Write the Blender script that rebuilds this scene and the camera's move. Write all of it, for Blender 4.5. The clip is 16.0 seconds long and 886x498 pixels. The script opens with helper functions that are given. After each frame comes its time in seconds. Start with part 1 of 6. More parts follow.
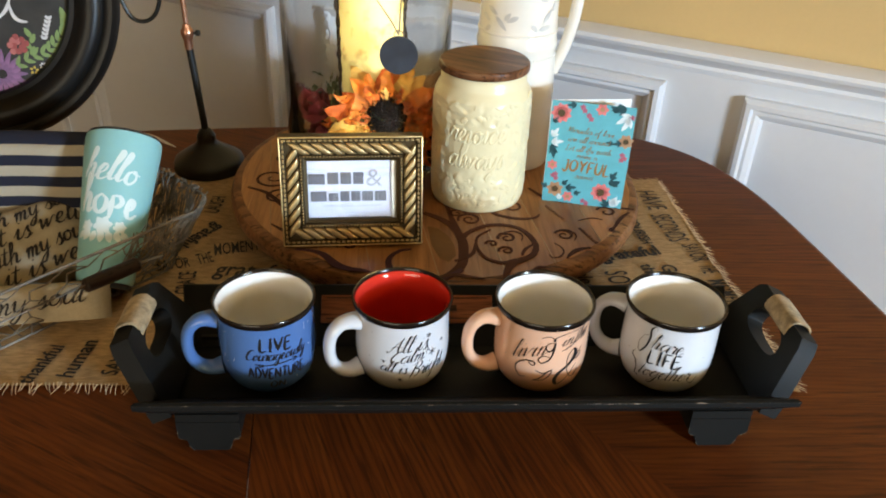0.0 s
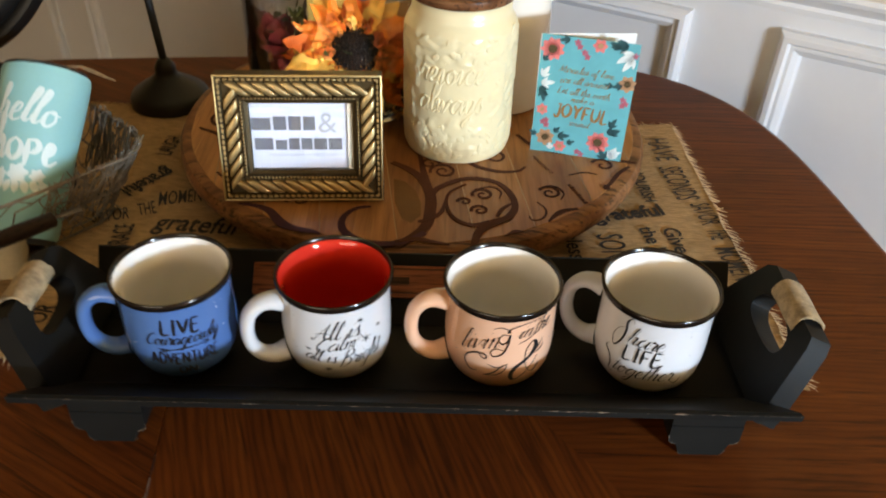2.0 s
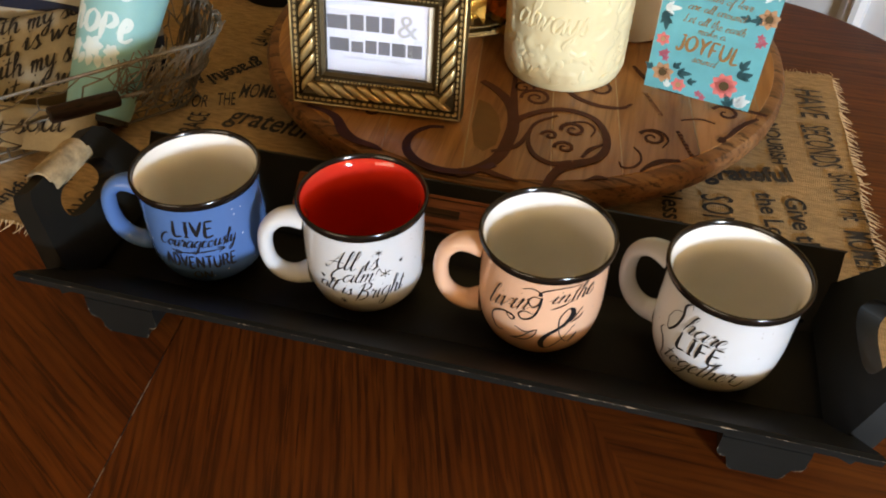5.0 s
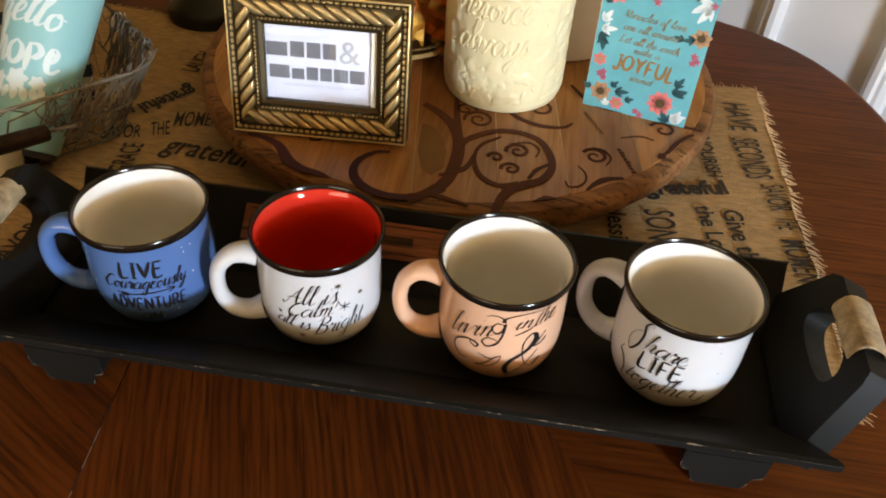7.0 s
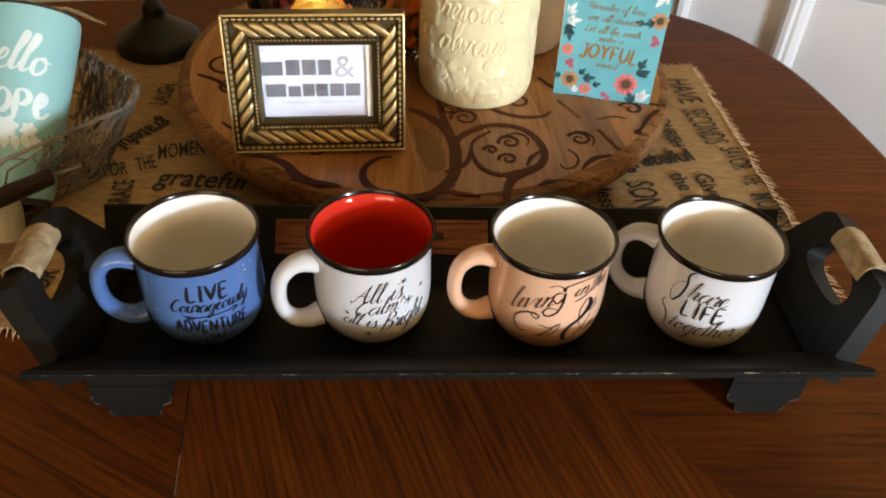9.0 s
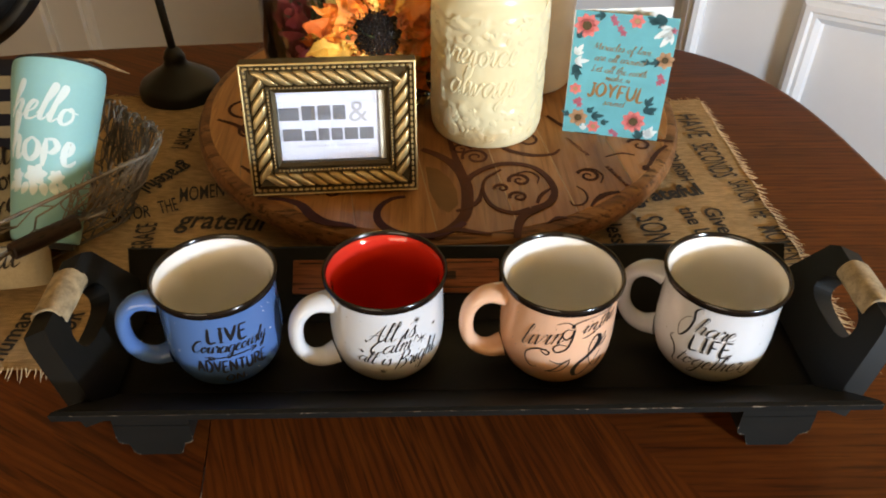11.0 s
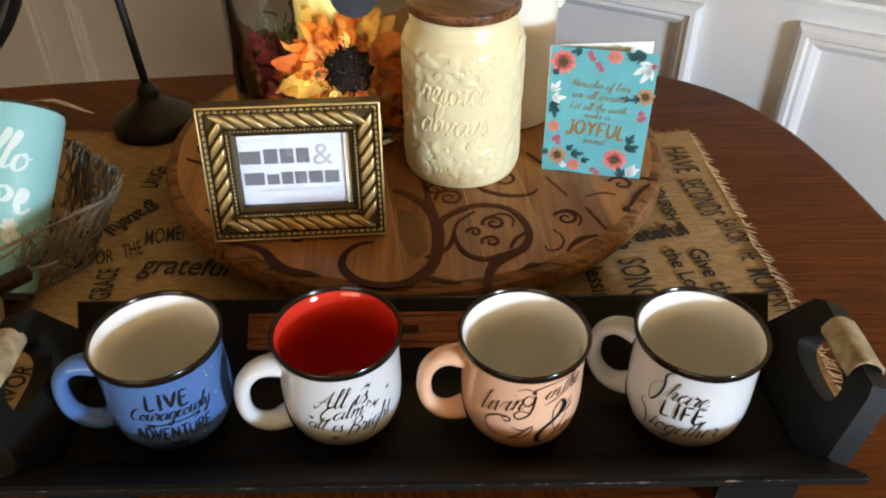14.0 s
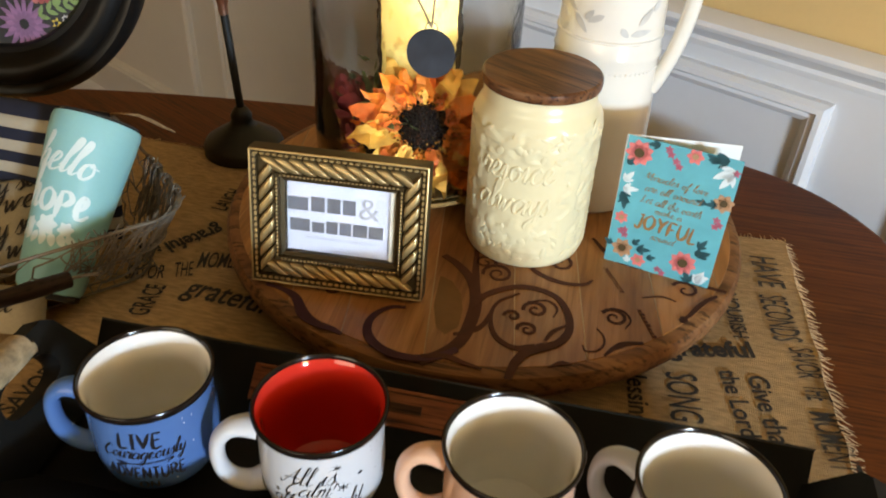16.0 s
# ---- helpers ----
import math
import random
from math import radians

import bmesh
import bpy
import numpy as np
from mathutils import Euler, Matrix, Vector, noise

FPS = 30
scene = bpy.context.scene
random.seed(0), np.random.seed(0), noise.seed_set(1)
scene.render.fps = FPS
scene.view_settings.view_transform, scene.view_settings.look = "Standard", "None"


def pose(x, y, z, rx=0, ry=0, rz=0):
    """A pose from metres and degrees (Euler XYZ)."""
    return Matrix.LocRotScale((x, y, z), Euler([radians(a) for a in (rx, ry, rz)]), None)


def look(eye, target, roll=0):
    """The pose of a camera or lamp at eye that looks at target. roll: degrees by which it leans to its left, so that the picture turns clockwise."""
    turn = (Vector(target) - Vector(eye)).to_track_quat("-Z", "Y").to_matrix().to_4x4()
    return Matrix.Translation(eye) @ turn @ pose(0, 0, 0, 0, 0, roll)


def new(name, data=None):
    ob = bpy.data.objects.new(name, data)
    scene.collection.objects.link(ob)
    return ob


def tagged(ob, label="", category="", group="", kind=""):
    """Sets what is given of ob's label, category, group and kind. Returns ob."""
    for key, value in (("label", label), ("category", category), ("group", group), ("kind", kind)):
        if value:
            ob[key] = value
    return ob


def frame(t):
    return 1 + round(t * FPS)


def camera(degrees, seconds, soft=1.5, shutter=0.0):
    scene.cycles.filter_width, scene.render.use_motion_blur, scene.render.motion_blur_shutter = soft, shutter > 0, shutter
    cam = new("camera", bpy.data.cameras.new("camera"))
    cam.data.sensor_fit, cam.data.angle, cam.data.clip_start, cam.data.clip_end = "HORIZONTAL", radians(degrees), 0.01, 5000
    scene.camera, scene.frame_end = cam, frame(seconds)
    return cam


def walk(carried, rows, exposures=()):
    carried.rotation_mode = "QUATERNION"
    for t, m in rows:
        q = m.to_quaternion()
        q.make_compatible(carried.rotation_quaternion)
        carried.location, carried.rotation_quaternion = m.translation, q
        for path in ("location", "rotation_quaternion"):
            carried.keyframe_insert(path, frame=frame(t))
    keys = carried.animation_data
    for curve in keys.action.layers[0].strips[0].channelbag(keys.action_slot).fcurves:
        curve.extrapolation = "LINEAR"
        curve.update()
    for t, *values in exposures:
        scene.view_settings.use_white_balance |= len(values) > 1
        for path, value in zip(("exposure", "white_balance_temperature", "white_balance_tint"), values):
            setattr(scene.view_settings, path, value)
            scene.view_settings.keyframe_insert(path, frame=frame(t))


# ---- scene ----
cam = camera(58.6, 16.0, 1.9, 0.5)
PATH = [
    (0, (0.002, 0.03, 1.228), (0.082, 1.733, 0.181), 2.4),
    (0.5, (0.004, 0.04, 1.227), (0.091, 1.746, 0.187), 2.1),
    (1, (0.004, 0.054, 1.224), (0.102, 1.748, 0.166), 2.0),
    (1.5, (0.011, 0.079, 1.212), (0.097, 1.718, 0.069), 1.8),
    (2, (0.074, 0.136, 1.201), (0.06, 1.73, -0.006), 2.0),
    (2.5, (0.127, 0.188, 1.172), (-0.083, 1.682, -0.14), 3.4),
    (3, (0.145, 0.218, 1.164), (-0.195, 1.633, -0.208), 1.1),
    (3.5, (0.149, 0.216, 1.168), (-0.247, 1.598, -0.223), -0.4),
    (4, (0.146, 0.208, 1.168), (-0.249, 1.6, -0.212), 0.7),
    (6.5, (0.133, 0.207, 1.171), (-0.142, 1.648, -0.188), 2.4),
    (7, (0.12, 0.212, 1.173), (-0.078, 1.68, -0.17), 3.7),
    (7.5, (0.085, 0.219, 1.172), (-0.062, 1.679, -0.187), 3.2),
    (8, (0.054, 0.206, 1.178), (-0.043, 1.71, -0.136), 0.4),
    (8.5, (0.031, 0.18, 1.173), (0.101, 1.676, -0.153), 2.5),
    (9, (0.025, 0.17, 1.178), (0.09, 1.682, -0.13), 2.7),
    (9.2, (0.026, 0.167, 1.182), (0.06, 1.689, -0.115), 2.3),
    (11.5, (0.03, 0.162, 1.193), (0.048, 1.724, -0.056), 0.6),
    (12, (0.032, 0.162, 1.193), (0.057, 1.725, -0.055), 0.9),
    (12.5, (0.037, 0.159, 1.196), (0.055, 1.729, -0.043), 0.6),
    (13, (0.042, 0.169, 1.195), (0.05, 1.745, -0.036), 0.4),
    (13.5, (0.052, 0.185, 1.199), (0.049, 1.756, -0.039), 0.1),
    (14, (0.066, 0.203, 1.197), (0.049, 1.784, -0.028), -0.3),
    (14.5, (0.093, 0.22, 1.202), (-0.067, 1.82, 0.014), 0.2),
    (15, (0.124, 0.227, 1.21), (-0.089, 1.834, 0.039), 2.0),
    (15.5, (0.138, 0.227, 1.207), (-0.186, 1.825, 0.049), 2.1),
    (16, (0.129, 0.252, 1.207), (-0.203, 1.848, 0.048), 3.0),
]
walk(cam, [(t, look(eye, target, roll)) for t, eye, target, roll in PATH], [(0, 0.04, 6750, 10), (1.5, 0.04, 7000, 12), (3.5, -0.02, 7600, 16), (8.5, 0.06, 7700, 16), (12.5, 0.08, 7400, 14), (14.5, -0.03, 7150, 12)])

# ---- world and light ----
world = bpy.data.worlds.new("sky")
scene.world = world
world.use_nodes = True
wn = world.node_tree.nodes
sky = wn.new("ShaderNodeTexSky")
sky.sky_type, sky.sun_disc = "NISHITA", False
sky.sun_elevation, sky.sun_rotation = radians(38), radians(60)
wn["Background"].inputs["Strength"].default_value = 0.1
world.node_tree.links.new(sky.outputs[0], wn["Background"].inputs["Color"])

# the room's own frame: a runs along the panelled wall, b from it into the room
WALL_AT = Vector((0.414, 1.267, 0.0))
WALL_TURN = math.atan2(-0.063, 0.114)
ROOM = Matrix.Translation(WALL_AT) @ Matrix.Rotation(WALL_TURN, 4, "Z")   # local x = a, local y = -b
A0, A1, DEPTH, TALL = -3.4, 3.2, 4.2, 2.5
WIN_B0, WIN_B1, WIN_Z0, WIN_Z1 = 1.60, 2.45, 0.95, 2.06      # in the assumed sun room's unseen east wall
WIN_A0, WIN_A1 = -0.60, 1.50                                    # in the south wall
OPEN_A, OPEN_B0, OPEN_B1, OPEN_Z = 2.0, 0.12, 1.66, 2.10       # unseen cased opening to the assumed sun room, bounding the east light


def window_lamp(name, m, sx, sy, watts, colour, spread=105):
    lamp = bpy.data.lights.new(name, "AREA")
    lamp.shape, lamp.size, lamp.size_y, lamp.energy, lamp.color = "RECTANGLE", sx, sy, watts, colour
    lamp.spread = radians(spread)
    ob = new(name, lamp)
    ob.matrix_world = m
    return ob


# area lamps facing into the room from two unseen windows: the eastern one is the low sky key,
# the southern one, with its drawn tan curtains, is added as warm fill
DAY = (0.50, 0.73, 1.0)
window_lamp("unseen_window_light", ROOM @ Matrix.Translation((A1 - 0.01, -(WIN_B0 + WIN_B1) / 2, 1.37))
            @ Matrix.Rotation(radians(90), 4, "Y"), 0.22, 0.70, 108, DAY)
# warm lamp added in the same window's upper sash; its tan roller shade is assumed
window_lamp("unseen_window_light", ROOM @ Matrix.Translation((A1 - 0.01, -(WIN_B0 + WIN_B1) / 2, 1.80))
            @ Matrix.Rotation(radians(90), 4, "Y"), 0.42, WIN_B1 - WIN_B0, 20, (1.0, 0.76, 0.42))
window_lamp("unseen_window_light", ROOM @ Matrix.Translation(((WIN_A0 + WIN_A1) / 2, -DEPTH + 0.01, (WIN_Z0 + WIN_Z1) / 2))
            @ Matrix.Rotation(radians(90), 4, "X"), WIN_A1 - WIN_A0, WIN_Z1 - WIN_Z0, 38, (1.0, 0.905, 0.70), 180)
# the lit candle inside the glass jar
glow = bpy.data.lights.new("candle_flame", "POINT")
glow.energy, glow.color, glow.shadow_soft_size = 0.25, (1.0, 0.75, 0.3), 0.02
new("candle_flame", glow).location = (-0.05, 0.945, 1.09)

# ---- materials ----
def shader(name, rough=0.5, metal=0.0, **more):
    m = bpy.data.materials.new(name)
    m.use_nodes = True
    b = m.node_tree.nodes["Principled BSDF"]
    b.inputs["Roughness"].default_value, b.inputs["Metallic"].default_value = rough, metal
    for key, value in more.items():
        b.inputs[key.replace("_", " ")].default_value = value
    return m, m.node_tree.nodes, m.node_tree.links, b


def coords(nodes, links, scale=(1, 1, 1), turn=0.0, rot=None):
    tc, mp = nodes.new("ShaderNodeTexCoord"), nodes.new("ShaderNodeMapping")
    mp.inputs["Scale"].default_value = scale
    mp.inputs["Rotation"].default_value = rot if rot else (0, 0, radians(turn))
    links.new(tc.outputs["Object"], mp.inputs["Vector"])
    return mp.outputs[0]


def noisy(nodes, links, vec, scale, detail=4.0, rough=0.55, dist=0.0):
    n = nodes.new("ShaderNodeTexNoise")
    n.inputs["Scale"].default_value, n.inputs["Detail"].default_value = scale, detail
    n.inputs["Roughness"].default_value, n.inputs["Distortion"].default_value = rough, dist
    links.new(vec, n.inputs["Vector"])
    return n.outputs["Fac"]


def ramp(nodes, links, fac, stops):
    r = nodes.new("ShaderNodeValToRGB")
    while len(r.color_ramp.elements) < len(stops):
        r.color_ramp.elements.new(0.5)
    for e, (p, c) in zip(r.color_ramp.elements, stops):
        e.position, e.color = p, (*c, 1)
    links.new(fac, r.inputs["Fac"])
    return r.outputs["Color"]


def mixed(nodes, links, fac, a, b, mode="MIX"):
    x = nodes.new("ShaderNodeMix")
    x.data_type, x.blend_type = "RGBA", mode
    for sock, v in ((x.inputs[0], fac), (x.inputs[6], a), (x.inputs[7], b)):
        if isinstance(v, (int, float)):
            sock.default_value = v
        elif isinstance(v, tuple):
            sock.default_value = (*v, 1)
        else:
            links.new(v, sock)
    return x.outputs[2]


def bumped(nodes, links, b, height, strength, dist=0.001):
    n = nodes.new("ShaderNodeBump")
    n.inputs["Strength"].default_value, n.inputs["Distance"].default_value = strength, dist
    links.new(height, n.inputs["Height"])
    links.new(n.outputs[0], b.inputs["Normal"])


def plain(name, colour, rough=0.5, metal=0.0, vary=0.12, big=6.0, fine=90.0, bump=0.0, **more):
    """Paint, glaze, cloth or metal: two scales of slight variation."""
    m, n, l, b = shader(name, rough, metal, **more)
    v = coords(n, l)
    f1, f2 = noisy(n, l, v, big, 3), noisy(n, l, v, fine, 5)
    dark, light = tuple(c * (1 - vary) for c in colour), tuple(min(1, c * (1 + vary)) for c in colour)
    c1 = ramp(n, l, f1, [(0.3, dark), (0.7, light)])
    c2 = mixed(n, l, f2, (1 - vary,) * 3, (1 + vary * 0.5,) * 3)
    l.new(mixed(n, l, 1.0, c1, c2, "MULTIPLY"), b.inputs["Base Color"])
    r = n.new("ShaderNodeMapRange")
    r.inputs["To Min"].default_value, r.inputs["To Max"].default_value = max(0, rough - 0.08), min(1, rough + 0.08)
    l.new(f2, r.inputs["Value"])
    l.new(r.outputs[0], b.inputs["Roughness"])
    if bump:
        bumped(n, l, b, f2, bump)
    return m


def wood(name, dark, mid, light, turn=0.0, rough=0.35, grain=1.0, coat=0.0, bump=0.25, rot=None, random_shift=False, rings_=0.0, pore=0.95):
    """Long grain along x after the turn, with pores and slow colour drift."""
    m, n, l, b = shader(name, rough, 0, Coat_Weight=coat, Coat_Roughness=0.12, Specular_IOR_Level=0.22)
    v = coords(n, l, (1, 1, 1), turn, rot)
    if random_shift:
        info, add = n.new("ShaderNodeObjectInfo"), n.new("ShaderNodeVectorMath")
        l.new(info.outputs["Random"], add.inputs[1])
        sc = n.new("ShaderNodeVectorMath")
        sc.operation = "SCALE"
        sc.inputs["Scale"].default_value = 3.0
        l.new(info.outputs["Random"], sc.inputs[0])
        l.new(v, add.inputs[0])
        l.new(sc.outputs[0], add.inputs[1])
        v = add.outputs[0]
    st = n.new("ShaderNodeMapping")
    st.inputs["Scale"].default_value = (4.0 * grain, 42.0 * grain, 42.0 * grain)
    l.new(v, st.inputs["Vector"])
    rings = noisy(n, l, st.outputs[0], 1.6, 6, 0.62, 0.6)
    fine = n.new("ShaderNodeMapping")
    fine.inputs["Scale"].default_value = (14 * grain, 330 * grain, 330 * grain)
    l.new(v, fine.inputs["Vector"])
    pores = noisy(n, l, fine.outputs[0], 1.0, 3, 0.6)
    slow = noisy(n, l, v, 5.0, 3)
    c = ramp(n, l, rings, [(0.30, dark), (0.5, mid), (0.68, light)])
    if rings_:                               # wavy growth lines of sawn oak
        long = n.new("ShaderNodeMapping")
        long.inputs["Scale"].default_value = (0.22, 1.0, 1.0)
        l.new(v, long.inputs["Vector"])
        w = n.new("ShaderNodeTexWave")
        w.wave_type, w.bands_direction = "BANDS", "Y"
        for key, value in (("Scale", 52.0), ("Distortion", 14.0), ("Detail", 3.0), ("Detail Scale", 0.35), ("Detail Roughness", 0.6)):
            w.inputs[key].default_value = value
        l.new(long.outputs[0], w.inputs["Vector"])
        c = mixed(n, l, rings_, c, ramp(n, l, w.outputs["Fac"], [(0.05, (0.52, 0.46, 0.40)), (0.55, (1.1, 1.1, 1.1))]), "MULTIPLY")
    c = mixed(n, l, ramp(n, l, pores, [(0.36, (pore,) * 3), (0.48, (0, 0, 0))]), c, tuple(x * 0.7 for x in dark))
    c = mixed(n, l, 1.0, c, ramp(n, l, slow, [(0.3, (0.78,) * 3), (0.7, (1.08,) * 3)]), "MULTIPLY")
    if random_shift:
        c = mixed(n, l, 1.0, c, ramp(n, l, info.outputs["Random"], [(0, (0.74, 0.70, 0.68)), (1, (1.12, 1.1, 1.05))]), "MULTIPLY")
    l.new(c, b.inputs["Base Color"])
    bumped(n, l, b, pores, bump, 0.0006)
    return m


def burlap(name, colour):
    m, n, l, b = shader(name, 0.95)
    v = coords(n, l)
    hs = []
    for axis in ("X", "Y"):
        w = n.new("ShaderNodeTexWave")
        w.wave_type, w.bands_direction = "BANDS", axis
        w.inputs["Scale"].default_value, w.inputs["Distortion"].default_value = 190.0, 4.5
        w.inputs["Detail"].default_value, w.inputs["Detail Scale"].default_value = 2, 0.6
        l.new(v, w.inputs["Vector"])
        hs.append(w.outputs["Fac"])
    h = mixed(n, l, 1.0, hs[0], hs[1], "ADD")
    slub = noisy(n, l, coords(n, l, (90, 420, 1)), 1.0, 2)
    drift = noisy(n, l, v, 7, 4)
    c = ramp(n, l, hs[0], [(0.0, tuple(x * 0.76 for x in colour)), (0.6, colour)])
    c = mixed(n, l, 0.75, c, ramp(n, l, hs[1], [(0.0, (0.66, 0.63, 0.58)), (0.6, (1, 1, 1))]), "MULTIPLY")
    c = mixed(n, l, 1.0, c, ramp(n, l, slub, [(0.35, (0.72,) * 3), (0.65, (1.12,) * 3)]), "MULTIPLY")
    c = mixed(n, l, 1.0, c, ramp(n, l, drift, [(0.3, (0.82,) * 3), (0.7, (1.08,) * 3)]), "MULTIPLY")
    l.new(c, b.inputs["Base Color"])
    bumped(n, l, b, h, 0.45, 0.0010)
    return m


def glaze(name, colour, rough=0.13, speck=0.0):
    """Stoneware glaze, with fine dark or pale specks."""
    m, n, l, b = shader(name, rough, 0, Coat_Weight=0.25, Coat_Roughness=0.05)
    v = coords(n, l)
    c = ramp(n, l, noisy(n, l, v, 25, 3), [(0.3, tuple(x * 0.93 for x in colour)), (0.7, colour)])
    if speck:
        vo = n.new("ShaderNodeTexVoronoi")
        vo.inputs["Scale"].default_value = 260
        l.new(v, vo.inputs["Vector"])
        pick = n.new("ShaderNodeTexWhiteNoise")
        l.new(vo.outputs["Position"], pick.inputs["Vector"])
        dot = ramp(n, l, vo.outputs["Distance"], [(0.10, (1, 1, 1)), (0.16, (0, 0, 0))])
        some = ramp(n, l, pick.outputs["Value"], [(0.90, (0, 0, 0)), (0.92, (1, 1, 1))])
        mask = mixed(n, l, 1.0, dot, some, "MULTIPLY")
        tint = (0.35, 0.33, 0.32) if speck > 0 else (0.85, 0.9, 1.0)
        c = mixed(n, l, mask, c, tint)
    l.new(c, b.inputs["Base Color"])
    bumped(n, l, b, noisy(n, l, v, 70, 2), 0.04, 0.001)
    return m


def clear(name, rough=0.03, tint=(1, 1, 1), wave=0.0):
    m, n, l, b = shader(name, rough, 0, Transmission_Weight=1.0, IOR=1.48)
    b.inputs["Base Color"].default_value = (*tint, 1)
    if wave:
        v = coords(n, l)
        a = noisy(n, l, v, 26, 3)
        bumped(n, l, b, a, wave, 0.006)
    return m


def worn(name, base, wear, at=0.62, rough=0.42):
    """Painted wood, rubbed through in patches."""
    m, n, l, b = shader(name, rough, 0, Specular_IOR_Level=0.13)
    v = coords(n, l)
    mask = ramp(n, l, noisy(n, l, v, 55, 8, 0.7), [(at, (0, 0, 0)), (at + 0.05, (1, 1, 1))])
    dust = ramp(n, l, noisy(n, l, v, 9, 4), [(0.3, tuple(x * 0.7 for x in base)), (0.7, tuple(x * 1.5 for x in base))])
    l.new(mixed(n, l, mask, dust, wear), b.inputs["Base Color"])
    bumped(n, l, b, noisy(n, l, coords(n, l, (20, 160, 160)), 1.5, 4), 0.12, 0.0006)
    return m


TABLE_D, TABLE_M, TABLE_L = (0.084, 0.0192, 0.0026), (0.130, 0.0312, 0.0042), (0.162, 0.0420, 0.0058)
oak_left = wood("oak_veneer_left", TABLE_D, TABLE_M, TABLE_L, 35, 0.48, 1.0, 0.04, rings_=0.35)
oak_mid = wood("oak_veneer_middle", TABLE_D, TABLE_M, TABLE_L, 77, 0.48, 1.0, 0.04, rings_=0.55)
oak_end = wood("oak_veneer_end", TABLE_D, TABLE_M, TABLE_L, 6, 0.48, 1.0, 0.04, rings_=0.35)
oak_leg = wood("oak_leg", TABLE_D, TABLE_M, TABLE_L, 0, 0.35, 1.0, 0.2, rot=(0, radians(90), 0))
mango = wood("mango_plank", (0.29, 0.124, 0.042), (0.42, 0.193, 0.066), (0.54, 0.265, 0.100), 98, 0.38, 0.8, 0.15, random_shift=True, pore=0.45)
mango_edge = wood("mango_edge", (0.10, 0.042, 0.015), (0.23, 0.10, 0.04), (0.33, 0.16, 0.065), 0, 0.42, 0.8)
walnut = wood("walnut_lid", (0.05, 0.018, 0.007), (0.16, 0.062, 0.024), (0.27, 0.125, 0.055), 28, 0.36, 1.1, 0.1)
dark_wood = wood("stained_handle", (0.03, 0.014, 0.007), (0.07, 0.03, 0.014), (0.12, 0.055, 0.026), 0, 0.5, 1.4)
grip_wood = wood("dark_grip", (0.010, 0.005, 0.003), (0.026, 0.013, 0.008), (0.045, 0.023, 0.013), 0, 0.5, 1.4)
plaque_wood = wood("plaque_wood", (0.14, 0.042, 0.017), (0.30, 0.10, 0.04), (0.40, 0.155, 0.07), 0, 0.4, 1.0)
inlay_dark = plain("burnt_inlay", (0.082, 0.031, 0.018), 0.8, vary=0.35, Specular_IOR_Level=0.15)
inlay_plum = plain("plum_inlay", (0.080, 0.033, 0.042), 0.8, vary=0.35, Specular_IOR_Level=0.15)
inlay_green = plain("olive_inlay", (0.17, 0.085, 0.028), 0.7, vary=0.25, Specular_IOR_Level=0.2)
glue_pale = plain("pale_glue_line", (0.40, 0.24, 0.11), 0.6, vary=0.3, fine=200)
jute = burlap("burlap_weave", (0.58, 0.375, 0.175))
jute_thread = plain("jute_thread", (0.55, 0.37, 0.20), 0.95, vary=0.3, fine=400)
ink = plain("printed_ink", (0.030, 0.023, 0.018), 0.85, vary=0.55, fine=600)
tray_black = worn("worn_black_paint", (0.0088, 0.0086, 0.0078), (0.015, 0.0135, 0.012), 0.66, 0.50)
tray_edge = worn("rubbed_edge", (0.03, 0.026, 0.021), (0.26, 0.21, 0.16), 0.50, 0.7)
twine = plain("twine", (0.37, 0.275, 0.160), 0.95, vary=0.4, big=120, fine=700)
iron = plain("black_iron", (0.0085, 0.0095, 0.009), 0.42, 0.2, vary=0.3, bump=0.15)
copper = plain("copper", (0.62, 0.33, 0.22), 0.34, 1.0, vary=0.15)
wire = plain("dull_wire", (0.185, 0.155, 0.120), 0.55, 0.4, vary=0.5, big=30)
gold = plain("antique_gold", (0.62, 0.46, 0.22), 0.38, 0.8, vary=0.35, fine=160, bump=0.2)
gold_dark = plain("gold_patina", (0.075, 0.048, 0.016), 0.5, 0.6, vary=0.4, bump=0.2)
paper = plain("white_paper", (0.41, 0.42, 0.485), 0.7, vary=0.02)
mount = plain("mount_edge", (0.42, 0.38, 0.30), 0.7, vary=0.1)
grey_ink = plain("grey_ink", (0.085, 0.083, 0.09), 0.7, vary=0.1)
pale_ink = plain("pale_grey_ink", (0.24, 0.24, 0.25), 0.7, vary=0.05)
cream = glaze("cream_glaze", (0.80, 0.71, 0.45), 0.30)
ivory = glaze("ivory_glaze", (0.80, 0.75, 0.66), 0.16)
ivory_grey = plain("grey_brushwork", (0.65, 0.62, 0.57), 0.4, vary=0.3)
white_glaze = glaze("white_glaze", (0.89, 0.885, 0.86), 0.10)
speck_white = glaze("speckled_white_glaze", (0.67, 0.685, 0.72), 0.11, 1)
blue_glaze = glaze("speckled_blue_glaze", (0.085, 0.180, 0.43), 0.12, -1)
peach_glaze = glaze("peach_glaze", (0.79, 0.47, 0.315), 0.12, 1)
red_glaze = glaze("red_glaze", (0.66, 0.034, 0.020), 0.08)
black_rim = plain("black_rim_enamel", (0.012, 0.008, 0.006), 0.15, vary=0.2, Specular_IOR_Level=0.32)
letter_black = plain("black_lettering", (0.012, 0.011, 0.012), 0.4, vary=0.1)
letter_white = plain("white_lettering", (0.68, 0.80, 0.80), 0.55, vary=0.05)
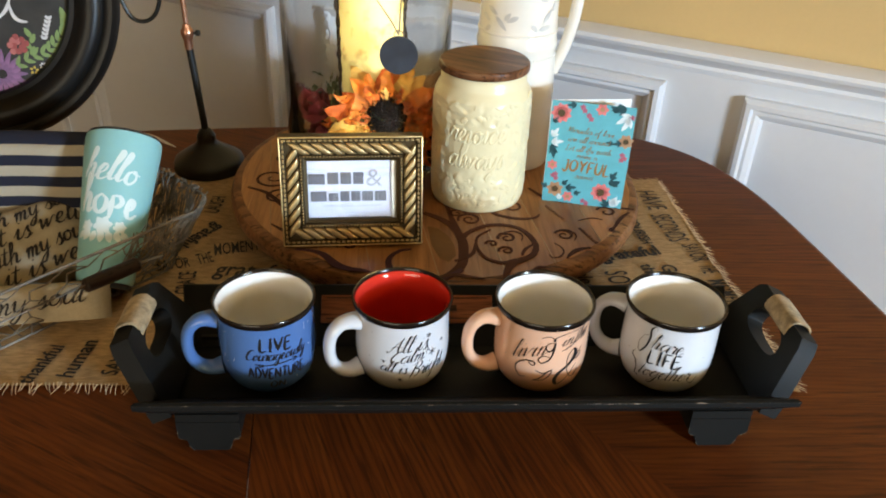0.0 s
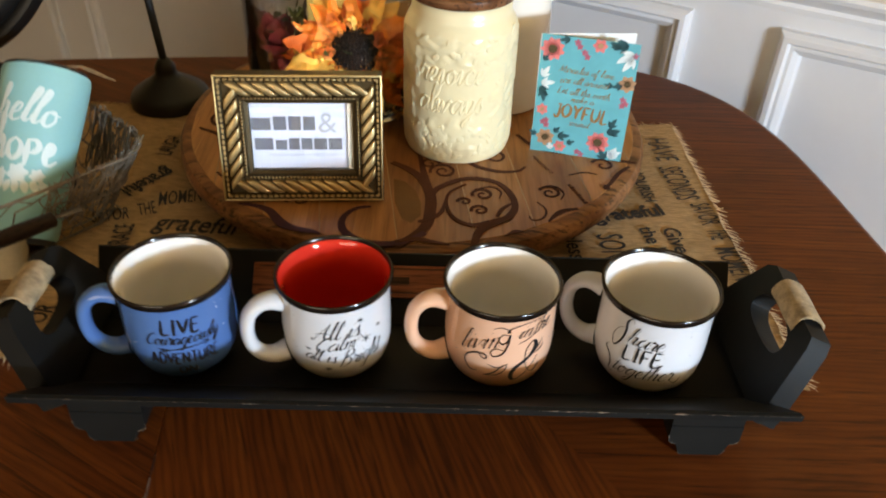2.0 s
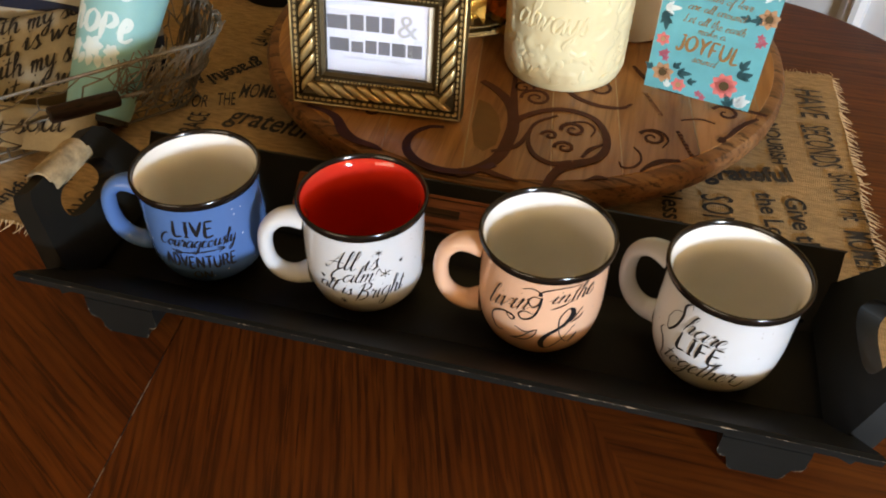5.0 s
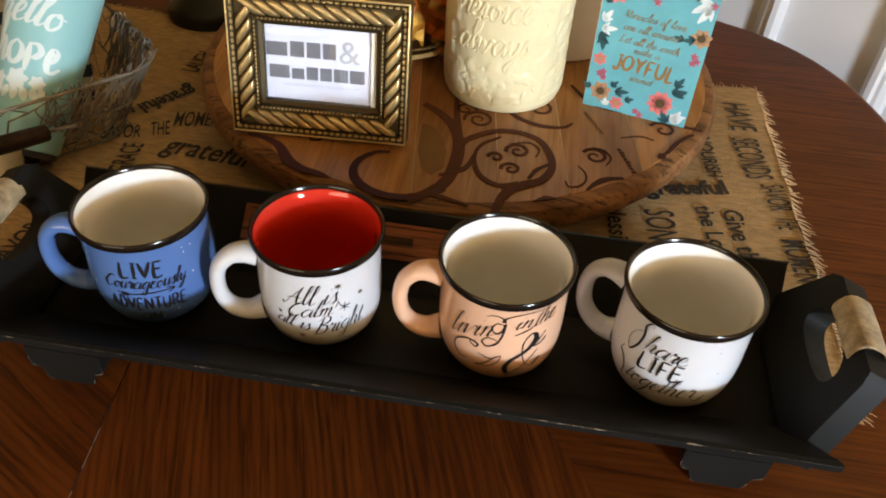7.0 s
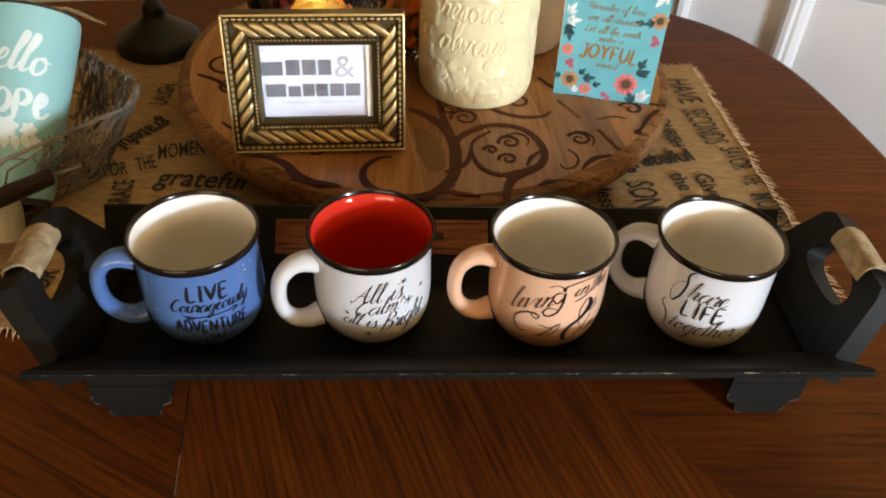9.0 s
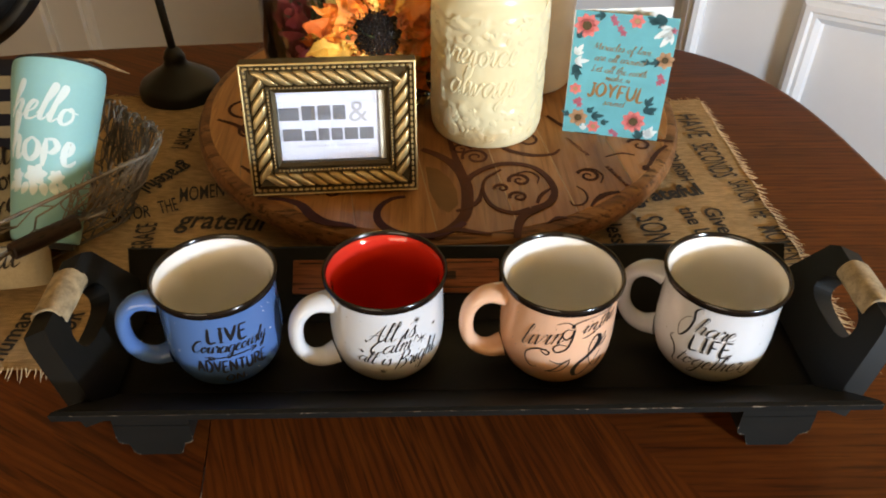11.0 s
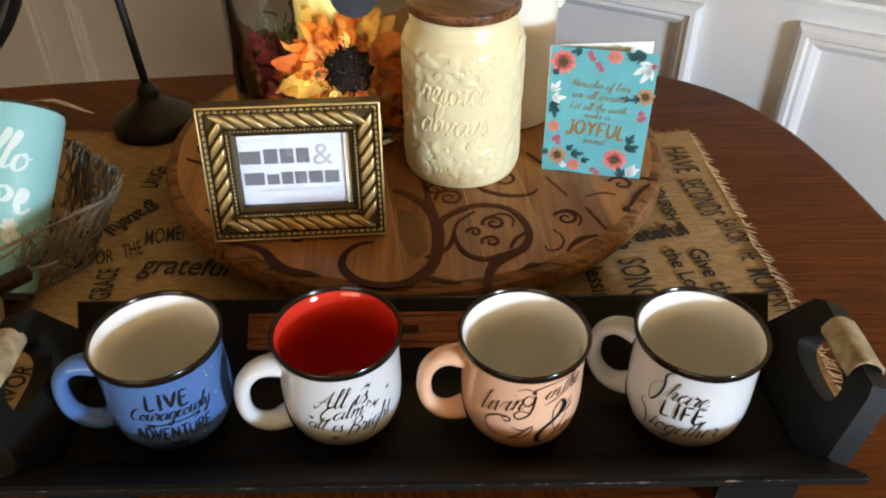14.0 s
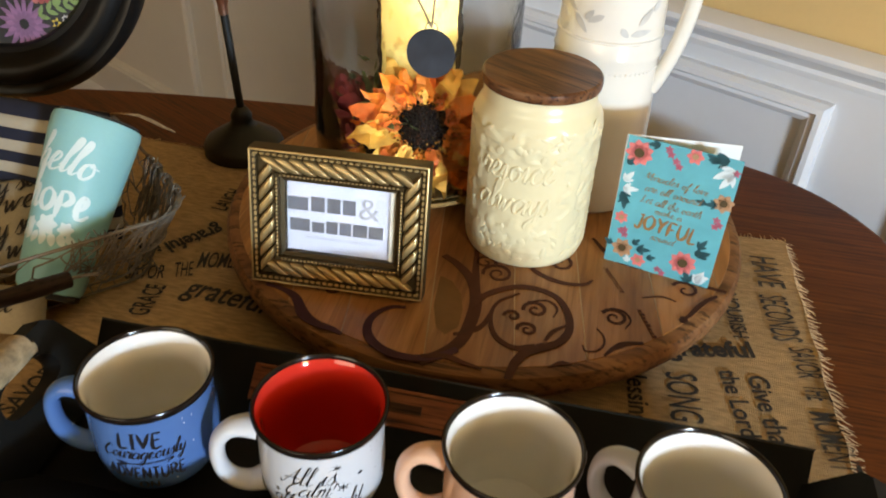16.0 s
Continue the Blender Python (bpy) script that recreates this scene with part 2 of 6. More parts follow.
mint = plain("mint_powder_coat", (0.27, 0.56, 0.58), 0.36, vary=0.05, fine=300, bump=0.03)
steel = plain("brushed_steel", (0.55, 0.55, 0.54), 0.3, 1.0, vary=0.1)
smoke_lid = plain("smoked_lid", (0.03, 0.03, 0.03), 0.2, vary=0.1)
navy = plain("navy_cloth", (0.010, 0.012, 0.028), 0.95, vary=0.25, fine=500, bump=0.3)
cream_cloth = plain("cream_cotton", (0.40, 0.355, 0.27), 0.95, vary=0.12, fine=420, bump=0.35)
script_cotton = plain("script_cotton", (0.44, 0.375, 0.26), 0.95, vary=0.2, fine=420, bump=0.4)
glass = clear("wavy_glass", 0.03, (0.98, 0.99, 0.98), 0.15)
pane_glass = clear("window_glass", 0.0)
slate = plain("chalk_slate", (0.032, 0.036, 0.046), 0.85, vary=0.3, big=30)
chalk_board = plain("chalkboard", (0.036, 0.035, 0.033), 0.8, vary=0.45, big=12)
frame_black = plain("black_frame_paint", (0.0065, 0.006, 0.0055), 0.40, vary=0.3, bump=0.06, Specular_IOR_Level=0.3)
card_blue = plain("turquoise_card", (0.115, 0.43, 0.49), 0.6, vary=0.10, big=40)
card_white = plain("card_white", (0.82, 0.80, 0.76), 0.7, vary=0.02)
coral = plain("coral_print", (0.80, 0.215, 0.20), 0.6, vary=0.12)
tan_print = plain("tan_print", (0.50, 0.28, 0.15), 0.6, vary=0.12)
brown_print = plain("brown_print", (0.09, 0.055, 0.02), 0.6, vary=0.15)
bronze_print = plain("bronze_print", (0.34, 0.190, 0.075), 0.45, 0.1, vary=0.15)
teal_print = plain("teal_print", (0.022, 0.092, 0.105), 0.6, vary=0.15)
mauve_print = plain("mauve_print", (0.50, 0.13, 0.19), 0.6, vary=0.15)
leaf_white = plain("pale_leaf_print", (0.72, 0.80, 0.80), 0.6, vary=0.06)
purple_chalk = plain("purple_chalk", (0.24, 0.13, 0.25), 0.85, vary=0.35)
plum_chalk = plain("plum_chalk", (0.30, 0.15, 0.29), 0.85, vary=0.3)
rose_chalk = plain("rose_chalk", (0.48, 0.16, 0.15), 0.85, vary=0.25)
green_chalk = plain("green_chalk", (0.22, 0.32, 0.12), 0.85, vary=0.2)
yellow_chalk = plain("yellow_chalk", (0.66, 0.48, 0.09), 0.85, vary=0.2)
red_chalk = plain("red_chalk", (0.34, 0.085, 0.08), 0.85, vary=0.25)
white_chalk = plain("white_chalk", (0.62, 0.62, 0.64), 0.85, vary=0.2)
petal_orange = plain("orange_petal", (0.66, 0.160, 0.008), 0.65, vary=0.35, big=60, Transmission_Weight=0.0)
petal_gold = plain("golden_petal", (0.76, 0.38, 0.06), 0.65, vary=0.35, big=60)
petal_deep = plain("deep_orange_petal", (0.60, 0.105, 0.006), 0.65, vary=0.35, big=60)
amber = plain("amber_bead", (0.30, 0.11, 0.015), 0.15, vary=0.4)
seed_dark = plain("dark_seed", (0.010, 0.006, 0.004), 0.6, Specular_IOR_Level=0.12, vary=0.4, bump=0.5)
rose_red = plain("burgundy_petal", (0.22, 0.018, 0.020), 0.75, vary=0.3)
leaf_green = plain("olive_leaf", (0.055, 0.075, 0.018), 0.7, vary=0.35)
bark = plain("bark", (0.030, 0.020, 0.012), 0.9, vary=0.5, bump=0.8)
white_paint = plain("white_trim_paint", (0.74, 0.75, 0.77), 0.33, vary=0.03, big=3, fine=40, bump=0.02)
white_wall = plain("white_wainscot_paint", (0.72, 0.73, 0.75), 0.45, vary=0.03, big=2, fine=60, bump=0.03)
# saturated tan, shared with the unseen walls to warm their bounced light
tan_wall = plain("tan_wall_paint", (0.66, 0.455, 0.195), 0.7, vary=0.05, big=2, fine=140, bump=0.08)
# tan instead of white, so the unseen ceiling bounces warm light
ceiling_tan = plain("ceiling_bounce_tint", (0.64, 0.47, 0.23), 0.9, vary=0.03, bump=0.1)
spreader_wood = wood("spreader_wood", (0.20, 0.10, 0.04), (0.30, 0.165, 0.07), (0.38, 0.22, 0.10), 40, 0.6, 1.5)
floor_oak = wood("floor_boards", (0.06, 0.028, 0.012), (0.14, 0.07, 0.03), (0.20, 0.11, 0.05), 0, 0.4, 0.6, 0.2)

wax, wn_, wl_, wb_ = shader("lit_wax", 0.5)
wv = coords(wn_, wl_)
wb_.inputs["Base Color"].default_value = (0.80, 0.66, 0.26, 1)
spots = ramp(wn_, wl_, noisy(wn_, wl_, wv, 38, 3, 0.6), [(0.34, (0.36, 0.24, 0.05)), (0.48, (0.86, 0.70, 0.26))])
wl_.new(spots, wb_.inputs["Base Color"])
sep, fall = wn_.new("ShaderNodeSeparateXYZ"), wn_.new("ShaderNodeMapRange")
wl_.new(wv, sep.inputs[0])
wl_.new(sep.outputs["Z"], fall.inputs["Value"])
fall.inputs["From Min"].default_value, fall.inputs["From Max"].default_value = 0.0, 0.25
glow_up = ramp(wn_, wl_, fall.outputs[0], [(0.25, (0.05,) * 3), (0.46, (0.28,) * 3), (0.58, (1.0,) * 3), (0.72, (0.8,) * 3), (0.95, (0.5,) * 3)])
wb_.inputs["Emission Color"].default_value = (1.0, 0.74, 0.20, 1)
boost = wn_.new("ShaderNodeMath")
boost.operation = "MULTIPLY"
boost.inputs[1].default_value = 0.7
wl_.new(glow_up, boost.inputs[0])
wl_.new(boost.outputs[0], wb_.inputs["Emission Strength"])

# ---- building helpers ----
def finish(bm, name, material, sharp=38):
    bm.normal_update()
    lim = radians(sharp)
    for e in bm.edges:
        e.smooth = len(e.link_faces) == 2 and e.calc_face_angle(0.0) < lim
    for f in bm.faces:
        f.smooth = True
    me = bpy.data.meshes.new(name)
    bm.to_mesh(me)
    bm.free()
    me.materials.append(material)
    return me


def thing(name, label, category, m=None, group="", kind=""):
    ob = new(name)
    ob.empty_display_size = 0.02
    ob.matrix_world = m if m is not None else Matrix()
    return tagged(ob, label, category, group, kind)


def part(name, bm, material, parent=None, label="", m=None, sharp=38):
    ob = new(name, finish(bm, name, material, sharp))
    if parent is not None:
        ob.parent = parent
    if m is not None:
        ob.matrix_local = m
    return tagged(ob, label)


def solid(name, bm, material, label, category="", kind="", m=None, sharp=38):
    ob = new(name, finish(bm, name, material, sharp))
    if m is not None:
        ob.matrix_world = m
    return tagged(ob, label, category, "", kind)


def box(x0, x1, y0, y1, z0, z1, bevel=0.0, bm=None, m=None, seg=2):
    own = bmesh.new()
    bmesh.ops.create_cube(own, size=1)
    for v in own.verts:
        v.co = Vector(((x0 + x1) / 2 + v.co.x * (x1 - x0), (y0 + y1) / 2 + v.co.y * (y1 - y0), (z0 + z1) / 2 + v.co.z * (z1 - z0)))
    if bevel:
        bmesh.ops.bevel(own, geom=list(own.edges), offset=bevel, segments=seg, profile=0.5, affect="EDGES")
    if m is not None:
        bmesh.ops.transform(own, matrix=m, verts=own.verts)
    return joined(bm, own)


def joined(bm, own):
    if bm is None:
        return own
    me = bpy.data.meshes.new("tmp")
    own.to_mesh(me)
    own.free()
    bm.from_mesh(me)
    bpy.data.meshes.remove(me)
    return bm


def lathe(profile, seg=64, bm=None, closed=False):
    """Turns (radius, height) points round z."""
    own = bmesh.new()
    rings = []
    for r, z in profile:
        if r < 1e-6:
            rings.append([own.verts.new((0, 0, z))])
        else:
            rings.append([own.verts.new((r * math.cos(2 * math.pi * i / seg), r * math.sin(2 * math.pi * i / seg), z)) for i in range(seg)])
    pairs = list(zip(rings, rings[1:])) + ([(rings[-1], rings[0])] if closed else [])
    for a, b in pairs:
        for i in range(seg):
            j = (i + 1) % seg
            if len(a) == 1 and len(b) == 1:
                continue
            if len(a) == 1:
                own.faces.new((a[0], b[j], b[i]))
            elif len(b) == 1:
                own.faces.new((a[i], a[j], b[0]))
            else:
                own.faces.new((a[i], a[j], b[j], b[i]))
    bmesh.ops.recalc_face_normals(own, faces=own.faces)
    return joined(bm, own)


def tube(points, radius, seg=8, closed=False, bm=None, squash=1.0, up=None):
    """A round bar along points; radius may be one number or one for each point."""
    own = bmesh.new()
    pts = [Vector(p) for p in points]
    n = len(pts)
    rad = radius if isinstance(radius, (list, tuple)) else [radius] * n
    prev = Vector(up) if up else None
    rings = []
    for i, p in enumerate(pts):
        a, b = pts[(i - 1) % n] if closed or i else p, pts[(i + 1) % n] if closed or i < n - 1 else p
        t = (b - a).normalized()
        if prev is None:
            prev = t.orthogonal().normalized()
        side = (prev - t * prev.dot(t))
        side = side.normalized() if side.length > 1e-6 else t.orthogonal().normalized()
        prev = side
        other = t.cross(side)
        rings.append([own.verts.new(p + rad[i] * (math.cos(2 * math.pi * k / seg) * side + squash * math.sin(2 * math.pi * k / seg) * other)) for k in range(seg)])
    for i in range(n if closed else n - 1):
        a, b = rings[i], rings[(i + 1) % n]
        for k in range(seg):
            own.faces.new((a[k], a[(k + 1) % seg], b[(k + 1) % seg], b[k]))
    if not closed:
        own.faces.new(rings[0][::-1])
        own.faces.new(rings[-1])
    bmesh.ops.recalc_face_normals(own, faces=own.faces)
    return joined(bm, own)


def slab(outline, z0, z1, bevel=0.0, bm=None, seg=2):
    """A flat outline (x, y) made solid between two heights, its upper edge rounded."""
    own = bmesh.new()
    low = [own.verts.new((x, y, z0)) for x, y in outline]
    high = [own.verts.new((x, y, z1)) for x, y in outline]
    n = len(outline)
    top = own.faces.new(high)
    own.faces.new(low[::-1])
    for i in range(n):
        own.faces.new((low[i], low[(i + 1) % n], high[(i + 1) % n], high[i]))
    bmesh.ops.recalc_face_normals(own, faces=own.faces)
    if bevel:
        bmesh.ops.bevel(own, geom=list(top.edges), offset=bevel, segments=seg, profile=0.5, affect="EDGES")
    return joined(bm, own)


def ribbon(points, widths, z, thick=0.0006, bm=None):
    """A flat tapering stroke lying on a plane at height z."""
    own = bmesh.new()
    pts = [Vector((p[0], p[1], 0)) for p in points]
    L, R = [], []
    for i, p in enumerate(pts):
        t = (pts[min(i + 1, len(pts) - 1)] - pts[max(i - 1, 0)]).normalized()
        s = Vector((-t.y, t.x, 0)) * widths[i] / 2
        L.append(p + s), R.append(p - s)
    low = [[own.verts.new((q.x, q.y, z)) for q in side] for side in (L, R)]
    top = [[own.verts.new((q.x, q.y, z + thick)) for q in side] for side in (L, R)]
    for i in range(len(pts) - 1):
        own.faces.new((top[0][i], top[0][i + 1], top[1][i + 1], top[1][i]))
        own.faces.new((low[0][i], low[0][i + 1], top[0][i + 1], top[0][i]))
        own.faces.new((top[1][i], top[1][i + 1], low[1][i + 1], low[1][i]))
    bmesh.ops.recalc_face_normals(own, faces=own.faces)
    return joined(bm, own)


def smooth_path(knots, n=10, closed=False):
    """Catmull-Rom through the knots."""
    k = [Vector(p) if len(p) == 3 else Vector((p[0], p[1], 0)) for p in knots]
    out = []
    m = len(k)
    for i in range(m if closed else m - 1):
        p0 = k[(i - 1) % m] if closed or i else k[0] * 2 - k[1]
        p1, p2 = k[i], k[(i + 1) % m]
        p3 = k[(i + 2) % m] if closed or i < m - 2 else k[-1] * 2 - k[-2]
        for j in range(n):
            t = j / n
            out.append(0.5 * (2 * p1 + (p2 - p0) * t + (2 * p0 - 5 * p1 + 4 * p2 - p3) * t * t + (3 * p1 - p0 - 3 * p2 + p3) * t ** 3))
    if not closed:
        out.append(k[-1])
    return out


def letters(body, size, shear=0.0, width=None, bold=0.0, depth=0.0002):
    """Words in the built-in font as a bmesh in the xy plane, centred; width fixes their length."""
    cu = bpy.data.curves.new("words", "FONT")
    cu.body, cu.size, cu.shear, cu.offset, cu.extrude = body, size, shear, bold, depth
    cu.align_x, cu.align_y, cu.resolution_u = "CENTER", "CENTER", 3
    ob = new("words", cu)
    bpy.context.view_layer.update()
    me = bpy.data.meshes.new_from_object(ob.evaluated_get(bpy.context.evaluated_depsgraph_get()))
    bpy.data.objects.remove(ob)
    bpy.data.curves.remove(cu)
    bm = bmesh.new()
    bm.from_mesh(me)
    bpy.data.meshes.remove(me)
    if bm.verts:
        xs = [v.co.x for v in bm.verts]
        mid, wide = (min(xs) + max(xs)) / 2, max(xs) - min(xs)
        k = width / wide if width else 1.0
        for v in bm.verts:
            v.co.x = (v.co.x - mid) * k
    return bm


def wrap(bm, radius_at, z_mid, turn=0.0, lift=0.0003):
    """Bends flat words (x along, y up) round a turned body; radius_at(z) is its profile. Faces -y before the turn."""
    for v in bm.verts:
        x, y, z = v.co
        h = z_mid + y
        r = radius_at(h)
        a = -math.pi / 2 + turn + x / max(r, 0.01)
        v.co = Vector(((r + lift + z) * math.cos(a), (r + lift + z) * math.sin(a), h))
    return bm


def profile_radius(profile):
    def at(z):
        for (r0, z0), (r1, z1) in zip(profile, profile[1:]):
            if z0 <= z <= z1:
                return r0 + (r1 - r0) * (z - z0) / max(1e-9, z1 - z0)
        return profile[-1][0] if z > profile[-1][1] else profile[0][0]
    return at


def blob(rx, ry, rz, m=None, bm=None, u=10, v=6):
    own = bmesh.new()
    bmesh.ops.create_uvsphere(own, u_segments=u, v_segments=v, radius=1)
    for q in own.verts:
        q.co = Vector((q.co.x * rx, q.co.y * ry, q.co.z * rz))
    if m is not None:
        bmesh.ops.transform(own, matrix=m, verts=own.verts)
    return joined(bm, own)


def leaf(length, width, m=None, bm=None, curl=0.0, thick=0.0, n=7, cup=0.0, tip=1.0):
    """A leaf or petal along +x, curling up in z."""
    own = bmesh.new()
    rows = []
    for i in range(n + 1):
        t = i / n
        w = width * 0.5 * (math.sin(math.pi * min(1, t ** 0.8)) ** 0.75) + 0.0004
        x = length * t
        z = curl * length * t * t
        rows.append([own.verts.new((x, -w, z + cup * w)), own.verts.new((x, 0, z)), own.verts.new((x, w, z + cup * w))])
    for a, b in zip(rows, rows[1:]):
        for k in (0, 1):
            own.faces.new((a[k], b[k], b[k + 1], a[k + 1]))
    if thick:
        geo = bmesh.ops.extrude_face_region(own, geom=list(own.faces))
        for q in geo["geom"]:
            if isinstance(q, bmesh.types.BMVert):
                q.co.z += thick
    bmesh.ops.recalc_face_normals(own, faces=own.faces)
    if m is not None:
        bmesh.ops.transform(own, matrix=m, verts=own.verts)
    return joined(bm, own)



# ---- brush lettering: each letter as strokes of a pen, x-height 1 ----
PEN = {}


def glyph(ch, wide, *strokes):
    PEN[ch] = (wide, strokes)


glyph("a", 0.95, [(0.75, 0.85), (0.45, 1.0), (0.12, 0.6), (0.16, 0.12), (0.42, 0.05), (0.72, 0.55), (0.8, 0.95)], [(0.8, 0.97), (0.74, 0.3), (0.82, 0.03), (1.05, 0.25)])
glyph("b", 0.85, [(-0.05, 0.3), (0.32, 1.4), (0.34, 1.95), (0.18, 1.85), (0.12, 0.4), (0.32, 0.02), (0.68, 0.35), (0.62, 0.85), (0.3, 0.75)])
glyph("c", 0.75, [(0.66, 0.82), (0.48, 1.0), (0.14, 0.65), (0.16, 0.14), (0.45, 0.0), (0.85, 0.28)])
glyph("d", 0.95, [(0.75, 0.85), (0.45, 1.0), (0.12, 0.6), (0.16, 0.12), (0.42, 0.05), (0.72, 0.55)], [(0.92, 2.0), (0.74, 0.3), (0.82, 0.03), (1.05, 0.25)])
glyph("e", 0.72, [(-0.05, 0.25), (0.42, 0.55), (0.52, 0.9), (0.32, 1.0), (0.12, 0.55), (0.2, 0.08), (0.48, 0.02), (0.82, 0.3)])
glyph("f", 0.65, [(0.0, 0.3), (0.4, 1.3), (0.52, 1.9), (0.34, 1.95), (0.22, 1.0), (0.12, -0.7), (0.28, -0.95), (0.36, -0.4), (0.28, 0.05), (0.62, 0.3)])
glyph("g", 0.9, [(0.72, 0.85), (0.45, 1.0), (0.12, 0.6), (0.18, 0.14), (0.42, 0.1), (0.7, 0.7)], [(0.78, 0.97), (0.7, -0.2), (0.48, -0.95), (0.14, -0.85), (0.3, -0.4), (0.98, 0.25)])
glyph("h", 0.85, [(-0.05, 0.3), (0.34, 1.4), (0.38, 1.95), (0.2, 1.85), (0.1, 0.0)], [(0.12, 0.35), (0.4, 0.95), (0.6, 0.82), (0.56, 0.2), (0.66, 0.02), (0.92, 0.25)])
glyph("i", 0.48, [(-0.05, 0.3), (0.24, 1.0), (0.18, 0.25), (0.28, 0.02), (0.54, 0.28)], [(0.30, 1.42), (0.33, 1.54)])
glyph("j", 0.5, [(-0.05, 0.3), (0.26, 1.0), (0.2, -0.5), (-0.05, -0.95), (-0.2, -0.7), (0.5, 0.2)], [(0.32, 1.42), (0.35, 1.54)])
glyph("k", 0.8, [(-0.05, 0.3), (0.34, 1.4), (0.38, 1.95), (0.2, 1.85), (0.1, 0.0)], [(0.12, 0.4), (0.55, 0.95), (0.5, 0.6), (0.2, 0.48), (0.58, 0.05), (0.85, 0.25)])
glyph("l", 0.45, [(-0.05, 0.3), (0.34, 1.35), (0.42, 1.95), (0.24, 1.95), (0.13, 0.4), (0.24, 0.02), (0.5, 0.28)])
glyph("m", 1.1, [(-0.05, 0.6), (0.16, 1.0), (0.1, 0.0)], [(0.12, 0.4), (0.38, 0.98), (0.48, 0.75), (0.42, 0.0)], [(0.44, 0.4), (0.72, 0.98), (0.82, 0.75), (0.76, 0.15), (0.86, 0.02), (1.12, 0.25)])
glyph("n", 0.82, [(-0.05, 0.6), (0.16, 1.0), (0.1, 0.0)], [(0.12, 0.4), (0.4, 0.98), (0.54, 0.75), (0.5, 0.15), (0.6, 0.02), (0.86, 0.25)])
glyph("o", 0.8, [(0.5, 0.95), (0.16, 0.75), (0.14, 0.2), (0.4, 0.0), (0.66, 0.4), (0.52, 0.92), (0.42, 0.8), (0.85, 0.75)])
glyph("p", 0.82, [(-0.05, 0.6), (0.18, 1.0), (0.06, -1.0)], [(0.12, 0.3), (0.38, 0.98), (0.66, 0.75), (0.5, 0.08), (0.2, 0.1)])
glyph("r", 0.62, [(-0.05, 0.4), (0.18, 1.12), (0.22, 0.9), (0.52, 0.88), (0.42, 0.3), (0.5, 0.02), (0.72, 0.25)])
glyph("s", 0.6, [(-0.05, 0.2), (0.34, 1.1), (0.36, 0.75), (0.48, 0.35), (0.3, 0.0), (0.06, 0.1)], [(0.3, 0.02), (0.68, 0.28)])
glyph("t", 0.5, [(0.26, 1.6), (0.14, 0.3), (0.24, 0.02), (0.52, 0.28)], [(-0.08, 1.08), (0.5, 1.16)])
glyph("u", 0.85, [(-0.05, 0.6), (0.14, 1.0), (0.12, 0.2), (0.34, 0.02), (0.6, 0.5), (0.66, 0.98)], [(0.66, 0.98), (0.6, 0.2), (0.7, 0.02), (0.92, 0.25)])
glyph("v", 0.72, [(-0.05, 0.7), (0.12, 1.0), (0.2, 0.0), (0.6, 0.9), (0.78, 0.85)])
glyph("w", 1.05, [(-0.05, 0.7), (0.12, 1.0), (0.18, 0.02), (0.5, 0.85), (0.52, 0.05), (0.92, 0.9), (1.08, 0.82)])
glyph("y", 0.85, [(-0.05, 0.6), (0.14, 1.0), (0.14, 0.25), (0.36, 0.05), (0.62, 0.6), (0.68, 0.98)], [(0.7, 1.0), (0.56, -0.3), (0.3, -0.95), (0.04, -0.8), (0.3, -0.35), (0.9, 0.25)])
glyph("A", 1.15, [(-0.25, 0.25), (-0.05, 0.0), (0.35, 0.9), (0.85, 1.95)], [(0.85, 1.97), (0.72, 0.8), (0.85, 0.02), (1.1, 0.2)], [(-0.05, 0.72), (0.5, 0.82), (1.05, 0.74)])
glyph("B", 1.15, [(0.45, 1.9), (0.28, 0.9), (0.05, -0.2)], [(0.0, 1.5), (0.5, 1.95), (1.0, 1.8), (0.95, 1.3), (0.45, 1.02), (0.9, 0.85), (0.95, 0.3), (0.5, -0.08), (0.05, 0.15)])
glyph("C", 1.05, [(0.95, 1.55), (0.85, 1.9), (0.4, 1.7), (0.05, 0.8), (0.22, 0.1), (0.6, 0.0), (1.05, 0.4)])
glyph("L", 1.0, [(0.6, 1.8), (0.4, 1.95), (0.3, 1.4), (0.3, 0.5), (0.05, 0.05), (0.4, 0.15), (1.0, 0.1)])
glyph("M", 1.4, [(-0.1, 0.0), (0.3, 1.9), (0.5, 0.3), (1.05, 1.9), (1.1, 0.1), (1.35, 0.2)])
glyph("S", 1.05, [(0.95, 1.75), (0.7, 2.1), (0.35, 1.7), (0.6, 1.0), (0.55, 0.1), (0.1, -0.5), (-0.35, 0.2), (-0.1, 0.95), (0.5, 1.25)])
glyph("&", 1.7, [(1.65, 0.55), (1.35, 0.15), (0.75, 0.6), (0.35, 1.45), (0.55, 1.95), (0.9, 1.75), (0.75, 1.2), (0.1, 0.65), (0.0, 0.2), (0.35, -0.1), (0.85, 0.25), (1.3, 1.05)])
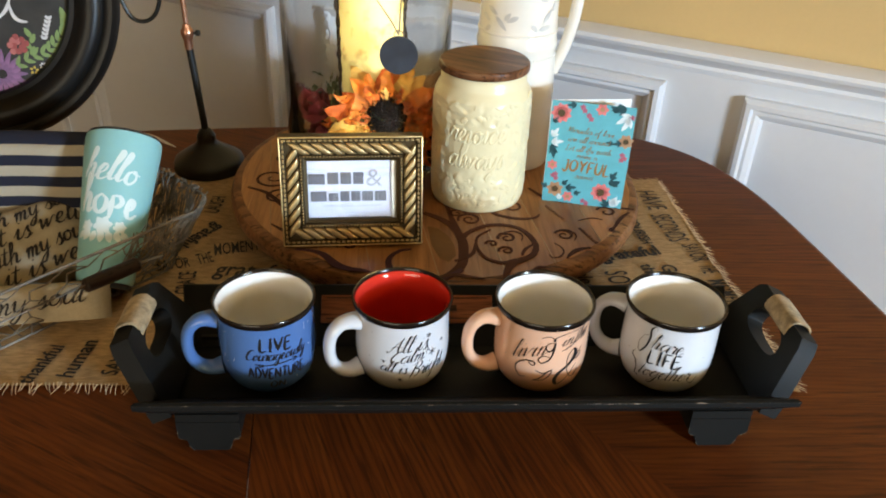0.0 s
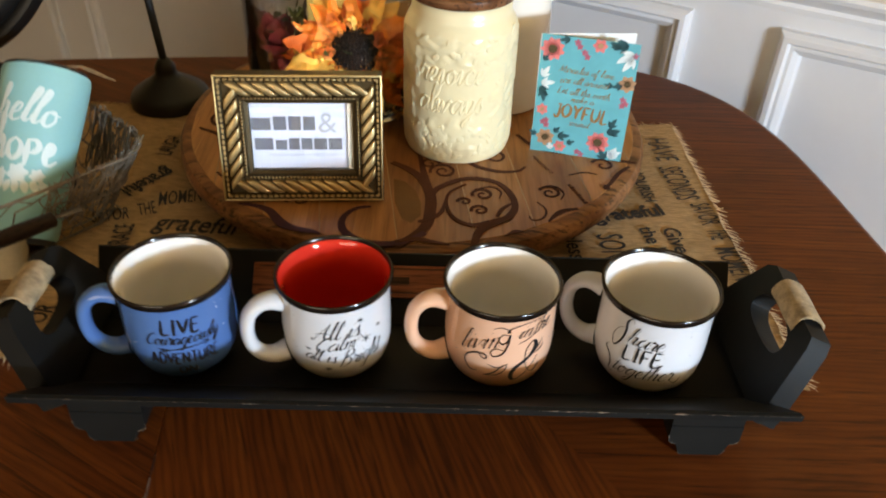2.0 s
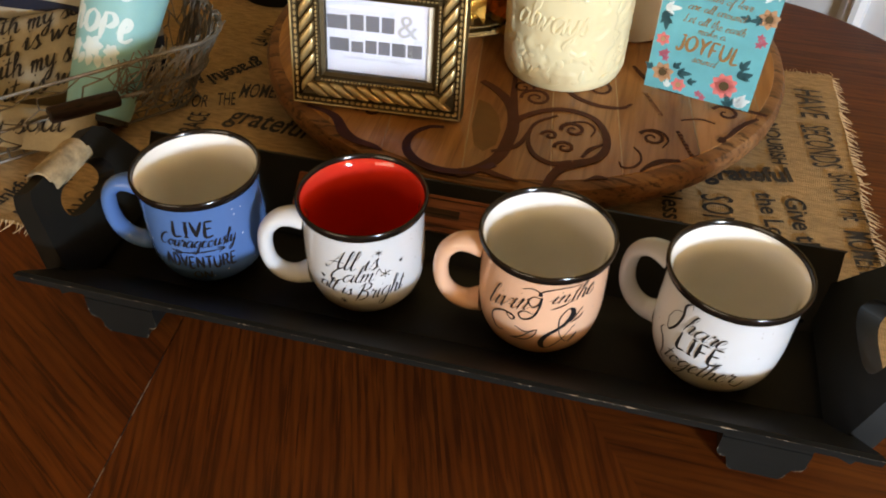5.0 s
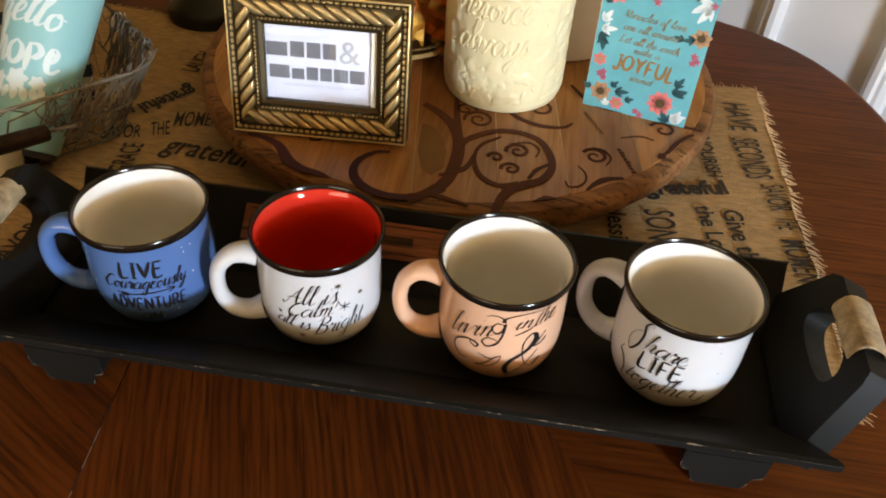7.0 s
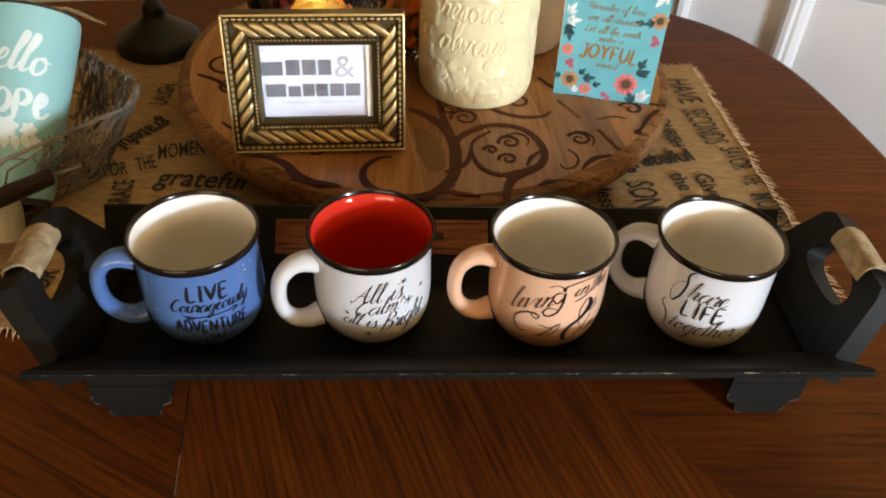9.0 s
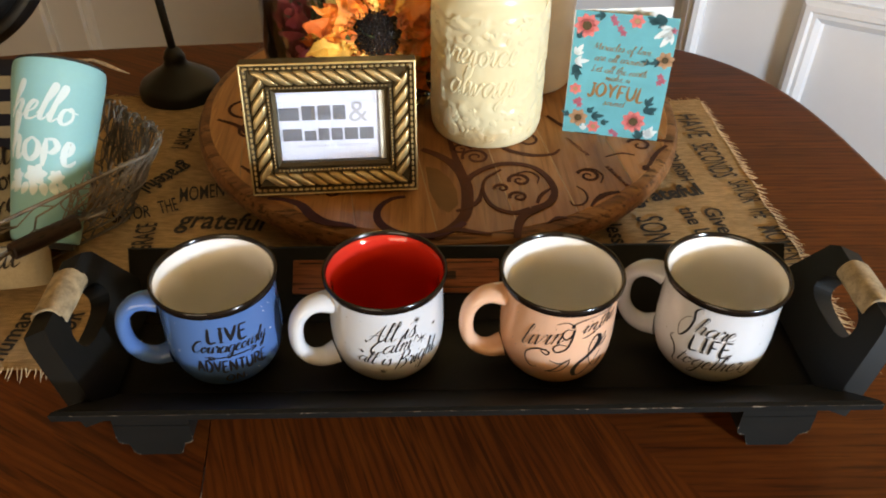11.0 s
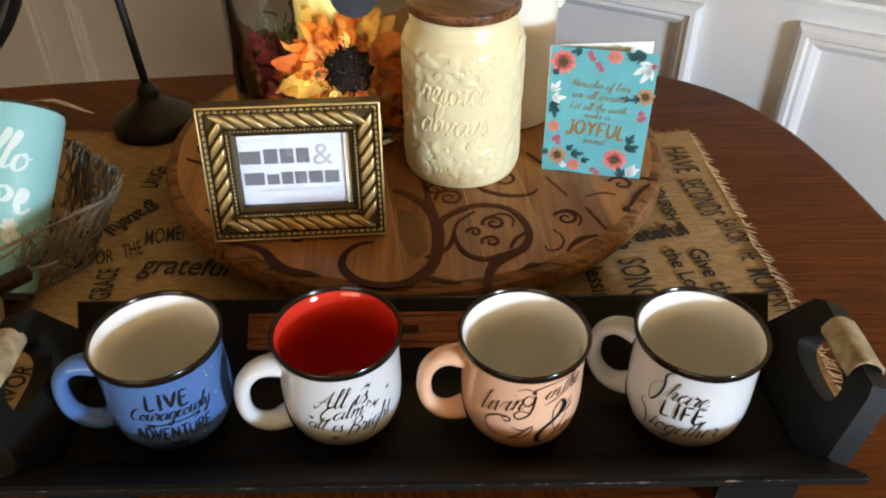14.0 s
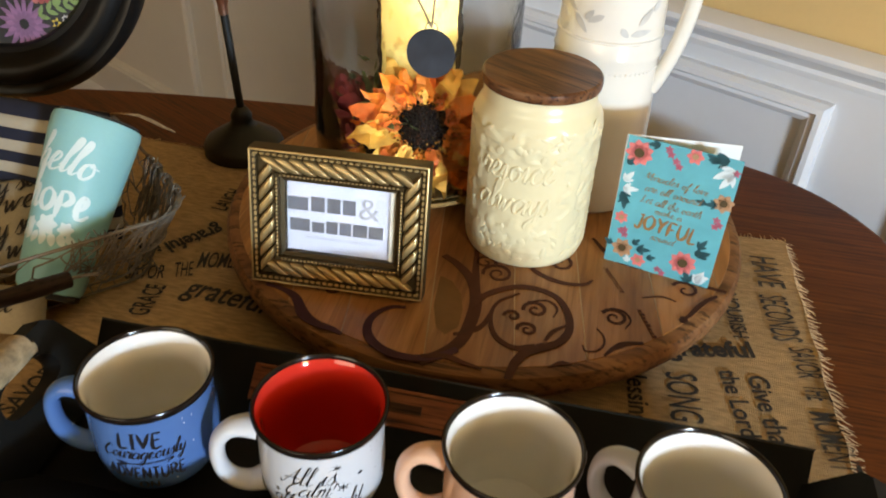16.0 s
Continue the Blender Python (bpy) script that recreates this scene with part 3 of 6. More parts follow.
# upright capitals, drawn with the same pen
for ch_, wide_, strokes_ in (
        ("L", 0.7, ([(0.08, 1), (0.05, 0), (0.6, 0.02)],)), ("I", 0.42, ([(0.18, 1), (0.16, 0)], [(0.02, 1), (0.34, 1)], [(0.0, 0), (0.32, 0)])),
        ("V", 0.85, ([(0.0, 1), (0.36, 0)], [(0.36, 0), (0.78, 1)])), ("E", 0.72, ([(0.08, 1), (0.05, 0), (0.62, 0.02)], [(0.08, 1), (0.64, 0.98)], [(0.07, 0.52), (0.52, 0.54)])),
        ("F", 0.7, ([(0.08, 1), (0.05, 0)], [(0.08, 1), (0.64, 0.98)], [(0.07, 0.5), (0.5, 0.52)])), ("A", 0.9, ([(0.02, 0), (0.4, 1)], [(0.4, 1), (0.8, 0)], [(0.16, 0.34), (0.66, 0.34)])),
        ("D", 0.9, ([(0.1, 1), (0.08, 0)], [(0.0, 1), (0.5, 0.95), (0.8, 0.5), (0.5, 0.05), (0.0, 0)])), ("N", 0.95, ([(0.06, 0), (0.08, 1)], [(0.08, 1), (0.76, 0)], [(0.76, 0), (0.8, 1)])),
        ("T", 0.8, ([(0.38, 1), (0.36, 0)], [(0.0, 0.98), (0.76, 1.02)])), ("U", 0.9, ([(0.06, 1), (0.08, 0.3), (0.38, 0), (0.7, 0.3), (0.74, 1)],)),
        ("R", 0.85, ([(0.08, 1), (0.06, 0)], [(0.0, 0.98), (0.5, 0.98), (0.64, 0.72), (0.4, 0.5), (0.08, 0.48)], [(0.34, 0.5), (0.76, 0)])),
        ("O", 0.95, ([(0.42, 1), (0.06, 0.7), (0.08, 0.25), (0.42, 0), (0.78, 0.3), (0.76, 0.75), (0.42, 1)],)), ("J", 0.6, ([(0.45, 1), (0.44, 0.2), (0.2, 0), (0.0, 0.2)], [(0.2, 1), (0.62, 1)])),
        ("Y", 0.8, ([(0.0, 1), (0.36, 0.5)], [(0.76, 1), (0.36, 0.5), (0.34, 0)])), ("P", 0.8, ([(0.08, 1), (0.06, -0.25)], [(0.0, 0.95), (0.45, 1), (0.68, 0.72), (0.42, 0.42), (0.08, 0.42)]))):
    glyph(ch_ + "_", wide_, *strokes_)


def pen_stroke(bm, pts, widths, z, thick):
    """A flat stroke that climbs a hair along its length, so that its loops lie over one another."""
    n = len(pts)
    rows = []
    for i, p in enumerate(pts):
        t = (pts[min(i + 1, n - 1)] - pts[max(i - 1, 0)]).normalized()
        o = Vector((-t.y, t.x, 0)) * widths[i] / 2
        up = Vector((0, 0, z + thick * (1 + 0.5 * i / n)))
        rows.append([bm.verts.new(p + o + Vector((0, 0, z))), bm.verts.new(p + o + up), bm.verts.new(p - o + up), bm.verts.new(p - o + Vector((0, 0, z)))])
    for a, b in zip(rows, rows[1:]):
        for k in range(3):
            bm.faces.new((a[k], a[k + 1], b[k + 1], b[k]))
    bm.faces.new(rows[0][::-1]), bm.faces.new(rows[-1])


def pen_runs(words, height, width=None, shear=0.35, caps=False, bounce=0.0, seed=1):
    """The pen's strokes for some words, each a list of places: base line on y = 0, centred on x."""
    r_ = random.Random(seed)
    x, runs = 0.0, []
    for ch in words:
        if ch == " ":
            x += 0.55
            continue
        wide, strokes = PEN[ch + "_" if caps and ch + "_" in PEN else ch]
        dy = r_.uniform(-bounce, bounce)
        for st in strokes:
            runs.append([(x + px + shear * py, py + dy) for px, py in st])
        x += wide + (0.12 if caps else 0.0)
    xs = [p[0] for run in runs for p in run]
    mid, k = (min(xs) + max(xs)) / 2, (width / (max(xs) - min(xs)) if width else height)
    return [[((px - mid) * k, py * height) for px, py in run] for run in runs]


def handwriting(words, height, width=None, shear=0.35, pen=0.16, caps=False, bounce=0.0, contrast=0.75, thick=0.00012, seed=1):
    """Words in brush script as a bmesh in the xy plane, base line on y = 0, centred on x; height is that of a small letter (or capital)."""
    runs = pen_runs(words, height, width, shear, caps, bounce, seed)
    bm = bmesh.new()
    for j, run in enumerate(runs):
        pts = smooth_path(run, 5 if len(run) > 2 else 3)
        n = len(pts)
        ws = []
        for i in range(n):
            t = pts[min(i + 1, n - 1)] - pts[max(i - 1, 0)]
            down = max(0.0, -t.y / max(t.length, 1e-9)) if not caps else abs(t.y) / max(t.length, 1e-9)
            ends = min(1.0, 0.45 + 2.2 * min(i, n - 1 - i) / n)
            ws.append(pen * height * (1 - contrast + contrast * down) * ends)
        pen_stroke(bm, pts, ws, 0.0, thick * (1 + 0.12 * (j % 5)))
    bmesh.ops.recalc_face_normals(bm, faces=bm.faces)
    return bm


def rz(deg):
    return Matrix.Rotation(radians(deg), 4, "Z")


def rx(deg):
    return Matrix.Rotation(radians(deg), 4, "X")


def ry(deg):
    return Matrix.Rotation(radians(deg), 4, "Y")


def mv(x, y, z):
    return Matrix.Translation((x, y, z))

# ---- the room ----
def wall(name, m, length, height, material, label, hole=None, thick=0.12):
    """A wall along local x from 0, its inner face at y = 0, outside at +y; hole: x0, x1, z0, z1."""
    bm = bmesh.new()
    if hole:
        x0, x1, z0, z1 = hole
        for a in ((0, x0, 0, height), (x1, length, 0, height), (x0, x1, 0, z0), (x0, x1, z1, height)):
            box(a[0], a[1], 0, thick, a[2], a[3], 0, bm)
    else:
        box(0, length, 0, thick, 0, height, 0, bm)
    return solid(name, bm, material, label, "wall", "structure", m)


SPAN = A1 - A0
wall("wall_north", ROOM @ mv(A0, 0.004, 0), SPAN, TALL, tan_wall, "tan painted wall above white panelled wainscot")
wall("wall_south", ROOM @ mv(A1, -DEPTH, 0) @ rz(180), SPAN, TALL, tan_wall, "tan painted dining room wall with a window",
     (A1 - WIN_A1, A1 - WIN_A0, WIN_Z0, WIN_Z1))
wall("wall_west", ROOM @ mv(A0, -DEPTH, 0) @ rz(90), DEPTH, TALL, tan_wall, "tan painted plain end wall")
wall("wall_east", ROOM @ mv(A1, 0, 0) @ rz(-90), DEPTH, TALL, tan_wall, "tan painted wall with a bright window",
     (WIN_B0, WIN_B1, WIN_Z0, WIN_Z1))
# partition added out of view; its opening's edge bounds the east window's light
bm = bmesh.new()
for b0, b1, z0, z1 in ((OPEN_B1, DEPTH, 0, TALL), (0, OPEN_B0, 0, TALL), (OPEN_B0, OPEN_B1, OPEN_Z, TALL)):
    box(OPEN_A, OPEN_A + 0.12, -b1 + 0.002, -b0 - 0.03, z0, z1, 0, bm)
solid("unseen_partition", bm, tan_wall, "unseen tan partition added to bound window light, with wide cased opening", "wall", "structure", ROOM)
solid("floor", box(A0 - 0.1, A1 + 0.1, -DEPTH - 0.1, 0.1, -0.06, 0), floor_oak, "brown oak board floor", "floor", "structure", ROOM)
solid("ceiling", box(A0 - 0.1, A1 + 0.1, -DEPTH - 0.1, 0.1, TALL, TALL + 0.06), ceiling_tan, "unseen flat ceiling tinted tan to warm its bounce", "ceiling", "structure", ROOM)

def window(name, m, x0, x1, curtained=False):
    """A framed window in a wall's opening: local x along the wall, y outwards."""
    win = thing(name, "unseen white framed window holding area lamps", "window", m, kind="structure")
    z0, z1 = WIN_Z0, WIN_Z1
    bm = bmesh.new()
    for a in ((x0, x0 + 0.05, z0, z1), (x1 - 0.05, x1, z0, z1), (x0 + 0.05, x1 - 0.05, z0, z0 + 0.05), (x0 + 0.05, x1 - 0.05, z1 - 0.05, z1)):
        box(a[0], a[1], 0.03, 0.08, a[2], a[3], 0.003, bm)
    part("window_frame", bm, white_paint, win)
    if curtained:
        # unseen curtain, added to go with the warm fill lamp
        bm = bmesh.new()
        for i in range(42):
            x = x0 + (x1 - x0) * (i + 0.5) / 42
            box(x - (x1 - x0) / 84, x + (x1 - x0) / 84, 0.020 + 0.008 * math.sin(i * 1.6), 0.024 + 0.008 * math.sin(i * 1.6), z0, z1, 0, bm)
        part("curtain", bm, cream_cloth, win, "unseen tan curtain added with the warm fill lamp")
    else:
        # unseen shade, added to go with the warm upper lamp
        part("added_roller_shade", box(x0 + 0.05, x1 - 0.05, 0.034, 0.037, 1.55, z1 - 0.05), cream_cloth, win, "unseen tan roller shade added with the warm upper lamp")
    pane = part("pane", box(x0 + 0.05, x1 - 0.05, 0.052, 0.056, z0 + 0.05, z1 - 0.05), pane_glass, win)
    pane.visible_shadow = False
    part("window_sill", box(x0 - 0.04, x1 + 0.04, -0.05, 0.03, z0 - 0.03, z0, 0.004), white_paint, win)


window("window_1", ROOM @ mv(A1, 0, 0) @ rz(-90), WIN_B0, WIN_B1)
window("window_2", ROOM @ mv(A1, -DEPTH, 0) @ rz(180), A1 - WIN_A1, A1 - WIN_A0, True)


def along_wall(profile, a0, a1):
    """A moulding along the wall: profile of (out, z)."""
    bm = bmesh.new()
    rows = [[bm.verts.new((a, -o, z)) for o, z in profile] for a in (a0, a1)]
    n = len(profile)
    for i in range(n):
        bm.faces.new((rows[0][i], rows[0][(i + 1) % n], rows[1][(i + 1) % n], rows[1][i]))
    bm.faces.new(rows[0][::-1]), bm.faces.new(rows[1])
    bmesh.ops.recalc_face_normals(bm, faces=bm.faces)
    return bm


solid("wainscot", along_wall([(-0.003, 0.0), (0.008, 0.0), (0.008, 0.832), (-0.003, 0.832)], A0 + 0.01, A1 - 0.01), white_wall,
      "white painted flat wainscot boarding", "wainscot", "structure", ROOM)
solid("chair_rail", along_wall([(0.0, 0.825), (0.014, 0.825), (0.016, 0.833), (0.014, 0.838), (0.017, 0.841), (0.026, 0.848), (0.033, 0.853),
                                (0.036, 0.859), (0.034, 0.865), (0.026, 0.868), (0.012, 0.871), (0.0, 0.873)], A0 + 0.01, A1 - 0.01),
      white_paint, "white painted moulded chair rail", "trim", "structure", ROOM, 25)
solid("baseboard", along_wall([(0.008, 0.0), (0.026, 0.0), (0.026, 0.10), (0.02, 0.125), (0.012, 0.135), (0.008, 0.137)], A0 + 0.01, A1 - 0.01),
      white_paint, "white painted tall baseboard", "trim", "structure", ROOM, 25)


def panel_moulding(a0, a1, z0, z1):
    """A mitred picture-frame moulding on the wainscot."""
    prof = [(0.0, 0.008), (0.0, 0.020), (0.006, 0.027), (0.013, 0.028), (0.017, 0.022), (0.022, 0.023), (0.030, 0.017), (0.034, 0.008)]
    bm = bmesh.new()
    rows = []
    for x, z, sx, sz in ((a0, z0, 1, 1), (a1, z0, -1, 1), (a1, z1, -1, -1), (a0, z1, 1, -1)):
        rows.append([bm.verts.new((x + sx * i, -o, z + sz * i)) for i, o in prof])
    for k in range(4):
        a, b = rows[k], rows[(k + 1) % 4]
        for i in range(len(prof) - 1):
            bm.faces.new((a[i], a[i + 1], b[i + 1], b[i]))
    bmesh.ops.recalc_face_normals(bm, faces=bm.faces)
    ob = solid("panel_moulding", bm, white_paint, "white painted rectangular panel moulding on wainscot", "trim", "structure", ROOM, 25)
    return ob


for a0, a1 in ((-2.16, -1.49), (-1.365, -0.79), (-0.665, 0.003), (0.128, 0.80), (0.925, 1.6)):
    panel_moulding(a0, a1, 0.24, 0.802)

# ---- dining table ----
T = 0.75
TABLE = mv(-0.152, 0.710, 0) @ rz(7)          # its long axis, with the leaf seam across the middle
TA, TB, TN, NOSE = 0.644, 0.443, 3.8, 0.0129


def table_edge(x):
    return TB * max(0.0, 1 - abs(x / TA) ** TN) ** (1 / TN)


def quarter(x0, n=90):
    """Points of the rim from x0 to its end, close-set where it bends."""
    return [(x, table_edge(x)) for x in [x0 + (TA - x0) * math.sin(i / n * math.pi / 2) for i in range(n + 1)]]


def mirrored(pts):
    return [(x, -y) for x, y in pts[::-1]]


table = thing("dining_table", "oval oak dining table stained dark reddish brown", "table", TABLE)
half = quarter(0.0004)
leaf_outline = [(-x, y) for x, y in half] + [(-x, -y) for x, y in half[::-1][1:]]
part("tabletop_leaf", slab(leaf_outline, T - 0.026, T), oak_left, table)
# right half: two veneer fields that meet in a V
cut = min(range(len(half)), key=lambda i: abs(half[i][0] - 0.135 - 0.65 * half[i][1]))
tip = (0.135, 0.0)
part("tabletop_leaf", slab(half[:cut + 1] + [tip] + mirrored(half[:cut + 1]), T - 0.026, T), oak_mid, table)
part("tabletop_leaf", slab(half[cut:] + mirrored(half[cut:])[1:] + [tip], T - 0.026, T), oak_end, table)
for sgn in (-1, 1):
    path = [(sgn * x, y, T - 0.01295) for x, y in half + mirrored(half)[1:]]
    part("edge_band", tube(path, NOSE, 12, up=(0, 0, 1)), oak_end, table, "rounded table edge")
ring = [(x * 0.86, y * 0.84) for x, y in half[::3] + mirrored(half[::3])[1:] + [(-x, -y) for x, y in half[::3]] + [(-x, y) for x, y in half[::3][::-1]][1:]]
part("apron", slab(ring, T - 0.10, T - 0.0265), oak_end, table)
leg_profile = [(0.0, 0.0), (0.022, 0.0), (0.026, 0.03), (0.02, 0.06), (0.03, 0.16), (0.036, 0.34), (0.028, 0.50), (0.038, 0.53), (0.03, 0.56), (0.036, 0.60), (0.036, 0.65), (0.0, 0.65)]
part("worn_seam", box(-0.0002, 0.0004, -0.441, -0.23, T + 0.0001, T + 0.0003), tray_edge, table, "pale rubbed joint between leaves")
for lx in (-0.42, 0.42):
    for ly in (-0.24, 0.24):
        part("leg", lathe(leg_profile, 24), oak_leg, table, m=mv(lx, ly, 0))

# ---- burlap runner ----
RUN_Z = T + 0.0012


def runner_height(x, y):
    ruck = 0.0028 * (noise.noise(Vector((x * 7, y * 9, 0.3))) + 0.6) + 0.0012 * noise.noise(Vector((x * 25, y * 30, 2.0)))
    flat = min(1.0, max(0.0, (abs(x - 0.05) - 0.02) / 0.16))
    return RUN_Z + max(0.0, ruck) * (0.2 + 0.8 * flat)


def runner_x1(y):
    return 0.357 - 0.055 * (y - 0.60) + 0.003 * noise.noise(Vector((y * 30, 0, 0)))


def runner_y(x, upper):
    return (0.992 + 0.010 * noise.noise(Vector((x * 6, 1, 0))) if upper else 0.566 + 0.020 * (x + 0.2) * (x < -0.2) + 0.004 * noise.noise(Vector((x * 14, 5, 0))))


runner = thing("table_runner", "natural burlap table runner printed with black words, frayed edges", "table runner")
bm = bmesh.new()
NX, NY = 150, 64
grid = []
for i in range(NX + 1):
    row = []
    for j in range(NY + 1):
        v = j / NY
        x0 = -0.70
        y = 0.566 + v * 0.426
        x = x0 + (runner_x1(y) - x0) * i / NX
        y = runner_y(x, False) + v * (runner_y(x, True) - runner_y(x, False))
        row.append(bm.verts.new((x, y, runner_height(x, y))))
    grid.append(row)
for i in range(NX):
    for j in range(NY):
        bm.faces.new((grid[i][j], grid[i + 1][j], grid[i + 1][j + 1], grid[i][j + 1]))
part("weave", bm, jute, runner)
rnd = random.Random(4)
bm = bmesh.new()


def strand(x, y, dx, dy, long):
    bend = rnd.uniform(-0.4, 0.4)
    p = []
    for k in range(4):
        s = k / 3
        px, py = x + dx * long * s - dy * bend * long * s * s, y + dy * long * s + dx * bend * long * s * s
        p.append((px, py, T + 0.0008 + 0.0030 * (1 - s) + rnd.uniform(0, 0.0012)))
    tube(p, [0.0006, 0.0005, 0.0004, 0.0002], 3, bm=bm)


for i in range(170):
    y = 0.57 + 0.42 * i / 170 + rnd.uniform(-0.001, 0.001)
    strand(runner_x1(y) - 0.001, y, 1, rnd.uniform(-0.3, 0.3), rnd.uniform(0.004, 0.013))
for i in range(300):
    x = -0.69 + 1.03 * i / 300
    strand(x, runner_y(x, False) + 0.001, rnd.uniform(-0.35, 0.35), -1, rnd.uniform(0.004, 0.013))
    strand(x, runner_y(x, True) - 0.001, rnd.uniform(-0.35, 0.35), 1, rnd.uniform(0.004, 0.012))
fray = part("fringe", bm, jute_thread, runner, "frayed jute threads")
tagged(fray, kind="stuff")


def printed(body, x, y, turn, size, width=None, shear=0.0, bold=0.0004):
    """Words printed on the runner: they follow its surface."""
    b = letters(body, size, shear, width, bold, 0.0)
    bmesh.ops.triangulate(b, faces=b.faces)
    c, s = math.cos(radians(turn)), math.sin(radians(turn))
    for v in b.verts:
        px, py = x + v.co.x * c - v.co.y * s, y + v.co.x * s + v.co.y * c
        v.co = Vector((px, py, runner_height(px, py) + 0.0011))
    part("lettering", b, ink, runner, "black printed words")


printed("HAVE", 0.3110, 0.929, -83, 0.037, 0.049, 0, 0.0002)
printed("SECONDS", 0.3160, 0.860, -82, 0.037, 0.063, 0, 0.0002)
printed("SAVOR", 0.3320, 0.804, -82, 0.030, 0.037, 0, 0.0002)
printed("THE", 0.3370, 0.769, -82, 0.030, 0.017, 0, 0.0002)
printed("MOMENT", 0.3420, 0.718, -82, 0.033, 0.060, 0, 0.0002)
printed("grateful", 0.2530, 0.7985, 14, 0.028, 0.076, 0, 0.0010)
printed("Give thanks to", 0.3010, 0.713, -80, 0.024, 0.128)
printed("the Lord", 0.2735, 0.741, -78, 0.022, 0.072)
printed("SONG", 0.2300, 0.735, -85, 0.037, 0.054, 0, 0.0002)
printed("NOURISH", 0.2770, 0.853, -83, 0.019, 0.062)
printed("blessings", 0.195, 0.725, -84, 0.024, 0.07)
printed("grateful", -0.1690, 0.7480, -5, 0.039, 0.080, 0, 0.0006)
printed("GRACE", -0.2330, 0.724, 98, 0.026, 0.044)
printed("SAVOR", -0.2560, 0.759, 20, 0.030, 0.034, 0, 0.0002)
printed("THE", -0.2260, 0.774, 24, 0.032, 0.017, 0, 0.0002)
printed("MOMENT", -0.1950, 0.797, 14, 0.036, 0.050, 0, 0.0002)
printed("grateful", -0.2410, 0.825, -128, 0.028, 0.058, 0, 0.0008)
printed("in", -0.2730, 0.796, -135, 0.026, 0.018, 0, 0.0008)
printed("LAUGH", -0.2400, 0.897, 88, 0.024, 0.040)
printed("blessings", -0.217, 0.587, 80, 0.022, 0.060)
printed("human", -0.300, 0.600, 84, 0.022, 0.052)
printed("SAVOR", -0.262, 0.602, 82, 0.022, 0.050)
printed("thankful", -0.330, 0.592, 80, 0.020, 0.055)
printed("SIMPLE", -0.225, 0.66, 84, 0.020, 0.05)

# ---- lazy Susan ----
S = 0.798
SX, SY, SR = 0.031, 0.908, 0.2465
susan = thing("lazy_susan", "round mango wood lazy Susan with dark inlaid tree scrolls", "lazy susan", mv(SX, SY, 0))
part("turntable_base", lathe([(0, T + 0.004), (0.15, T + 0.004), (0.156, T + 0.008), (0.156, T + 0.022), (0, T + 0.022)], 64), mango_edge, susan)
part("edge_band", lathe([(SR - 0.022, S - 0.001), (SR - 0.009, S - 0.0005), (SR - 0.003, S - 0.003), (SR, S - 0.009), (SR, S - 0.017), (SR - 0.004, S - 0.023), (SR - 0.012, S - 0.025), (0.13, S - 0.026)], 128), mango_edge, susan, "rounded wooden rim")
PLANK_TURN = 9
EDGES = [-0.26, -0.200, -0.152, -0.103, -0.037, 0.031, 0.086, 0.148, 0.205, 0.26]
RI = SR - 0.012
for e0, e1 in zip(EDGES, EDGES[1:]):
    a, b = max(e0 + 0.0003, -RI + 0.001), min(e1 - 0.0003, RI - 0.001)
    xs = [a + (b - a) * i / 10 for i in range(11)]
    out = [(x, math.sqrt(RI * RI - x * x)) for x in xs] + [(x, -math.sqrt(RI * RI - x * x)) for x in xs[::-1]]
    part("plank", slab(out, S - 0.02, S, 0.0004, seg=1), mango, susan, m=rz(PLANK_TURN))
    if abs(e1) < RI and e1 < 0.25:            # pale glue line at the joint
        h_ = math.sqrt(RI * RI - e1 * e1) - 0.002
        part("glue_line", box(e1 - 0.0005, e1 + 0.0005, -h_, h_, S - 0.001, S + 0.00008), glue_pale, susan, m=rz(PLANK_TURN))


def on_susan(x, y):
    return (x - SX, y - SY)


def stroke(knots, w0, w1, material=inlay_dark, w2=None, layer=0):
    """An inlaid stroke through places on the disc, its width going from w0 by w1 to w2."""
    pts = smooth_path([on_susan(*k) for k in knots], 12)
    n = len(pts)
    w2 = w1 if w2 is None else w2
    ws = [(w0 + (w1 - w0) * (2 * i / n)) if 2 * i < n else (w1 + (w2 - w1) * (2 * i / n - 1)) for i in range(n)]
    part("inlay", ribbon(pts, ws, S + 0.0001 + 0.00015 * layer, 0.0004), material, susan)


def scroll(cx, cy, r, turns, start, hand=1, w=0.004, r1=0.12, material=inlay_dark, tail=None, stretch=1.0, layer=0):
    """A spiral about a centre, widest outside; tail: a place it runs on from."""
    k = []
    n = int(turns * 10) + 2
    for i in range(n):
        s = i / (n - 1)
        a = radians(start) + hand * 2 * math.pi * turns * s
        q = r * (1 + (r1 - 1) * s)
        k.append((cx + q * math.cos(a), cy + q * math.sin(a) * stretch))
    stroke(([tail] if tail else []) + k, w, w * 0.8, material, w * 0.35, layer)


# the tree: trunk, limbs and roots
stroke([(0.015, 0.806), (0.031, 0.795), (0.046, 0.777), (0.055, 0.750), (0.056, 0.723), (0.053, 0.700), (0.042, 0.682), (0.028, 0.670)], 0.006, 0.011, inlay_dark, 0.009)
stroke([(0.041, 0.826), (0.046, 0.795), (0.052, 0.765), (0.056, 0.745)], 0.004, 0.007, inlay_dark, 0.010, 1)
stroke([(0.002, 0.727), (-0.009, 0.724), (-0.018, 0.714), (-0.021, 0.702), (-0.018, 0.689), (-0.008, 0.678), (0.007, 0.672), (0.024, 0.672), (0.040, 0.678), (0.053, 0.690)], 0.003, 0.008, inlay_plum, 0.006, 2)
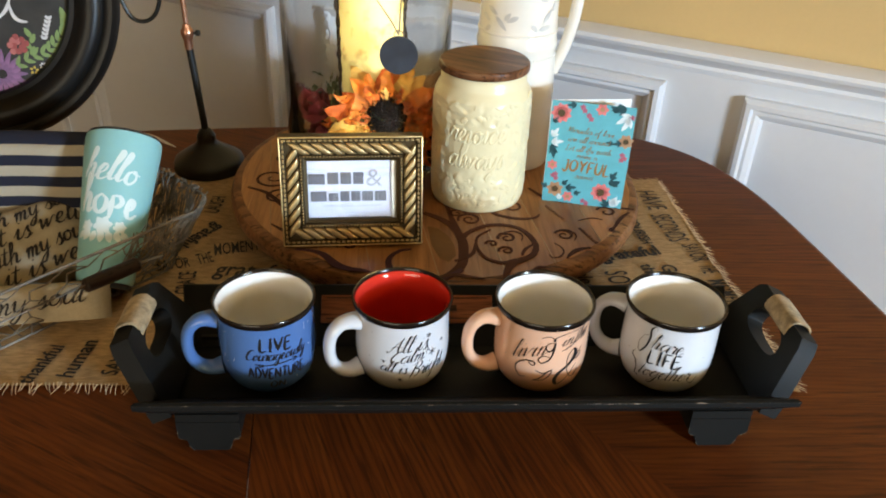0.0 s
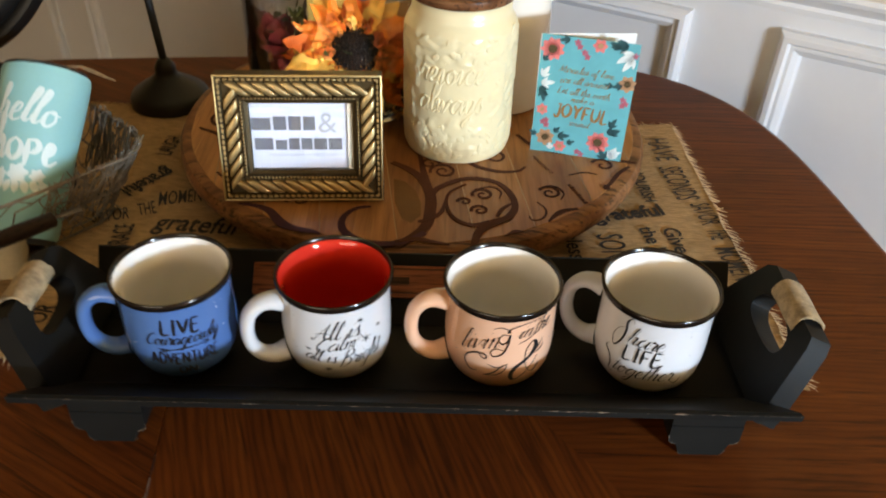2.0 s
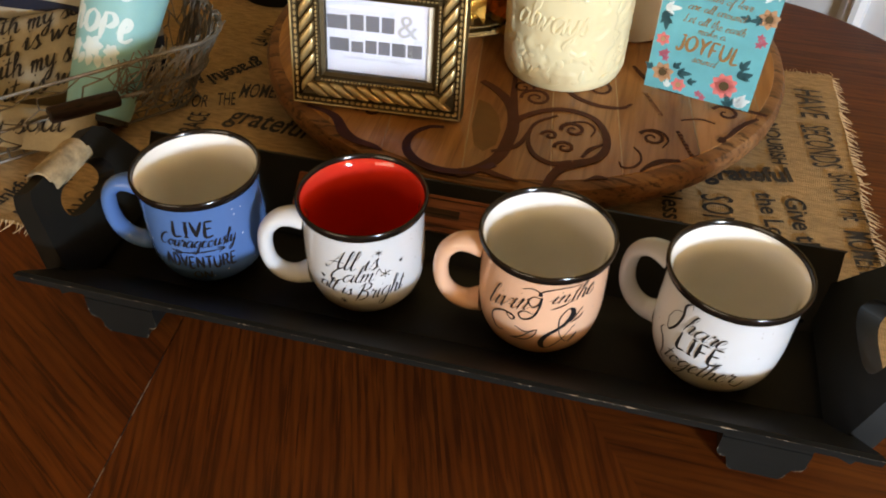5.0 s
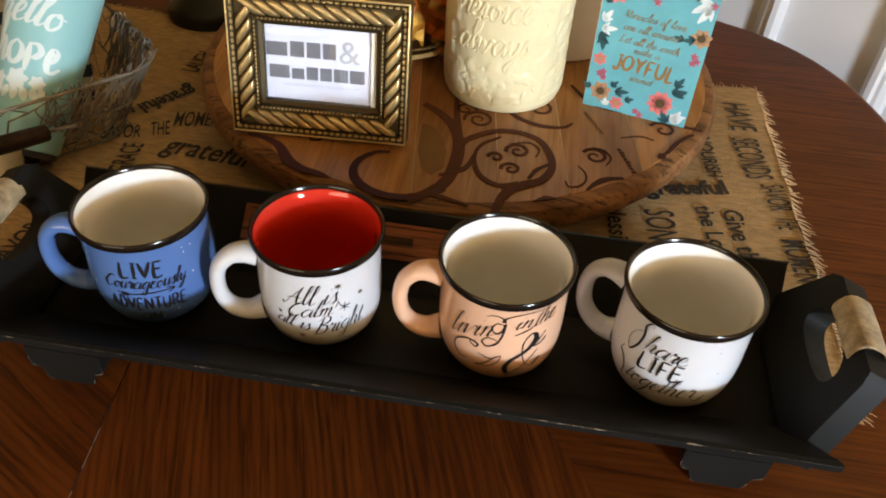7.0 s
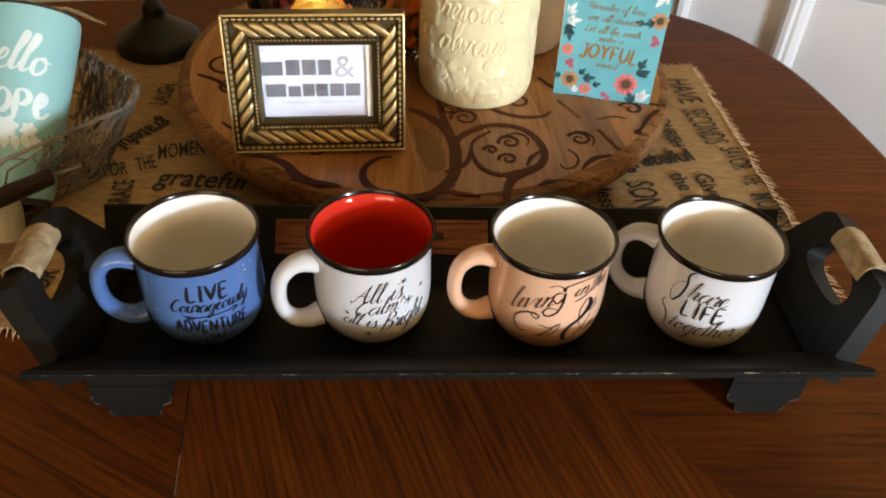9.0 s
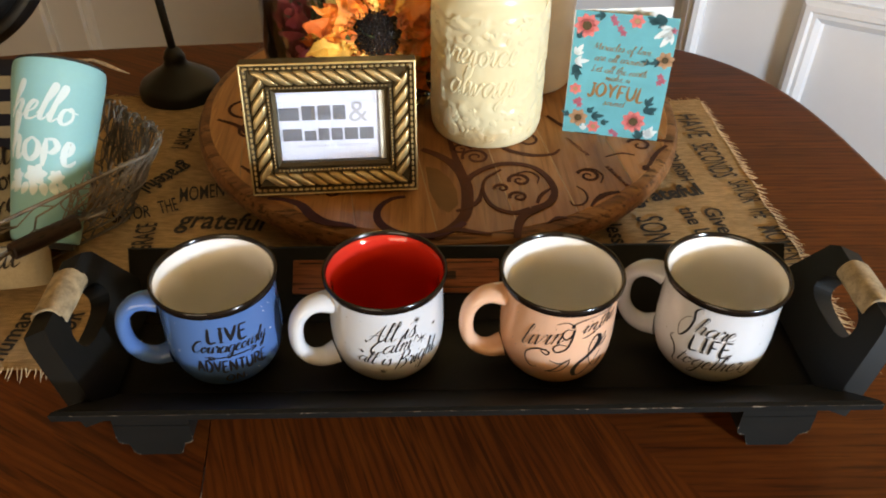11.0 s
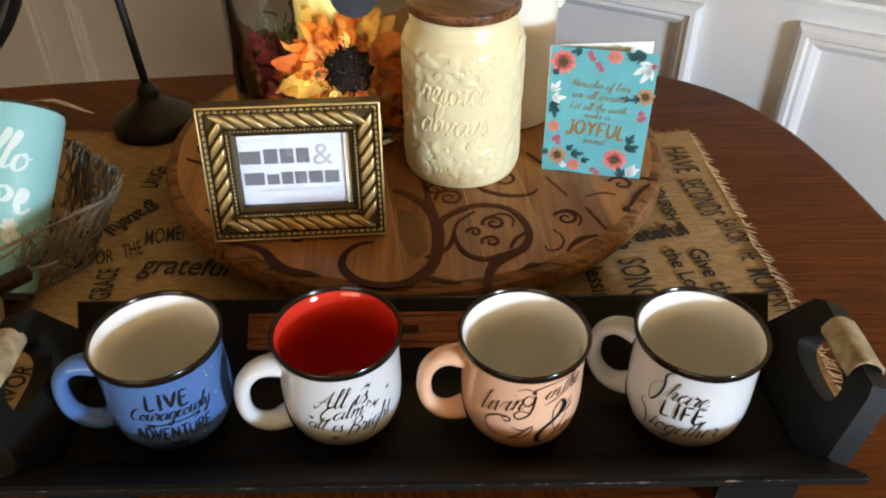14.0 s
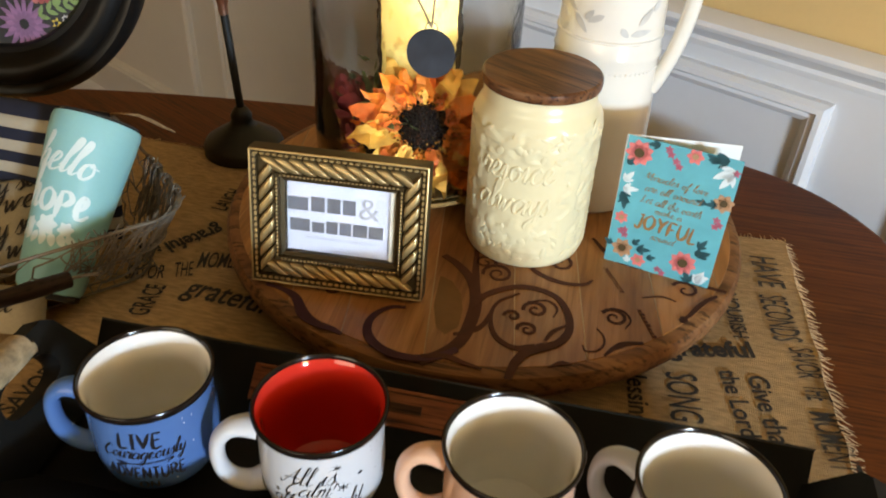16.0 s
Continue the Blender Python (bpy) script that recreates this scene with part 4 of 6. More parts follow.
stroke([(0.028, 0.675), (0.045, 0.680), (0.059, 0.677), (0.075, 0.674)], 0.004, 0.006, inlay_dark, 0.002, 3)
stroke([(0.046, 0.706), (0.058, 0.713), (0.066, 0.723), (0.070, 0.742)], 0.003, 0.005, inlay_dark, 0.003, 1)
# the great round limb with its three curls
stroke([(0.053, 0.742), (0.062, 0.762), (0.082, 0.778), (0.101, 0.781), (0.119, 0.774), (0.130, 0.756), (0.133, 0.735), (0.126, 0.718), (0.112, 0.709)], 0.006, 0.0055, inlay_dark, 0.008, 3)
stroke([(0.130, 0.722), (0.118, 0.711), (0.105, 0.702), (0.098, 0.688), (0.095, 0.668)], 0.006, 0.009, inlay_dark, 0.006, 4)
stroke([(0.088, 0.771), (0.074, 0.757), (0.070, 0.741), (0.073, 0.723), (0.081, 0.710), (0.095, 0.704), (0.110, 0.710)], 0.002, 0.004, inlay_dark, 0.006, 2)
stroke([(0.116, 0.718), (0.121, 0.731), (0.131, 0.742)], 0.003, 0.004, inlay_dark, 0.002, 1)
scroll(0.104, 0.754, 0.0105, 1.5, 200, -1, 0.0036, layer=1)
scroll(0.087, 0.741, 0.0070, 1.2, 190, -1, 0.0032, layer=2)
scroll(0.101, 0.728, 0.0085, 1.4, 200, -1, 0.0034, layer=1)
stroke([(0.096, 0.762), (0.112, 0.768), (0.121, 0.760), (0.119, 0.748)], 0.001, 0.0022, inlay_dark, 0.001, 2)
# curls by the canister
scroll(0.066, 0.793, 0.0135, 1.7, 200, -1, 0.0032)
scroll(0.052, 0.806, 0.0100, 1.3, 0, 1, 0.0030, layer=1)
scroll(0.116, 0.824, 0.0140, 1.5, 200, -1, 0.0034)
stroke([(0.084, 0.824), (0.094, 0.808), (0.109, 0.799), (0.124, 0.796), (0.139, 0.799), (0.146, 0.807)], 0.004, 0.005, inlay_dark, 0.002, 1)
# curls between canister, card and rim
scroll(0.167, 0.762, 0.0110, 1.5, 160, -1, 0.0034)
stroke([(0.158, 0.765), (0.164, 0.773), (0.174, 0.772), (0.180, 0.762), (0.176, 0.750)], 0.001, 0.0022, inlay_dark, 0.001, 1)
stroke([(0.154, 0.745), (0.160, 0.737), (0.161, 0.727), (0.156, 0.718), (0.148, 0.716), (0.145, 0.722)], 0.001, 0.0022, inlay_dark, 0.001)
stroke([(0.162, 0.714), (0.169, 0.725), (0.178, 0.733), (0.191, 0.737)], 0.002, 0.006, inlay_dark, 0.003)
stroke([(0.122, 0.690), (0.131, 0.697), (0.139, 0.698)], 0.001, 0.005, inlay_dark, 0.002)
stroke([(0.141, 0.872), (0.153, 0.854), (0.164, 0.844), (0.180, 0.840), (0.205, 0.837), (0.232, 0.828), (0.258, 0.823)], 0.003, 0.008, inlay_dark, 0.003)
scroll(0.224, 0.816, 0.0120, 1.2, 160, -1, 0.0034, layer=1)
stroke([(0.250, 0.815), (0.241, 0.806), (0.233, 0.794), (0.226, 0.781), (0.218, 0.773)], 0.003, 0.005, inlay_dark, 0.002, 2)
scroll(0.221, 0.776, 0.0040, 1.0, 240, 1, 0.0032, layer=3)
stroke([(0.188, 0.795), (0.204, 0.801), (0.216, 0.798)], 0.001, 0.002, inlay_dark, 0.001)
scroll(0.236, 0.868, 0.0150, 1.3, 200, -1, 0.0030, layer=1)
stroke([(0.20, 0.87), (0.19, 0.90), (0.205, 0.95), (0.19, 1.0)], 0.003, 0.008, inlay_dark, 0.003)
scroll(0.225, 0.905, 0.018, 1.4, 90, 1, 0.0036)
scroll(0.18, 1.04, 0.024, 1.4, 10, 1, 0.0036)
# limb and rings on the side of the picture frame
stroke([(-0.117, 0.724), (-0.100, 0.721), (-0.087, 0.714), (-0.074, 0.697), (-0.061, 0.689), (-0.046, 0.686), (-0.037, 0.682)], 0.003, 0.010, inlay_plum, 0.003)
scroll(-0.064, 0.733, 0.0120, 1.15, 200, -1, 0.0036)
scroll(-0.004, 0.752, 0.0090, 1.1, 200, 1, 0.0036)
stroke([(-0.150, 0.775), (-0.135, 0.762), (-0.118, 0.757), (-0.100, 0.760)], 0.002, 0.006, inlay_dark, 0.002)
scroll(-0.150, 0.838, 0.018, 1.4, 60, 1, 0.0036)
scroll(-0.165, 0.885, 0.022, 1.5, 300, -1, 0.0036)
scroll(-0.15, 0.94, 0.02, 1.4, 120, 1, 0.0036)
stroke([(-0.19, 0.86), (-0.165, 0.845), (-0.14, 0.81), (-0.13, 0.785)], 0.003, 0.006, inlay_dark, 0.002, 1)
# the olive leaf beside the trunk
bm = bmesh.new()
bm.faces.new([bm.verts.new((*on_susan(x, y), S + 0.0002)) for x, y in ((0.019, 0.776), (0.030, 0.772), (0.041, 0.757), (0.047, 0.737), (0.048, 0.716), (0.040, 0.704), (0.031, 0.711), (0.023, 0.736))])
part("inlay", bm, inlay_green, susan)
b = letters("nevermore", 0.0085, 0.15, 0.036, 0.0, 0.0)
for v in b.verts:
    v.co.z += S + 0.0004
part("lettering", b, inlay_dark, susan, m=mv(0.164 - SX, 0.813 - SY, 0) @ rz(-62))
for x, y, turn, w in ((0.193, 0.762, -68, 0.036),):
    b = bmesh.new()
    for i in range(8):                       # a burnt-in word, one small bar a letter
        box(-w / 2 + w * (i + 0.12) / 8, -w / 2 + w * (i + 0.88) / 8, -0.0018, 0.0012 + 0.0010 * (i % 3 == 1), S + 0.0002, S + 0.0004, 0, b)
    part("word_bars", b, inlay_dark, susan, m=mv(x - SX, y - SY, 0) @ rz(turn))

# ---- serving tray ----
TRAY = mv(0.0495, 0.5575, 0) @ rz(1.3)
tray = thing("serving_tray", "black painted wooden tray with worn edges and twine-wrapped handles", "tray", TRAY)
FLOOR_Z, RIM_Z = T + 0.0305, T + 0.0660
part("tray_bottom", box(-0.242, 0.242, -0.0345, 0.0345, FLOOR_Z - 0.0098, FLOOR_Z - 0.0003, 0.001), tray_black, tray)


def flared_side(sign):
    """A long side board that leans outwards, its ends cut to a slant."""
    bm = bmesh.new()
    sec = [(0.0335, FLOOR_Z - 0.010), (0.041, FLOOR_Z - 0.0105), (0.0815, RIM_Z - 0.0055), (0.0812, RIM_Z - 0.0008), (0.0785, RIM_Z), (0.0340, FLOOR_Z)]
    half = [0.245, 0.245, 0.2528, 0.2536, 0.2515, 0.245]
    if sign < 0:                             # the front board stands a little higher and leans further out
        sec = [(y + (0.0030 if z > FLOOR_Z + 0.01 else 0.0), z + (0.0036 if z > FLOOR_Z + 0.01 else 0.0)) for y, z in sec]
    rows = [[bm.verts.new((e * h, sign * y, z)) for (y, z), h in zip(sec, half)] for e in (-1, 1)]
    for i in range(6):
        bm.faces.new((rows[0][i], rows[0][(i + 1) % 6], rows[1][(i + 1) % 6], rows[1][i]))
    bm.faces.new(rows[0]), bm.faces.new(rows[1][::-1])
    bmesh.ops.recalc_face_normals(bm, faces=bm.faces)
    return bm


for sign in (-1, 1):
    side = part("side_board", flared_side(sign), tray_black, tray, sharp=20)
    rnd = random.Random(7 + sign)
    bm = bmesh.new()
    up_, out_ = (0.0036, 0.0030) if sign < 0 else (0.0, 0.0)
    tube([(-0.2530 + 0.5060 * i / 90, sign * (0.0813 + out_), RIM_Z + up_ - 0.0011 + rnd.uniform(-0.0002, 0.0002)) for i in range(91)],
         [rnd.uniform(0.0001, 0.0006) if rnd.random() < 0.35 else 0.00005 for _ in range(91)], 5, bm=bm)
    part("worn_edge", bm, tray_edge, side, "paint rubbed through to bare wood")


def end_board(sign):
    """An end board with a hand slot, leaning outwards, in its own plane (y, z) and then set up."""
    outer = [(-0.060, 0.0), (-0.058, 0.012), (-0.043, 0.060), (-0.038, 0.0670), (0.036, 0.0690), (0.044, 0.063), (0.064, 0.012), (0.066, 0.0)]
    hole = []
    for i in range(28):
        a = 2 * math.pi * i / 28
        c, s = math.cos(a), math.sin(a)
        hole.append((0.027 * math.copysign(abs(c) ** 0.7, c) * (1.0 - 0.12 * s), 0.0435 + 0.0122 * math.copysign(abs(s) ** 0.8, s)))
    bm = bmesh.new()
    th = 0.0085
    for d in (-th, th):
        vo, vh = [bm.verts.new((d, y, z)) for y, z in outer], [bm.verts.new((d, y, z)) for y, z in hole]
        eo = [bm.edges.new((vo[i], vo[(i + 1) % len(vo)])) for i in range(len(vo))]
        eh = [bm.edges.new((vh[i], vh[(i + 1) % len(vh)])) for i in range(len(vh))]
        bmesh.ops.triangle_fill(bm, edges=eo + eh, use_beauty=True)
    bm.verts.ensure_lookup_table()
    no, nh = len(outer), len(hole)
    for base, n in ((0, no), (no, nh)):
        for i in range(n):
            j = (i + 1) % n
            a, b = bm.verts[base + i], bm.verts[base + j]
            c, d = bm.verts[no + nh + base + j], bm.verts[no + nh + base + i]
            bm.faces.new((a, b, c, d))
    bmesh.ops.recalc_face_normals(bm, faces=bm.faces)
    bmesh.ops.transform(bm, matrix=mv(-0.2420 if sign < 0 else 0.2450, 0, FLOOR_Z + 0.001) @ ry(26 * sign), verts=bm.verts)
    return bm


def twine_wrap(sign):
    """Close turns of twine round the top bar of an end board."""
    bm = bmesh.new()
    turns, per = 24, 16
    pts = []
    for i in range(turns * per + 1):
        a = 2 * math.pi * i / per
        y = -0.0215 + 0.041 * i / (turns * per)
        wob = 1 + 0.012 * math.sin(i * 0.37)
        pts.append((0.0102 * wob * math.copysign(abs(math.cos(a)) ** 0.75, math.cos(a)), y, 0.0625 + 0.0086 * wob * math.copysign(abs(math.sin(a)) ** 0.75, math.sin(a))))
    tube(pts, 0.0011, 6, bm=bm)
    bmesh.ops.transform(bm, matrix=mv(-0.2420 if sign < 0 else 0.2450, 0, FLOOR_Z + 0.001) @ ry(26 * sign), verts=bm.verts)
    return bm


for sign in (-1, 1):
    end = part("end_board", end_board(sign), tray_black, tray, sharp=25)
    part("twine_wrap", twine_wrap(sign), twine, end, "natural twine wound round the handle")


def foot():
    """A sawn bracket foot running under the tray, wide above, stepping in to its sole; its ends reach up to the leaning sides."""
    outline = [(-0.025, 0.0298), (0.025, 0.0298), (0.0248, 0.0165), (0.0235, 0.0135), (0.0185, 0.0115), (0.0165, 0.0045), (0.0135, 0.0), (-0.0135, 0.0), (-0.0165, 0.0045), (-0.0185, 0.0115), (-0.0235, 0.0135), (-0.0248, 0.0165)]
    bm = slab(outline, 0, 0.106)
    bmesh.ops.transform(bm, matrix=mv(0, 0.045, T) @ rx(90), verts=bm.verts)
    for y0, y1 in ((-0.0605, -0.0460), (0.0385, 0.0445)):
        box(-0.0248, 0.0248, y0, y1, T + 0.0297, T + 0.0375, 0.0, bm)
    return bm


for fx_ in (-0.207, 0.207):
    ft_ = part("foot", foot(), tray_black, tray, m=mv(fx_, 0, 0))
    rnd = random.Random(int(900 + 100 * fx_))
    for sgn in (-1, 1):                      # chipped corners
        for k in ([(0.0248, 0.0200), (0.0246, 0.0160), (0.0232, 0.0133), (0.0190, 0.0118)], [(0.0168, 0.0060), (0.0155, 0.0025), (0.0133, 0.0004)]):
            pts = smooth_path([(sgn * x, -0.0612, T + z) for x, z in k], 4)
            part("worn_edge", tube(pts, [rnd.uniform(0.00005, 0.0005) for _ in pts], 5), tray_edge, ft_, "paint chipped to bare wood")
# the plaque let into the back board
part("plaque", box(-0.078, 0.078, -0.002, 0.003, -0.0135, 0.0125, 0.001), plaque_wood, tray, "reddish brown wooden name plate",
     m=mv(-0.049, 0.0600, T + 0.0528) @ rx(-51))
bm = bmesh.new()
for z0, z1 in ((-0.0100, -0.0092), (0.0092, 0.0100)):
    box(-0.073, 0.073, -0.0026, -0.002, z0, z1, 0, bm)
part("plaque_border", bm, dark_wood, tray, m=mv(-0.049, 0.0600, T + 0.0528) @ rx(-51))
part("lettering", box(-0.045, 0.045, -0.0026, -0.002, -0.003, 0.003), dark_wood, tray, m=mv(-0.049, 0.0600, T + 0.0528) @ rx(-51))

# ---- four mugs ----
OUTER = [(0.0, 0.0), (0.0255, 0.0), (0.0284, 0.0015), (0.0325, 0.0052), (0.0360, 0.0112), (0.0380, 0.0185), (0.0388, 0.027), (0.0391, 0.038), (0.0387, 0.052), (0.0386, 0.064), (0.0391, 0.0715), (0.0400, 0.0760)]
INNER = [(0.0398, 0.0778), (0.0386, 0.0759), (0.0375, 0.0742), (0.0366, 0.0722), (0.0358, 0.0690), (0.0354, 0.0640), (0.0352, 0.054), (0.0351, 0.030), (0.0345, 0.018), (0.0305, 0.009), (0.022, 0.0055), (0.0, 0.005)]
mug_radius = profile_radius(OUTER[1:])


def mug_handle():
    ring = []
    for k in ((-0.0385, 0.0625), (-0.0470, 0.0640), (-0.0545, 0.0622), (-0.0612, 0.0545), (-0.0636, 0.0415), (-0.0618, 0.0280), (-0.0555, 0.0182), (-0.0465, 0.0140), (-0.0375, 0.0155)):
        ring.append((k[0], 0, k[1]))
    pts = smooth_path(ring, 6)
    n = len(pts)
    rad = [0.0049 + 0.0022 * abs(2 * i / (n - 1) - 1) ** 3 for i in range(n)]
    return tube(pts, rad, 16, squash=1.35, up=(0, 0, 1))


def mug(x, y, turn, body, inside, handle, label, lines, face, swashes=()):
    """lines: words, place along the wall and height of the base line in mm, letter height, length, slope, capitals, pen; face: where 0 lies."""
    m = thing("mug", label, "mug", mv(x, y, FLOOR_Z) @ rz(turn), "mugs on the tray")
    part("body", lathe(OUTER, 72), body, m)
    part("lining", lathe(INNER, 72), inside, m)
    part("rim", lathe([(0.0394, 0.0733), (0.0402, 0.0732), (0.0412, 0.0756), (0.0414, 0.0774), (0.0407, 0.0786), (0.0396, 0.0786), (0.0386, 0.0772), (0.0385, 0.0758), (0.0392, 0.0750)], 72, closed=True), black_rim, m, "black enamelled lip")
    part("handle", mug_handle(), handle, m)
    for k, (words, at, z, high, long, slope, caps, pen) in enumerate(lines):
        b = handwriting(words, high / 1000, long / 1000, 0.10 if caps else 0.32, pen, caps, 0.05, 0.45 if caps else 0.78, seed=k + len(words))
        bmesh.ops.subdivide_edges(b, edges=[e for e in b.edges if e.calc_length() > 0.0035], cuts=2)
        for v in b.verts:
            v.co.y += z / 1000 + v.co.x * slope
            v.co.x += at / 1000
        part("lettering", wrap(b, mug_radius, 0.0, radians(face)), letter_black, m, "black hand-lettered words")
    for knots, w in swashes:
        pts = smooth_path([(px / 1000, pz / 1000) for px, pz in knots], 8)
        n = len(pts)
        b = bmesh.new()
        pen_stroke(b, pts, [w / 1000 * (0.3 + 0.7 * math.sin(math.pi * (i + 0.5) / n)) for i in range(n)], 0, 0.00012)
        bmesh.ops.recalc_face_normals(b, faces=b.faces)
        part("swash", wrap(b, mug_radius, 0.0, radians(face)), letter_black, m)
    return m


def spark(x, z, r):
    """A small hand-drawn star of three crossing strokes."""
    return [([(x - r * math.cos(a), z - r * math.sin(a)), (x, z), (x + r * math.cos(a), z + r * math.sin(a))], 0.55) for a in (0.4, 1.5, 2.5)]


mug(-0.1160, 0.5540, 15, blue_glaze, white_glaze, blue_glaze, "speckled blue stoneware mug lettered black, white inside",
    [("LIVE", 0.5, 52.0, 12.0, 25, -0.06, True, 0.19), ("Courageously", 1.5, 42.8, 5.4, 49, -0.03, False, 0.26),
     ("ADVENTURE", 0.0, 24.6, 10.2, 46, -0.06, True, 0.17), ("ON", 0.0, 13.8, 7.5, 11, -0.05, True, 0.18)], 5,
    [([(-14, 38.2), (0, 38.6), (17, 39.2)], 0.9), ([(12.5, 41.2), (17, 39.3), (13, 36.8)], 0.9), ([(-17, 40.0), (-13, 38.3), (-17, 36.4)], 0.9), ([(-14, 40.1), (-10, 38.4), (-14, 36.5)], 0.9)])
mug(-0.0045, 0.5590, 23, speck_white, red_glaze, speck_white, "white stoneware mug lettered black, glossy red inside",
    [("All is", -0.5, 48.8, 7.6, 34, 0.08, False, 0.15), ("Calm", -0.5, 38.8, 6.4, 27, 0.10, False, 0.16), ("all is", -12.0, 28.2, 5.6, 22, -0.08, False, 0.17), ("Bright", 17.0, 25.4, 7.4, 33, 0.10, False, 0.15)], -14,
    spark(16.5, 62.4, 2.6) + spark(20.0, 44.6, 3.8) + spark(-7.0, 21.0, 2.8) + spark(-20.5, 38.5, 1.6) + spark(31.0, 51.0, 1.8) + [([(14, 45), (16.5, 49.5), (17.5, 46)], 0.6)])
mug(0.1125, 0.5580, 9, peach_glaze, white_glaze, peach_glaze, "peach stoneware mug lettered black, white inside",
    [("livin", -18.5, 45.0, 8.6, 29, 0.36, False, 0.14), ("in", 12.6, 57.6, 5.8, 12, 0.12, False, 0.17), ("the", 27.0, 58.5, 7.4, 14, 0.18, False, 0.14), ("&", 15.5, 19.5, 16.5, 22, 0.0, False, 0.20)], -4.5,
    [([(1, 60.5), (-3, 61), (-5.5, 56.5), (-3, 52.5), (0.5, 55.5), (1.8, 61), (1, 53), (-2, 44.5), (-8, 41), (-10.5, 44.5), (-7, 48), (-2, 47)], 1.3),
     ([(-9.5, 65.5), (-4, 67.5), (0.5, 65.2), (1.6, 63), (0, 63.4), (3, 66.8), (12, 69.5), (25, 70.5)], 1.0), ([(8, 52), (14, 54.5), (20, 58)], 0.8),
     ([(-14.5, 42.5), (-18, 40.5), (-14.5, 37.5), (-13, 40.5), (-20, 41.5), (-27.5, 36), (-28.5, 29), (-24, 23), (-19.5, 24.5)], 1.1),
     ([(-14, 21.5), (-8, 25), (-1, 33.5)], 1.1), ([(-14, 21.5), (-5, 23.5), (0, 29), (1.5, 34.5)], 0.8), ([(-12, 33), (-5, 30.5), (1.5, 34.5)], 0.9),
     ([(18, 38), (23, 43), (28, 50)], 0.8), ([(20, 40), (23.5, 44), (23, 48)], 1.1), ([(21, 39.5), (26, 41.5), (29, 45)], 1.1)])
mug(0.2220, 0.5590, -22, speck_white, white_glaze, plain("grey_glaze", (0.47, 0.48, 0.52), 0.14, vary=0.04), "speckled white stoneware mug lettered black, grey handle",
    [("S", -18.0, 48.5, 11.5, 14, 0.0, False, 0.14), ("hare", -0.5, 50.0, 7.6, 26, -0.05, False, 0.16), ("LIFE", -1.0, 36.0, 12.6, 26, 0.03, True, 0.16), ("together", 2.0, 22.0, 7.4, 42, 0.04, False, 0.17)], 3,
    [([(-27, 41), (-29, 36.5), (-25, 32), (-23, 25), (-23.5, 19), (-20, 17)], 1.1), ([(21, 21.5), (25, 19.5), (29, 25)], 0.7), ([(9.5, 37.6), (10.5, 37.8)], 0.8), ([(12.5, 37.7), (13.5, 37.9)], 0.8)])

# ---- picture frame ----
FW, FH, FB = 0.1425, 0.1145, 0.0265
frame_m = mv(-0.0585, 0.7385, S + 0.0012) @ rz(4.6) @ rx(-10.5)
pic = thing("picture_frame", "small antique gold rope-moulded frame holding a printed card", "picture frame", frame_m)


def mitre_side(length, width, prof):
    """One side of a mitred frame lying along x with its outer edge at z = 0; prof: (inwards, forwards)."""
    bm = bmesh.new()
    rows = [[bm.verts.new((e * (length / 2 - i), -o, i)) for i, o in prof] for e in (-1, 1)]
    n = len(prof)
    for k in range(n):
        bm.faces.new((rows[0][k], rows[0][(k + 1) % n], rows[1][(k + 1) % n], rows[1][k]))
    bm.faces.new(rows[0]), bm.faces.new(rows[1][::-1])
    bmesh.ops.recalc_face_normals(bm, faces=bm.faces)
    return bm


FPROF = [(0.0, -0.006), (0.0, 0.009), (0.0012, 0.0112), (0.003, 0.0095), (0.0055, 0.0085), (0.0065, 0.0055), (0.0190, 0.0045), (0.0200, 0.0070), (0.0225, 0.0068), (0.0235, 0.0040), (FB, 0.0025), (FB, -0.006)]
for length, m in ((FW, mv(0, 0, 0)), (FW, mv(0, 0, FH) @ ry(180)), (FH, mv(-FW / 2, 0, FH / 2) @ ry(90)), (FH, mv(FW / 2, 0, FH / 2) @ ry(-90))):
    side = part("frame_side", mitre_side(length, FB, FPROF), gold_dark, pic, "dark gold moulding", m, 20)
    inner = length - 0.028
    n = 10 if length > 0.13 else 7
    bm = bmesh.new()
    for i in range(n):
        x = -inner / 2 + inner * (i + 0.5) / n
        lobe = box(-0.0050, 0.0050, -0.0030, 0.0034, -0.0062, 0.0062, 0.0026, None, None, 3)
        for v in lobe.verts:                 # a slanting band, rounded over its back
            v.co.x -= v.co.z * 1.25
            v.co.y += 14.0 * v.co.z * v.co.z
        bmesh.ops.transform(lobe, matrix=mv(x, -0.0072, 0.0128), verts=lobe.verts)
        joined(bm, lobe)
    part("rope_moulding", bm, gold, side, "bright gold twisted rope")
    bm = bmesh.new()
    nb = round(length / 0.0052)
    for i in range(nb):
        blob(0.0021, 0.0014, 0.0012, mv(-length / 2 + 0.003 + (length - 0.006) * (i + 0.5) / nb, -0.0092, 0.0042), bm, 8, 5)
    part("beading", bm, gold, side)
    bm = bmesh.new()
    box(-length / 2 + 0.0005, length / 2 - 0.0005, -0.0112, -0.0085, 0.0002, 0.0018, 0.0006, bm)
    ni = round((length - 0.046) / 0.0032)
    for i in range(ni):
        blob(0.0013, 0.0010, 0.0008, mv(-length / 2 + 0.023 + (length - 0.046) * (i + 0.5) / ni, -0.0072, 0.0212), bm, 6, 4)
    part("fillet", bm, gold, side)
ow, oh = FW - 2 * FB, FH - 2 * FB
